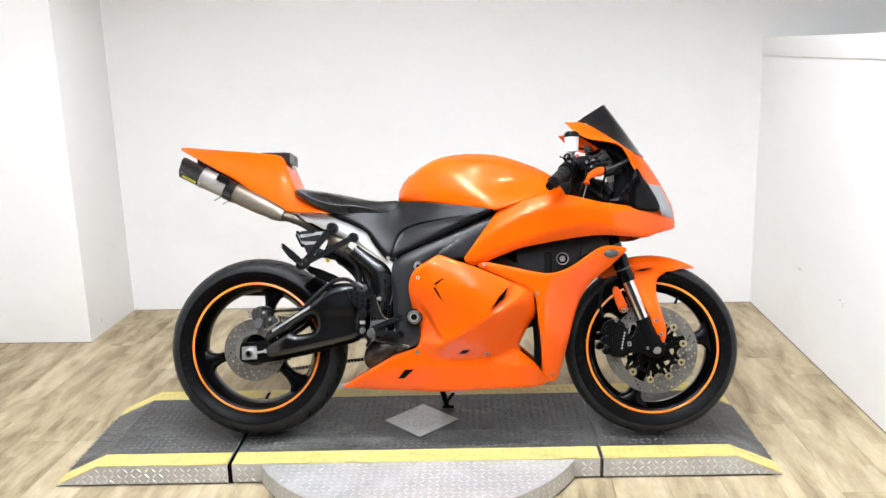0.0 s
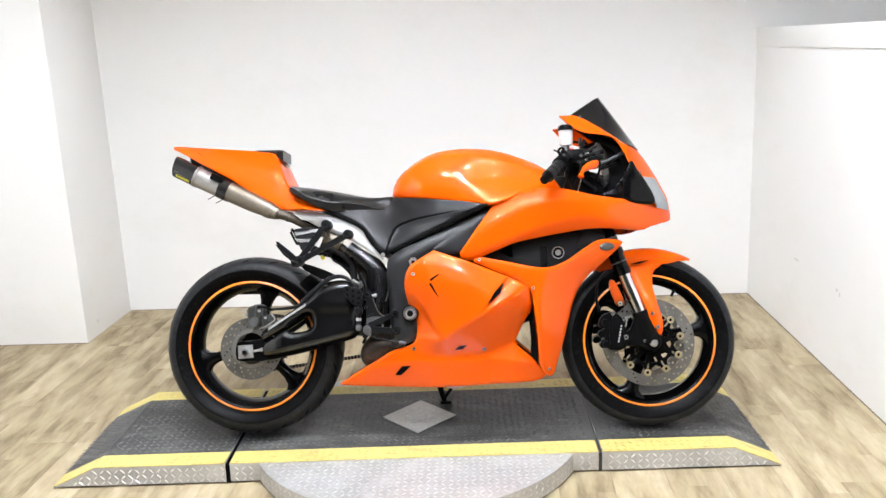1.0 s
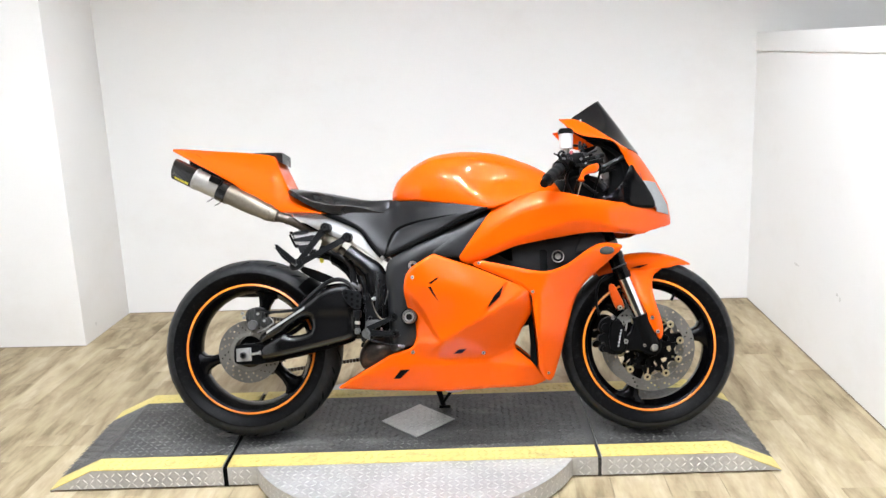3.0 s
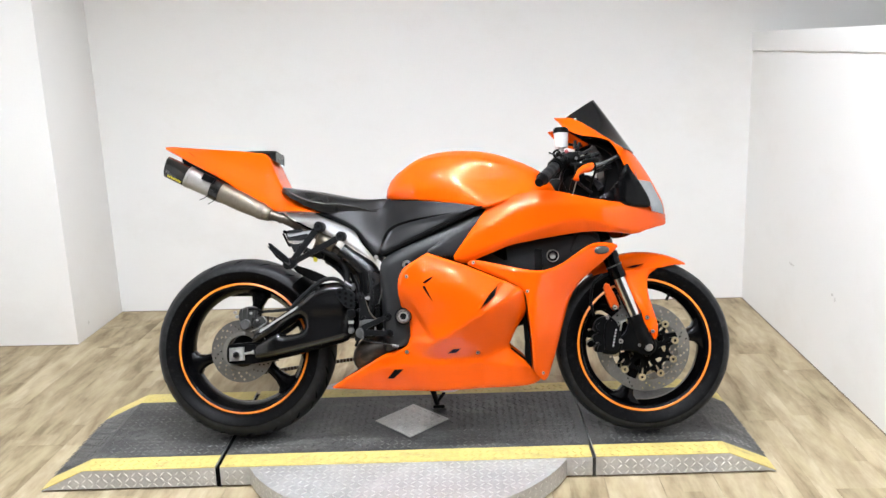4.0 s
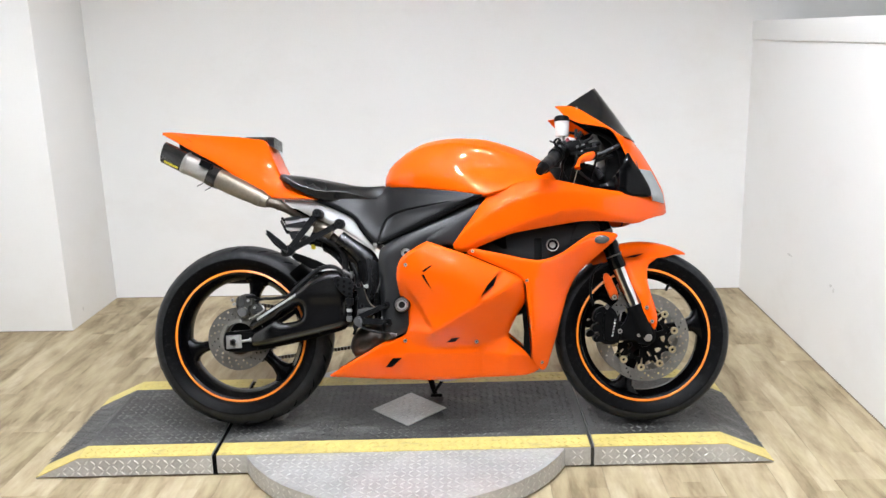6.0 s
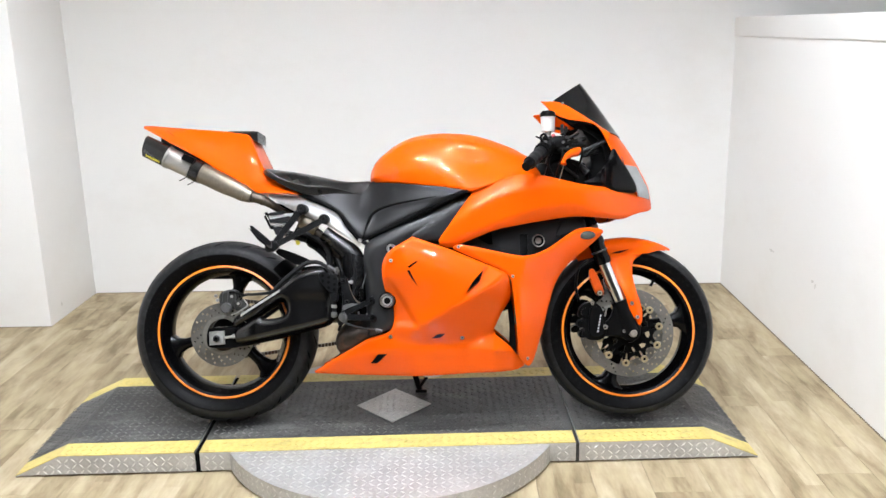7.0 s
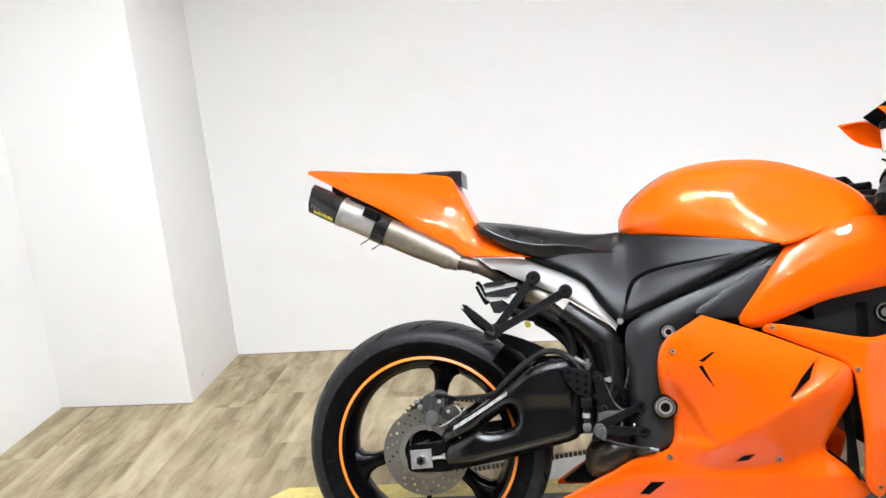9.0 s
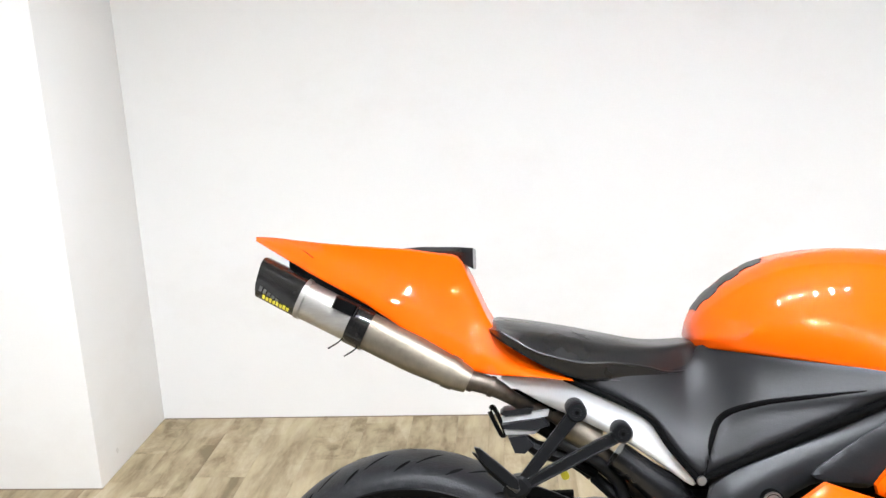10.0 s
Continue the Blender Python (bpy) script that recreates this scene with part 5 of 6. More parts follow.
pb = part("peg_bracket", bm, CAST, BIKE, "charcoal cast footpeg bracket")
bm = bmesh.new()
tube(bm, [(0.444, -0.182, 0.462), (0.457, -0.185, 0.424), (0.472, -0.187, 0.405), (0.490, -0.190, 0.400), (0.512, -0.194, 0.411)], [0.0010, 0.0013, 0.0018, 0.0026, 0.0030], 24, 8)
part("bracket_rib", bm, TITAN, pb, "thin pale bracket edge")
# top shelf of the bracket, its lit look put into a paler metal
bm = bmesh.new()
slab(bm, [(0.4205, 0.3745), (0.4235, 0.3945), (0.447, 0.3995), (0.474, 0.3985), (0.434, 0.376)], -0.190, -0.180, 0.002, 0)
part("bracket_lit_shelf", bm, PEWTER, pb, "lit top shelf of the bracket in paler grey")
for u, v, r0 in ((0.426, 0.474, 0.0070), (0.420, 0.431, 0.0050), (0.437, 0.405, 0.0060)):
    bm = bmesh.new()
    revolve(bm, [(r0 * 0.5, -0.190), (r0, -0.190), (r0 * 1.15, -0.187), (r0 * 1.15, -0.178), (r0 * 0.5, -0.178)], u, v, 20)
    part("boss", bm, CAST, pb)
    bolt(pb, u, -0.186, v, r0 * 0.55, MATT)
bm = bmesh.new()
rod(bm, (0.440, -0.176, 0.470), (0.449, -0.176, 0.470), 0.0035, seg=12)
rod(bm, (0.449, -0.176, 0.4695), (0.457, -0.176, 0.4695), 0.0065, seg=6)
rod(bm, (0.450, -0.178, 0.4695), (0.450, -0.186, 0.4695), 0.0060, 0.0050, 6)
part("stop_screw", bm, BANJO, pb, "silver stop screw")
bm = bmesh.new()
slab(bm, [(0.412, 0.366), (0.424, 0.374), (0.438, 0.366), (0.441, 0.350), (0.432, 0.336), (0.418, 0.340), (0.409, 0.352)], -0.199, -0.186, 0.003, 1)
rod(bm, (0.428, -0.186, 0.357), (0.428, -0.206, 0.357), 0.0085, 0.0075, 18)
rod(bm, (0.431, -0.186, 0.340), (0.431, -0.203, 0.340), 0.0060, 0.0055, 6)
part("pedal_hub", bm, PEWTER, pb, "grey metal brake pedal hub")
peg = None
for p, q, wide in (((0.430, 0.370), (0.517, 0.4075), 0.0080), ((0.432, 0.357), (0.522, 0.351), 0.0085)):
    d = Vector((q[0] - p[0], q[1] - p[1])).normalized()
    n = Vector((-d.y, d.x)) * wide
    bm = bmesh.new()
    slab(bm, [(p[0] + n.x * 1.25, p[1] + n.y * 1.25), (q[0] + n.x, q[1] + n.y), (q[0] - n.x, q[1] - n.y), (p[0] - n.x * 1.25, p[1] - n.y * 1.25)], -0.184, -0.197, 0.0035, 0)
    revolve(bm, [(0.0065, -0.202), (0.0110, -0.202), (0.0140, -0.198), (0.0140, -0.178), (0.0065, -0.178)], q[0], q[1], 24)
    peg = part("footpeg", bm, CAST, BIKE, "black rider footpeg arm")
    bolt(peg, q[0], -0.194, q[1], 0.0062, MATT)
for u, v in ((0.474, 0.363), (0.501, 0.358)):
    hook = rod(bmesh.new(), (u, -0.178, v), (u + 0.001, -0.186, v + 0.009), 0.0032, 0.0024, 8)
    part("spring_hook", hook, BANJO, peg, "small bright spring end")
bm = bmesh.new()
tube(bm, [(0.436, -0.188, 0.334), (0.47, -0.193, 0.324), (0.51, -0.199, 0.317), (0.538, -0.203, 0.312)], [0.0042, 0.0036, 0.0032, 0.0030], 24, 10)
part("brake_pedal", bm, CAST, BIKE, "charcoal brake pedal arm")
bm = bmesh.new()
rod(bm, (0.532, -0.203, 0.3135), (0.552, -0.206, 0.3095), 0.0048, 0.0042, 12)
part("pedal_tip", bm, PEWTER, BIKE, "worn grey pedal tip")
bm = bmesh.new()
slab(bm, [(0.384, 0.432), (0.409, 0.432), (0.409, 0.412), (0.403, 0.407), (0.389, 0.407), (0.384, 0.412)], -0.203, -0.180, 0.004, 0)
rod(bm, (0.396, -0.190, 0.409), (0.396, -0.190, 0.372), 0.0072, 0.0066, 16)
part("master_cylinder", bm, CAST, BIKE, "dark grey rear brake cylinder")
bm = bmesh.new()
rod(bm, (0.3960, -0.191, 0.3965), (0.3955, -0.191, 0.3865), 0.0090, seg=18)
part("locknut", bm, BANJO, BIKE, "bright silver locknut")
bm = bmesh.new()
slab(bm, [(0.386, 0.374), (0.404, 0.374), (0.406, 0.360), (0.398, 0.352), (0.386, 0.356)], -0.200, -0.188, 0.003, 1)
rod(bm, (0.395, -0.199, 0.362), (0.395, -0.204, 0.362), 0.0058, 0.0048, 12)
part("pushrod_joint", bm, PEWTER, BIKE, "grey pushrod joint")
bm = bmesh.new()
rod(bm, (0.499, -0.172, 0.522), (0.499, -0.178, 0.522), 0.0056, 0.0050, 6)
part("wire_anchor", bm, BANJO, BIKE, "small silver anchor nut")
bm = bmesh.new()
tube(bm, [(0.501, -0.172, 0.509), (0.495, -0.175, 0.478), (0.487, -0.176, 0.450)], [0.0012, 0.0017, 0.0022], 16, 8)
part("brake_wire", bm, PEWTER, BIKE, "thin bright brake light wire")
bolt(BIKE, 0.44, -0.13, 0.458, 0.006, STEEL)
bm = bmesh.new()
revolve(bm, [(0.009, -0.216), (0.020, -0.216), (0.024, -0.210), (0.024, -0.170), (0.009, -0.170)], 0.571, 0.408, 36)
pivot = part("pivot_bolt", bm, STEEL, BIKE, "hollow steel swingarm pivot bolt")
for r0, r1, w0 in ((0.0, 0.0105, 0.2165), (0.0165, 0.0185, 0.2168), (0.0240, 0.0275, 0.2110)):
    bm = bmesh.new()
    revolve(bm, [(r0, -w0), (r1, -w0), (r1, -w0 + 0.012), (r0, -w0 + 0.012)], 0.571, 0.408, 32)
    part("bore", bm, GROOVE, pivot)
bm = bmesh.new()
revolve(bm, [(0.005, -0.222), (0.014, -0.222), (0.015, -0.218), (0.015, -0.17), (0.005, -0.17)], 0.587, 0.577, 28)
ebolt = part("engine_bolt", bm, STEEL, BIKE)
for r0, r1, w0 in ((0.0, 0.0065, 0.2225), (0.0112, 0.0126, 0.2226), (0.0152, 0.0175, 0.2185)):
    bm = bmesh.new()
    revolve(bm, [(r0, -w0), (r1, -w0), (r1, -w0 + 0.012), (r0, -w0 + 0.012)], 0.587, 0.577, 28)
    part("bore", bm, GROOVE, ebolt)

# fuel tank
TANK = [(0.507, 0.846, 0.806, 0.030, 0.840, 0.042, 0.828, 0.048), (0.53, 0.882, 0.803, 0.062, 0.869, 0.085, 0.845, 0.092), (0.59, 0.930, 0.797, 0.098, 0.910, 0.130, 0.868, 0.140), (0.656, 0.960, 0.788, 0.120, 0.933, 0.155, 0.880, 0.168), (0.737, 0.971, 0.775, 0.132, 0.938, 0.170, 0.875, 0.190), (0.80, 0.970, 0.766, 0.138, 0.930, 0.168, 0.865, 0.212), (0.85, 0.965, 0.757, 0.140, 0.919, 0.166, 0.855, 0.230)]
TANK += [(0.90, 0.953, 0.770, 0.138, 0.906, 0.164, 0.855, 0.226), (0.95, 0.935, 0.785, 0.132, 0.893, 0.160, 0.850, 0.213), (1.0, 0.914, 0.795, 0.122, 0.880, 0.153, 0.850, 0.196), (1.05, 0.885, 0.80, 0.10, 0.862, 0.125, 0.845, 0.15), (1.09, 0.85, 0.80, 0.06, 0.84, 0.075, 0.83, 0.09)]


def tank_side(row):
    """The right half of the tank's section: crown, shoulder, waist and foot."""
    u, top, low, ws, vs, wm, vm, wf = row
    return curve([(0, top), (ws * 0.3, top - 0.0012), (ws * 0.6, top - 0.17 * (top - vs)), (ws * 0.88, vs + 0.36 * (top - vs)), (ws + 0.006, vs - 0.004), (wm, vm), ((wm + wf) / 2 + 0.008, (vm + low) / 2), (wf, low + 0.008), (wf - 0.006, low)], 30)


def tank_section(row):
    right = tank_side(row)
    return [(-w, v) for w, v in right[::-1]] + [(w, v) for w, v in right[1:]]


bm = bmesh.new()
loft(bm, curve(TANK, 40), tank_section, 70)
tank = part("fuel_tank", bm, ORANGE, BIKE, "glossy orange fuel tank", 60)
bm = bmesh.new()
rings = []
TR = curve(TANK, 80)
for i, u in enumerate(np.linspace(0.518, 0.640, 26)):
    row = [np.interp(u, TR[:, 0], TR[:, k]) for k in range(8)]
    half = min(row[3] * 0.8, 0.042 if (i // 4) % 2 else 0.027)
    half *= 0.6 if i > 23 else 1
    shape = np.array(tank_side(row))
    rings.append([(u - 0.0008, half * q, np.interp(abs(half * q), shape[:14, 0], shape[:14, 1]) + 0.0012) for q in np.linspace(-1, 1, 9)])
skin(bm, rings, closed=False)
bmesh.ops.recalc_face_normals(bm, faces=bm.faces)
bmesh.ops.solidify(bm, geom=bm.faces[:], thickness=0.0015)
part("tank_pad", bm, SATIN, tank, "black stepped tank pad")

# side fairings
SWOOSH = [(0.850, 0.752), (0.874, 0.771), (0.91, 0.787), (0.96, 0.800), (1.02, 0.812), (1.081, 0.806), (1.193, 0.779), (1.267, 0.768), (1.36, 0.758), (1.44, 0.730), (1.472, 0.705), (1.45, 0.690), (1.40, 0.682), (1.345, 0.659), (1.283, 0.667), (1.20, 0.672), (1.153, 0.670), (1.041, 0.653), (0.928, 0.633), (0.833, 0.596), (0.776, 0.573), (0.734, 0.592), (0.79, 0.67)]


def beside(u, v, p, q):
    """Distance to the left of the line from p to q."""
    dx, dz = q[0] - p[0], q[1] - p[1]
    return (dx * (v - p[1]) - dz * (u - p[0])) / math.hypot(dx, dz)


def swoosh_w(u, v):
    w = np.interp(u, [0.73, 0.80, 0.86, 0.95, 1.03, 1.10, 1.16, 1.22, 1.30, 1.40, 1.47], [0.226, 0.238, 0.245, 0.247, 0.242, 0.233, 0.223, 0.211, 0.196, 0.178, 0.166])
    ridge = np.interp(u, [0.732, 0.80, 0.877, 0.941, 0.99, 1.051, 1.12, 1.168, 1.284, 1.40, 1.47], [0.610, 0.662, 0.709, 0.742, 0.756, 0.766, 0.766, 0.762, 0.754, 0.735, 0.71])
    fold = np.interp(u, [0.763, 0.85, 0.938, 1.02, 1.111, 1.174, 1.25, 1.327, 1.47], [0.590, 0.624, 0.655, 0.683, 0.705, 0.711, 0.69, 0.672, 0.66])
    w -= 0.62 * soft_plus(v - ridge, 0.009) - 0.08 * (v - ridge) + 0.55 * soft_plus(fold - v, 0.006)
    if u > 1.2:
        w *= math.sqrt(max(0.004, 1 - ((u - 1.2) / 0.276) ** 2.6))
    return w


sw = part("upper_fairing", panel(SWOOSH, swoosh_w, step=0.008, roll=0.0018, reach=0.006, rounds=1), ORANGE, BIKE, "glossy orange upper side fairing")
mirrored(sw, "upper_fairing")
MID = [(0.800, 0.589), (0.889, 0.571), (0.95, 0.556), (1.010, 0.545), (1.05, 0.550), (1.095, 0.568), (1.171, 0.620), (1.20, 0.634), (1.24, 0.636), (1.290, 0.626), (1.235, 0.575), (1.168, 0.520), (1.135, 0.48), (1.115, 0.44), (1.091, 0.362), (1.071, 0.287), (1.041, 0.190), (1.022, 0.183), (0.993, 0.219), (0.988, 0.325), (0.978, 0.419), (0.972, 0.476), (0.944, 0.501), (0.80, 0.566), (0.783, 0.573)]


def mid_w(u, v):
    w = 0.244 - 0.080 * step01((u - 0.96) / 0.26) * step01((0.64 - v) / 0.24) - 0.066 * step01((u - 0.98) / 0.30)
    return w - 0.055 * step01((0.38 - v) / 0.24)


md = part("middle_fairing", panel(MID, mid_w, step=0.008, roll=0.005, reach=0.010), ORANGE, BIKE, "glossy orange front side fairing")
mirrored(md, "middle_fairing")
SIDE = [(0.651, 0.610), (0.658, 0.613), (0.667, 0.610), (0.777, 0.571), (0.861, 0.535), (0.944, 0.499), (0.965, 0.482), (0.970, 0.455), (0.975, 0.414), (0.941, 0.363), (0.912, 0.298), (0.978, 0.243), (1.026, 0.188), (0.988, 0.168), (0.90, 0.166), (0.765, 0.161), (0.60, 0.156), (0.45, 0.158), (0.304, 0.164), (0.409, 0.228), (0.505, 0.284), (0.575, 0.303), (0.590, 0.330), (0.587, 0.396), (0.565, 0.432), (0.556, 0.50), (0.562, 0.540), (0.580, 0.568)]


def side_w(u, v):
    """The lower fairing: an upper face, a fold running down to the rear, a hollow and a belly flange."""
    w = 0.283 - 0.42 * soft_plus(beside(u, v, (0.60, 0.582), (0.93, 0.442)), 0.038)
    w -= 0.42 * soft_plus(0.642 - u - 0.25 * max(0.0, v - 0.50), 0.014)
    w -= 0.40 * soft_plus(u - 0.945, 0.02)
    w -= 0.26 * soft_plus(0.80 - u, 0.06) * step01((0.52 - v) / 0.16)
    fold = beside(u, v, (0.935, 0.470), (0.676, 0.322))
    w -= 0.74 * soft_plus(fold, 0.007)
    # facet in front of the slanted vent
    slit = -beside(u, v, (0.827, 0.432), (0.882, 0.502))
    w -= 0.009 * step01(slit / 0.012 + 0.3) * step01((0.055 - slit) / 0.05) * step01(-fold / 0.02) * step01((v - 0.40) / 0.04)
    # scoop towards the rear edge
    rear = beside(u, v, (0.678, 0.315), (0.612, 0.432))
    w -= 0.014 * step01(rear / 0.022 + 0.4) * step01((0.49 - v) / 0.08) * step01((v - 0.315) / 0.03)
    # hollow and flange over the belly
    hollow = np.interp(u, [0.60, 0.70, 0.83, 0.915, 1.0], [0.262, 0.262, 0.268, 0.300, 0.305])
    lip = np.interp(u, [0.31, 0.50, 0.62, 0.824, 0.98, 1.03], [0.185, 0.238, 0.250, 0.250, 0.234, 0.195])
    w += 0.98 * soft_plus(hollow - v, 0.007) - 0.62 * soft_plus(lip - v, 0.004)
    tail_end = np.interp(u, [0.30, 0.42, 0.52, 0.60, 0.68], [0.115, 0.145, 0.170, 0.186, 0.200]) - 0.40 * soft_plus(lip - v, 0.008)
    k = step01((0.71 - u) / 0.14) * step01((0.375 - v) / 0.11)
    return w + (tail_end - w) * k


sd = part("lower_fairing", panel(SIDE, side_w, step=0.006, roll=0.005, reach=0.009, rounds=1), ORANGE, BIKE, "glossy orange lower side fairing and belly pan")
mirrored(sd, "lower_fairing")


def vent(outline, width, parent, label="black fairing vent"):
    bm = panel(outline, lambda u, v: width(u, v) + 0.0018, thick=0.001, step=0.004, roll=0.0, rounds=0)
    return part("vent", bm, GROOVE, parent, label)


vent([(0.640, 0.505), (0.648, 0.507), (0.662, 0.478), (0.674, 0.455), (0.655, 0.480)], side_w, sd)
vent([(0.641, 0.517), (0.668, 0.534), (0.678, 0.536), (0.650, 0.514)], side_w, sd)
vent([(0.828, 0.432), (0.850, 0.470), (0.882, 0.503), (0.870, 0.468)], lambda u, v: side_w(u, v) + 0.004, sd)
vent([(0.714, 0.284), (0.732, 0.298), (0.757, 0.300), (0.742, 0.286)], side_w, sd)
vent([(0.508, 0.199), (0.530, 0.199), (0.565, 0.231), (0.534, 0.230)], side_w, sd)
vent([(0.990, 0.222), (0.984, 0.330), (0.974, 0.414), (0.962, 0.400), (0.968, 0.31), (0.966, 0.262)], lambda u, v: 0.170, sd, "dark fairing edge")
vent([(0.912, 0.296), (0.928, 0.292), (0.970, 0.258), (0.985, 0.236), (0.967, 0.245)], lambda u, v: 0.160, sd, "dark fairing edge")
for u, v, fn in ((0.589, 0.538, side_w), (0.578, 0.289, side_w), (0.812, 0.284, side_w)):
    bolt(sd, u, -fn(u, v) - 0.0005, v, 0.0062)
for u, v, fn in ((0.805, 0.578, mid_w), (0.977, 0.481, mid_w), (1.024, 0.212, mid_w)):
    bolt(md, u, -fn(u, v) + 0.002, v, 0.0055)
bm = bmesh.new()
rings = [[(1.226 + 0.026 * math.cos(a) * s, -mid_w(1.226, 0.61) - 0.001 - h, 0.610 + 0.014 * math.sin(a) * s) for a in np.linspace(0, 2 * math.pi, 28, endpoint=False)] for s, h in ((1.0, -0.004), (1.0, 0.002), (0.85, 0.005), (0.4, 0.007))]
skin(bm, rings)
part("marker_lamp", bm, SMOKE, md, "smoked oval marker lamp")
SHROUD = [(0.78, 0.575), (0.928, 0.640), (1.06, 0.665), (1.17, 0.675), (1.235, 0.672), (1.235, 0.63), (1.17, 0.60), (1.09, 0.545), (1.01, 0.53), (0.90, 0.555)]
shroud = part("inner_shroud", panel(SHROUD, lambda u, v: 0.150 - 0.10 * max(0, u - 1.0), roll=0.006), DARKFRAME, BIKE, "dark grey inner shroud")
vent([(0.868, 0.607), (0.914, 0.628), (0.918, 0.585), (0.906, 0.585)], lambda u, v: 0.151, shroud, "black triangular recess")
vent([(1.02, 0.648), (1.10, 0.668), (1.14, 0.668), (1.14, 0.60), (1.09, 0.558), (1.03, 0.545)], lambda u, v: 0.146 - 0.10 * max(0, u - 1.0), shroud, "black duct")
bm = bmesh.new()
revolve(bm, [(0.010, -0.163), (0.019, -0.163), (0.021, -0.158), (0.021, -0.14), (0.010, -0.14)], 1.068, 0.595, 32)
slider = part("frame_slider", bm, MATT, BIKE, "black frame slider with a steel rim")
bm = bmesh.new()
revolve(bm, [(0.0175, -0.1635), (0.0195, -0.1640), (0.0205, -0.1620), (0.019, -0.160)], 1.068, 0.595, 36)
part("slider_rim", bm, STEEL, slider, "thin steel rim")
bm = bmesh.new()
rod(bm, (1.068, -0.150, 0.595), (1.068, -0.140, 0.595), 0.0102, seg=20)
part("slider_bolt", bm, STEEL, slider)
bm = bmesh.new()
slab(bm, [(1.12, 0.60), (1.15, 0.672), (1.185, 0.675), (1.24, 0.64), (1.20, 0.625)], -0.14, -0.11, 0.006)
part("duct", bm, SATIN, BIKE)
bm = bmesh.new()
tube(bm, [(1.255, -0.12, 0.672), (1.27, -0.12, 0.652), (1.30, -0.12, 0.655), (1.305, -0.12, 0.672)], 0.002, 14, 6)
part("cable", bm, MATT, BIKE)

# nose, screen and cockpit
SCREEN = [(1.236, 1.140, 1.130, 1.066, 0.095), (1.270, 1.092, 1.165, 1.046, 0.112), (1.302, 1.046, 1.206, 1.023, 0.124), (1.340, 0.988, 1.262, 0.985, 0.130), (1.368, 0.945, 1.300, 0.955, 0.132)]
part("windscreen", arch(bmesh.new(), SCREEN, proud=0.003), TINT, BIKE, "dark tinted windscreen")
NOSE = [(1.362, 0.952, 1.285, 0.962, 0.136), (1.390, 0.915, 1.302, 0.925, 0.146), (1.426, 0.856, 1.330, 0.865, 0.152), (1.452, 0.805, 1.365, 0.80, 0.150), (1.466, 0.770, 1.395, 0.755, 0.143), (1.474, 0.715, 1.40, 0.735, 0.135)]
nose = part("nose_fairing", arch(bmesh.new(), NOSE), ORANGE, BIKE, "glossy orange nose fairing")
for a0, a1 in ((-1.0, -0.52), (0.52, 1.0)):
    part("headlight", arch(bmesh.new(), [(1.437, 0.838, 1.342, 0.842, 0.152), (1.455, 0.80, 1.367, 0.797, 0.150), (1.468, 0.765, 1.397, 0.752, 0.143), (1.474, 0.725, 1.402, 0.735, 0.137)], a0, a1, 0.0025), LENS, nose, "smoked grey headlight lens")
wing = part("screen_surround", ribbon(bmesh.new(), [(1.315, -0.133, 0.950), (1.262, -0.134, 0.987), (1.206, -0.128, 1.025), (1.150, -0.116, 1.058), (1.088, -0.140, 1.058)], [(1.305, -0.152, 0.915), (1.262, -0.158, 0.975), (1.170, -0.158, 0.996), (1.125, -0.155, 1.018), (1.086, -0.143, 1.055)], 0.006), ORANGE, BIKE, "glossy orange screen surround")
mirrored(wing, "screen_surround")
for u, v in ((1.158, 1.050), (1.272, 0.972), (1.287, 0.962)):
    bolt(wing, u, -0.143, v, 0.004)
DUCT = [(1.215, 0.785), (1.255, 0.80), (1.285, 0.83), (1.305, 0.87), (1.318, 0.90), (1.335, 0.868), (1.365, 0.825), (1.394, 0.775), (1.396, 0.745), (1.30, 0.752)]
duct = part("cockpit_panel", panel(DUCT, lambda u, v: 0.168 - 0.25 * max(0, u - 1.30) + 0.02 * step01((u - 1.27) / 0.02), roll=0.008, reach=0.012), GLOSS, BIKE, "gloss black cockpit side panel")
mirrored(duct, "cockpit_panel")
LINER = [(1.262, 1.005, 1.18, 0.985, 0.118), (1.33, 0.955, 1.255, 0.945, 0.130), (1.37, 0.90, 1.290, 0.90, 0.138), (1.40, 0.83, 1.30, 0.84, 0.146), (1.42, 0.76, 1.31, 0.765, 0.15)]
part("cockpit_liner", arch(bmesh.new(), LINER, thick=0.003), MATT, BIKE, "matt black cockpit liner")
bm = bmesh.new()
box(bm, 1.268, 1.298, -0.085, 0.085, 0.875, 0.955, 0.014, Matrix.Translation((0, 0, 0)))
part("instrument_cluster", bm, SATIN, BIKE, "black instrument cluster")
bm = bmesh.new()
tube(bm, [(1.20, -0.13, 0.88), (1.25, -0.13, 0.90), (1.30, -0.125, 0.925)], 0.008, 14, 8)
tube(bm, [(1.19, -0.14, 0.855), (1.22, -0.145, 0.835), (1.235, -0.15, 0.815)], [0.008, 0.010, 0.013], 14, 8)
part("stay", bm, SATIN, BIKE)
bm = bmesh.new()
slab(bm, [(1.09, 0.79), (1.11, 0.86), (1.16, 0.87), (1.22, 0.86), (1.25, 0.80), (1.22, 0.775)], -0.135, -0.09, 0.01)
box(bm, 1.06, 1.24, -0.09, 0.09, 0.76, 0.86, 0.012)
part("top_yoke", bm, MATT, BIKE, "black fork yoke")
bm = bmesh.new()
slab(bm, [(1.10, 0.85), (1.115, 0.893), (1.145, 0.900), (1.175, 0.893), (1.195, 0.862), (1.19, 0.835), (1.16, 0.83)], -0.105, -0.060, 0.01)
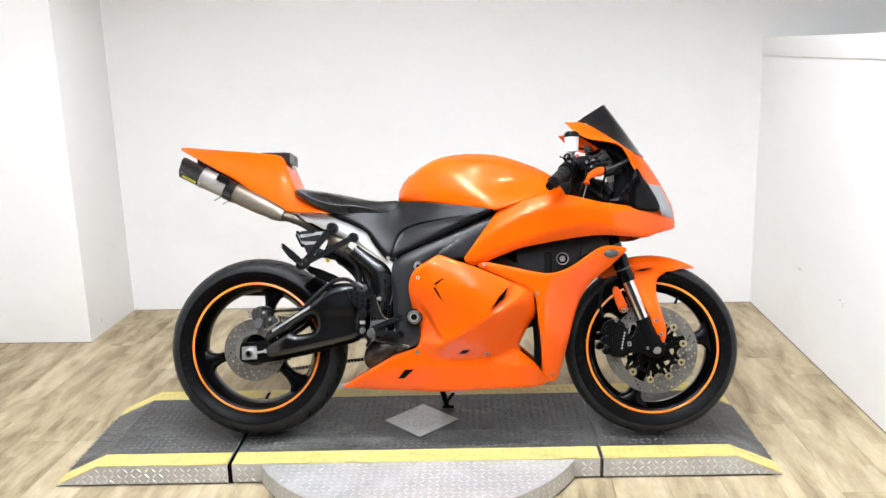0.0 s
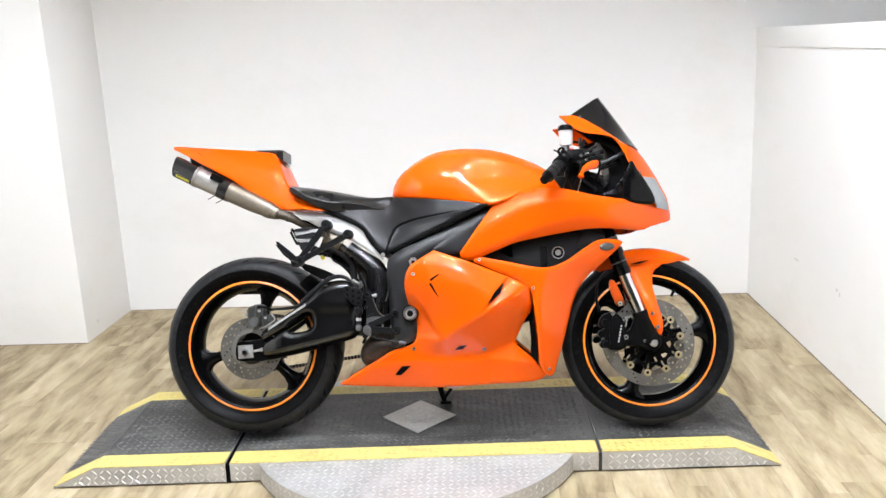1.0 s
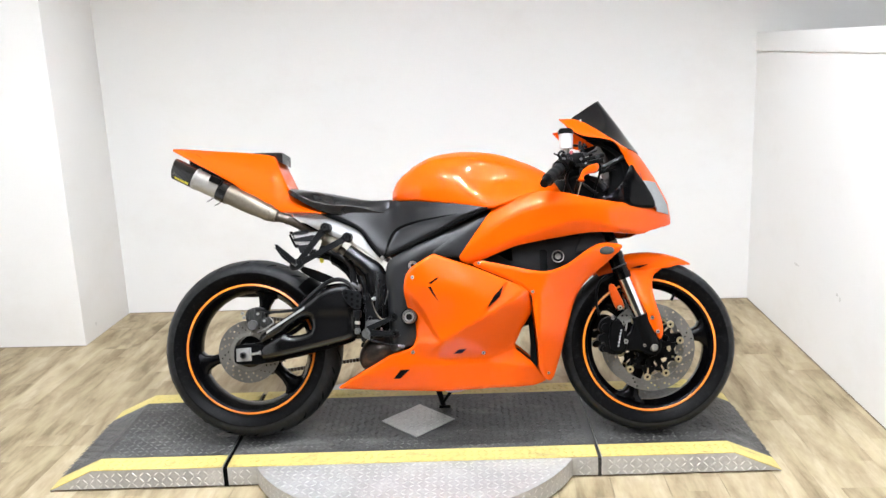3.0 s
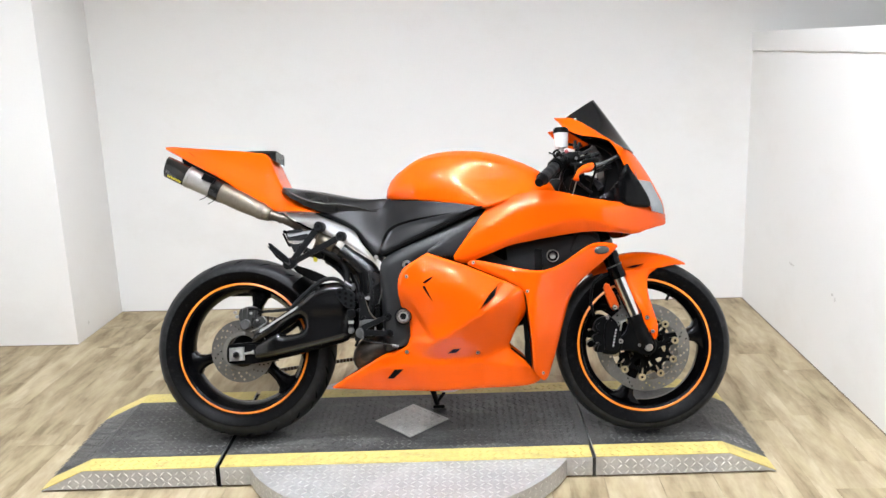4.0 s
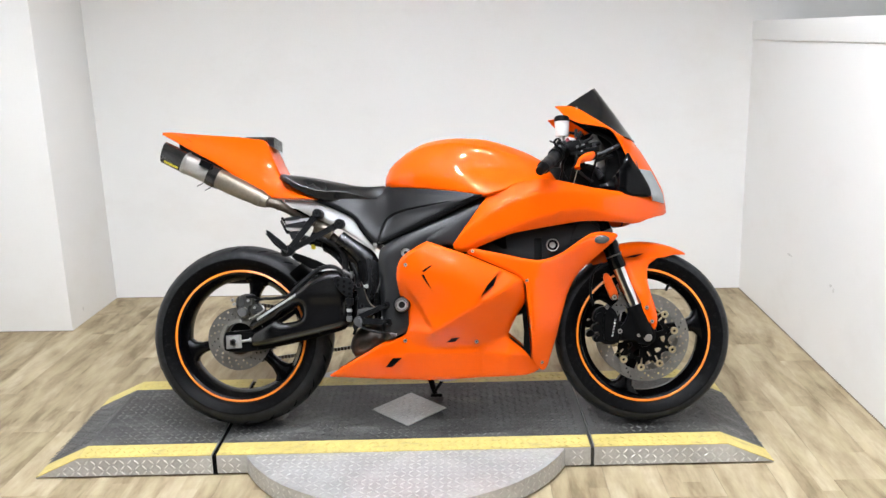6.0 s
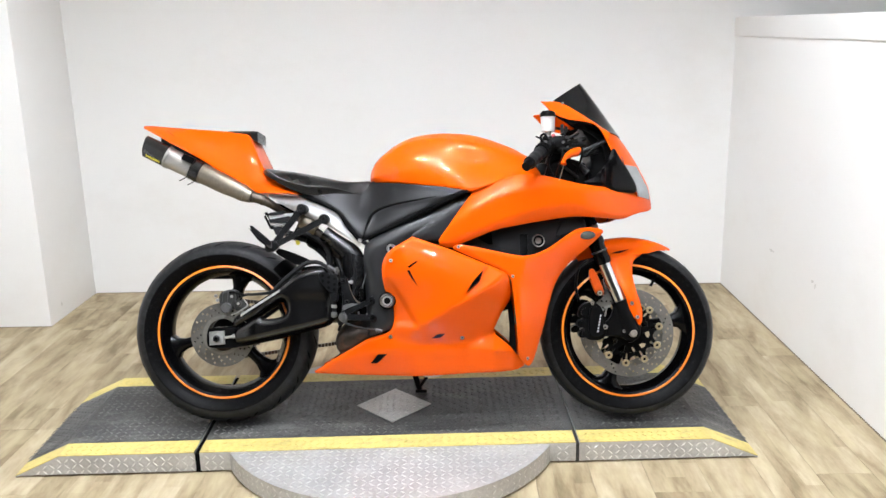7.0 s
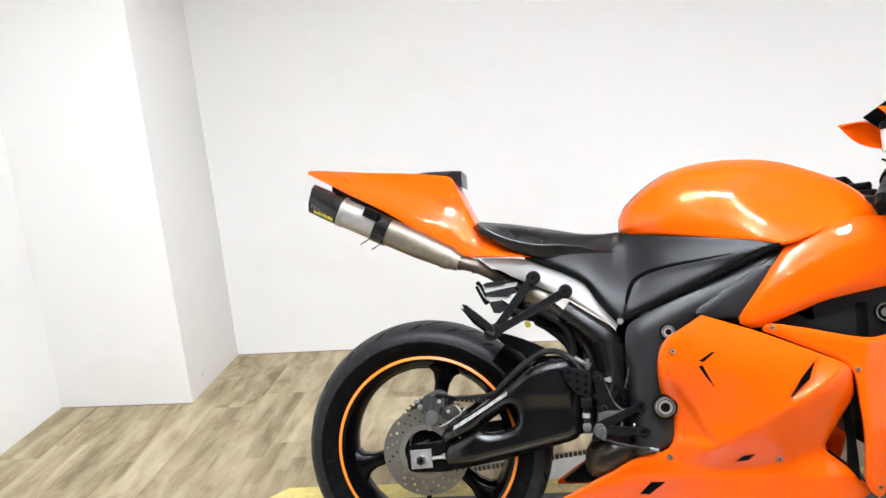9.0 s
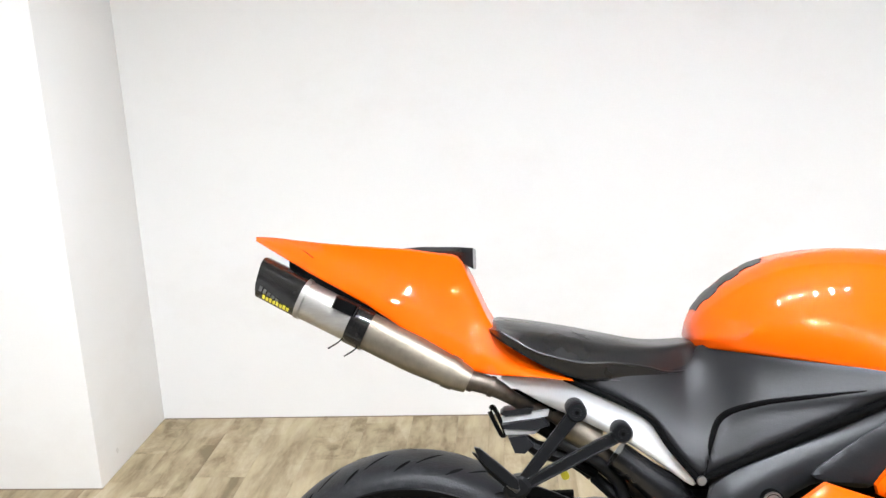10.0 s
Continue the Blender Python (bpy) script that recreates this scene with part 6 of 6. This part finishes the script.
rod(bm, (1.155, -0.083, 0.90), (1.150, -0.083, 0.925), 0.024, 0.022, 20)
part("steering_clamp", bm, MATT, BIKE, "black fork tube clamp")
bm = bmesh.new()
slab(bm, [(1.246, 0.775), (1.257, 0.86), (1.247, 0.93), (1.214, 0.980), (1.266, 0.985), (1.33, 0.94), (1.375, 0.86), (1.395, 0.775)], -0.10, 0.10, 0.01)
part("dash_panel", bm, MATT, BIKE, "matt black dash panel")


def bar(s):
    y = lambda d: s * d
    bm = bmesh.new()
    tube(bm, [(1.145, y(0.12), 0.895), (1.092, y(0.205), 0.893), (1.070, y(0.235), 0.872)], 0.011, 12, 12)
    b = part("handlebar", bm, MATT, BIKE, "black clip-on handlebar")
    bm = bmesh.new()
    tube(bm, [(1.085, y(0.215), 0.888), (1.032, y(0.300), 0.836)], [0.0195, 0.0205, 0.0195, 0.0205, 0.0195, 0.0205, 0.0195, 0.0205, 0.021], 33, 18)
    part("grip", bm, HOSE, b, "ribbed dark rubber grip")
    bm = bmesh.new()
    rod(bm, (1.034, y(0.297), 0.838), (1.018, y(0.322), 0.822), 0.017, 0.014, 18)
    part("bar_end", bm, MATT, b, "black bar end weight")
    bm = bmesh.new()
    box(bm, -0.022, 0.022, -0.025, 0.025, -0.024, 0.024, 0.008, pose(1.098, y(0.195), 0.898, 0, 35, s * 30))
    rod(bm, (1.10, y(0.215), 0.918), (1.085, y(0.225), 0.925), 0.007)
    part("switch_box", bm, MATT, b)
    bm = bmesh.new()
    tube(bm, [(1.200, y(0.226), 0.885), (1.186, y(0.240), 0.875), (1.166, y(0.256), 0.868), (1.149, y(0.272), 0.856), (1.141, y(0.286), 0.841), (1.139, y(0.291), 0.832)], [0.009, 0.0150, 0.0125, 0.0085, 0.0072, 0.0105], 34, 12, 0.7)
    part("lever", bm, ORANGE, b, "orange anodised brake lever")
    bm = bmesh.new()
    tube(bm, [(1.135, y(0.19), 0.892), (1.165, y(0.208), 0.886), (1.192, y(0.226), 0.882)], [0.010, 0.009, 0.011], 14, 10)
    part("lever_perch", bm, MATT, b)
    bm = bmesh.new()
    rod(bm, (1.139, y(0.291), 0.826), (1.128, y(0.270), 0.785), 0.0013, seg=8)
    part("lever_stay", bm, STEEL, b)
    for q in (0.214, 0.224):
        bm = bmesh.new()
        t = (q - 0.215) / 0.085
        rod(bm, (1.085 - 0.053 * t, y(q), 0.888 - 0.052 * t), (1.082 - 0.053 * t, y(q + 0.005), 0.885 - 0.052 * t), 0.026, seg=22)
        part("grip_flange", bm, MATT, b)
    return b


handle = bar(-1)
bar(1)
bm = bmesh.new()
rod(bm, (1.106, -0.165, 0.953), (1.106, -0.165, 1.001), 0.0215, 0.0240, 28)
res = part("fluid_reservoir", bm, WHITE, BIKE, "white brake fluid reservoir with a black cap")
bm = bmesh.new()
rod(bm, (1.106, -0.165, 1.001), (1.106, -0.165, 1.015), 0.0260, 0.0250, 28)
rod(bm, (1.106, -0.165, 1.015), (1.106, -0.165, 1.020), 0.022, 0.020, 20)
part("cap", bm, MATT, res)
bm = bmesh.new()
rod(bm, (1.106, -0.165, 0.954), (1.104, -0.168, 0.932), 0.011, 0.008, 14)
part("outlet", bm, STEEL, res)
bm = bmesh.new()
box(bm, 1.10, 1.165, -0.205, -0.16, 0.895, 0.935, 0.010)
rod(bm, (1.150, -0.19, 0.925), (1.165, -0.185, 0.965), 0.006)
rod(bm, (1.128, -0.18, 0.962), (1.175, -0.175, 0.955), 0.0045)
rod(bm, (1.15, -0.20, 0.905), (1.225, -0.19, 0.925), 0.008)
rod(bm, (1.17, -0.21, 0.895), (1.22, -0.2, 0.905), 0.009)
part("brake_master", bm, MATT, BIKE, "black front brake master cylinder")
for u, w0, v, rad, mat in ((1.118, 0.206, 0.915, 0.0065, CAST), (1.150, 0.207, 0.912, 0.0055, PEWTER), (1.165, 0.204, 0.928, 0.0075, SATIN), (1.185, 0.203, 0.908, 0.006, CAST), (1.205, 0.200, 0.918, 0.0085, SATIN), (1.092, 0.222, 0.912, 0.006, PEWTER)):
    bm = bmesh.new()
    rod(bm, (u, -w0 + 0.012, v), (u, -w0 - 0.004, v), rad, rad * 0.85, 12)
    part("clamp_bolt", bm, mat, BIKE)
for p, q, rad, mat in (((1.148, -0.190, 0.945), (1.150, -0.188, 0.972), 0.0055, SATIN), ((1.160, -0.186, 0.922), (1.205, -0.176, 0.945), 0.005, SATIN), ((1.120, -0.200, 0.905), (1.060, -0.226, 0.930), 0.0028, SATIN), ((1.225, -0.165, 0.868), (1.262, -0.150, 0.905), 0.0035, MATT), ((1.215, -0.160, 0.870), (1.272, -0.140, 0.888), 0.006, MATT), ((1.140, -0.160, 0.850), (1.205, -0.150, 0.800), 0.005, SATIN)):
    bm = bmesh.new()
    rod(bm, p, q, rad, seg=10)
    part("cockpit_stay", bm, mat, BIKE)
bm = bmesh.new()
tube(bm, [(1.345, -0.166, 0.868), (1.352, -0.166, 0.84), (1.340, -0.168, 0.79), (1.325, -0.170, 0.762)], 0.0016, 16, 6)
part("panel_edge", bm, CALIPER, BIKE)
bm = bmesh.new()
rod(bm, (1.118, -0.198, 0.938), (1.122, -0.204, 0.930), 0.006, 0.006, 12)
part("brake_switch", bm, material("dull_red_plastic", (0.32, 0.05, 0.06), 0.4), BIKE, "small red switch")
for k, pts in enumerate(([(1.15, -0.20, 0.90), (1.145, -0.21, 0.86), (1.13, -0.19, 0.81), (1.14, -0.15, 0.77)], [(1.11, -0.20, 0.88), (1.10, -0.21, 0.84), (1.12, -0.19, 0.80), (1.16, -0.13, 0.77)], [(1.20, -0.19, 0.92), (1.215, -0.18, 0.88), (1.20, -0.15, 0.82), (1.19, -0.12, 0.77)], [(1.09, -0.22, 0.90), (1.075, -0.225, 0.925), (1.09, -0.2, 0.94), (1.105, -0.19, 0.92)])):
    bm = bmesh.new()
    tube(bm, pts, 0.004 if k else 0.0045, 24, 8)
    part("control_cable", bm, MATT, BIKE)

# front fork, brake and mudguard
for s in (-1, 1):
    bm = bmesh.new()
    rod(bm, (1.195, s * 0.10, 0.78), (1.287, s * 0.10, 0.530), 0.026, seg=24)
    rod(bm, (1.285, s * 0.10, 0.535), (1.292, s * 0.10, 0.515), 0.029, 0.027, 24)
    rod(bm, (1.262, s * 0.10, 0.60), (1.270, s * 0.10, 0.58), 0.0285, seg=24)
    leg = part("fork_leg", bm, GLOSS, BIKE, "black upper fork tube with a chrome slider")
    bm = bmesh.new()
    rod(bm, (1.290, s * 0.10, 0.520), (1.346, s * 0.10, 0.375), 0.0225, seg=24)
    for p, q in (((1.246, 0.641), (1.250, 0.630)), ((1.276, 0.560), (1.278, 0.555))):
        collar = rod(bmesh.new(), (p[0], s * 0.10, p[1]), (q[0], s * 0.10, q[1]), 0.0275, seg=24)
        part("collar", collar, CALIPER, leg, "worn grey fork collar")
    part("fork_slider", bm, CHROME, leg, "chrome fork slider")
    bm = bmesh.new()
    rod(bm, (1.340, s * 0.10, 0.390), (1.378, s * 0.10, 0.285), 0.027, 0.030, 24)
    slab(bm, [(1.33, 0.40), (1.365, 0.395), (1.412, 0.30), (1.405, 0.262), (1.37, 0.252), (1.34, 0.27), (1.27, 0.275), (1.265, 0.30), (1.31, 0.33)], s * 0.085, s * 0.118, 0.006)
    part("fork_foot", bm, MATT, leg, "black fork foot")
    bm = bmesh.new()
    revolve(bm, [(0.004, s * 0.118), (0.0125, s * 0.118), (0.0135, s * 0.121), (0.0135, s * 0.128), (0.004, s * 0.128)] if s > 0 else [(0.0, -0.130), (0.010, -0.130), (0.0135, -0.126), (0.0135, -0.115), (0.0, -0.115)], 1.381, 0.283, 24)
    part("front_axle", bm, STEEL, leg, "bright metal front axle end")
    bolt(leg, 1.352, s * 0.118 if s < 0 else 0.12, 0.290, 0.006)
    bm = bmesh.new()
    slab(bm, [(1.207, 0.374), (1.236, 0.390), (1.272, 0.382), (1.290, 0.338), (1.298, 0.285), (1.275, 0.260), (1.232, 0.262), (1.226, 0.272), (1.204, 0.268), (1.200, 0.288), (1.222, 0.294), (1.220, 0.304), (1.200, 0.302), (1.197, 0.326), (1.221, 0.330), (1.221, 0.339), (1.199, 0.338)], s * 0.078, s * 0.124, 0.004, 1)
    slab(bm, [(1.236, 0.268), (1.285, 0.272), (1.283, 0.335), (1.268, 0.374), (1.240, 0.376), (1.232, 0.320)], s * 0.120, s * 0.131, 0.004, 1)
    rod(bm, (1.222, s * 0.11, 0.354), (1.222, s * 0.131, 0.354), 0.013)
    rod(bm, (1.222, s * 0.11, 0.282), (1.222, s * 0.131, 0.282), 0.012)
    cal = part("front_caliper", bm, MATT, BIKE, "black four-piston front brake caliper")
    if s < 0:
        bm = bmesh.new()
        bm.free()
        for k in range(6):
            u, v = 1.2595 + 0.0021 * k, 0.288 + 0.0102 * k
            part("decal_bar", slab(bmesh.new(), [(u, v), (u + 0.0052, v + 0.0008), (u + 0.0066, v + 0.0075), (u + 0.0014, v + 0.0067)], -0.1305, -0.1322, 0.0003, 0), LABEL_W, cal, "pale printed lettering, unreadable")
        bm = bmesh.new()
        slab(bm, [(1.282, 0.372), (1.307, 0.378), (1.307, 0.372), (1.296, 0.368), (1.290, 0.340), (1.285, 0.340), (1.290, 0.366)], -0.128, -0.131, 0.0004, 0)
        part("retaining_clip", bm, STEEL, cal)
        for u, v, r in ((1.247, 0.384, 0.006), (1.288, 0.305, 0.009), (1.218, 0.268, 0.004)):
            bolt(cal, u, -0.126, v, r, STEEL)
    bm = bmesh.new()
    slab(bm, [(1.236, 0.492), (1.252, 0.502), (1.266, 0.480), (1.288, 0.428), (1.284, 0.410), (1.264, 0.406), (1.246, 0.448)], s * 0.106, s * 0.122, 0.003, 1)
    hg = part("reflector_bracket", bm, AMBER, BIKE, "burnt orange fork bracket")
    if s < 0:
        bolt(hg, 1.272, -0.128, 0.418, 0.009, STEEL)
    bm = bmesh.new()
    tube(bm, [(1.235, s * 0.11, 0.53), (1.205, s * 0.115, 0.50), (1.195, s * 0.115, 0.44), (1.205, s * 0.11, 0.39)], 0.005, 24, 8)
    part("brake_hose", bm, MATT, BIKE)
bm = bmesh.new()
box(bm, 1.215, 1.275, -0.13, 0.13, 0.60, 0.635, 0.008)
part("lower_yoke", bm, MATT, BIKE)

bm = bmesh.new()
rings = []
for a in np.linspace(radians(125), radians(61), 30):
    t = (radians(125) - a) / radians(64)
    half = 0.074 * (1 - 0.55 * max(0, (t - 0.72) / 0.28) ** 2)
    rr = 0.322 - 0.006 * t
    skirt = np.interp(t, [0, 0.3, 0.55, 0.78, 0.89, 1], [0.030, 0.058, 0.066, 0.046, 0.024, 0.008])
    ring = []
    for q in np.linspace(-1, 1, 17):
        ring.append((FX + (rr - skirt * abs(q) ** 3.2) * math.cos(a), half * math.sin(q * math.pi / 2) * 1.0, FZ + (rr - skirt * abs(q) ** 3.2) * math.sin(a)))
    rings.append(ring)
skin(bm, rings, closed=False)
bmesh.ops.recalc_face_normals(bm, faces=bm.faces)
bmesh.ops.solidify(bm, geom=bm.faces[:], thickness=0.004)
guard = part("front_mudguard", bm, ORANGE, BIKE, "glossy orange front mudguard")
LEG = [(1.305, 0.545), (1.345, 0.540), (1.385, 0.552), (1.44, 0.558), (1.42, 0.540), (1.396, 0.526), (1.388, 0.490), (1.392, 0.440), (1.415, 0.360), (1.414, 0.325), (1.404, 0.304), (1.392, 0.318), (1.373, 0.351), (1.362, 0.372), (1.366, 0.392), (1.345, 0.44), (1.318, 0.508)]
gl = part("mudguard_leg", panel(LEG, lambda u, v: 0.076 + 0.046 * step01((0.55 - v) / 0.16), roll=0.006, reach=0.010), ORANGE, guard)
for u, v in ((1.379, 0.382), (1.396, 0.336)):
    bolt(guard, u, -0.122, v, 0.0065)
vent([(1.318, 0.549), (1.345, 0.557), (1.380, 0.562), (1.35, 0.550)], lambda u, v: 0.0805, guard, "dark mudguard slot")

# inner liner of the far side
bm = bmesh.new()
slab(bm, [(0.320, 0.170), (0.60, 0.168), (0.62, 0.300), (0.52, 0.292), (0.42, 0.240)], 0.085, 0.096, 0.003)
part("inner_liner", bm, MATT, BIKE, "matt black fairing liner")

# side stand
bm = bmesh.new()
tube(bm, [(0.615, 0.135, 0.195), (0.635, 0.175, 0.125), (0.652, 0.219, 0.056)], [0.013, 0.011, 0.010], 16, 12)
box(bm, 0.636, 0.680, 0.205, 0.230, 0.043, 0.056, 0.005)
stand = part("side_stand", bm, MATT, BIKE, "black side stand, folded down")
bm = bmesh.new()
tube(bm, [(0.655, 0.20, 0.070), (0.68, 0.18, 0.105), (0.705, 0.16, 0.14)], 0.006, 12, 8)
part("stand_tang", bm, MATT, stand)
bm = bmesh.new()
slab(bm, [(0.660, 0.166), (0.690, 0.172), (0.745, 0.172), (0.757, 0.163), (0.735, 0.150), (0.690, 0.147)], -0.150, -0.095, 0.004)
part("drain_pan", bm, ALU, BIKE, "bare metal sump edge")

# ---- floor planks ----
PLANK_W, PLANK_L = 0.178, 1.22
bm = bmesh.new()
box(bm, 0, PLANK_W - 0.0006, 0, PLANK_L - 0.0006, -0.006, 0.0)
top_edges = [e for e in bm.edges if all(v.co.z > -0.001 for v in e.verts)]
bmesh.ops.bevel(bm, geom=top_edges, offset=0.0006, segments=1, affect="EDGES")
plank_mesh = finish("plank", bm, PLANK)
cols = int((EAST - WEST) / PLANK_W) + 1
for i in range(cols):
    start = SOUTH - random.random() * PLANK_L
    for j in range(10):
        y = start + j * PLANK_L
        if y > NORTH or y < -4.3:
            continue
        ob = new("plank", plank_mesh)
        ob.parent = floor
        ob.location = (WEST + i * PLANK_W, y, 0)
        if y + PLANK_L > NORTH + 0.1:
            ob.scale.y = (NORTH + 0.1 - y) / PLANK_L

# unseen boards of the added workshop floor beyond the bay
verts, faces = [], []
for i in range(int((SHOP_E - SHOP_W) / PLANK_W)):
    for j in range(9):
        x, y = SHOP_W + i * PLANK_W, SOUTH + j * PLANK_L
        if WEST - 0.2 < x < EAST + 0.1 and y > -3.0 or y > MOUTH - 0.2:
            continue
        k = len(verts)
        verts += [(x + a * (PLANK_W - 0.002), y + b * (PLANK_L - 0.002), z) for z in (-0.004, -0.0005) for a, b in ((0, 0), (1, 0), (1, 1), (0, 1))]
        faces += [(k + 4, k + 5, k + 6, k + 7), (k, k + 1, k + 5, k + 4), (k + 1, k + 2, k + 6, k + 5), (k + 2, k + 3, k + 7, k + 6), (k + 3, k, k + 4, k + 7)]
far = bpy.data.meshes.new("far_planks")
far.from_pydata(verts, [], faces)
far.materials.append(PLANK)
boards = new("far_planks", far)
boards.parent = floor
tagged(boards, "unseen wood-look boards beyond the bay", kind="stuff")
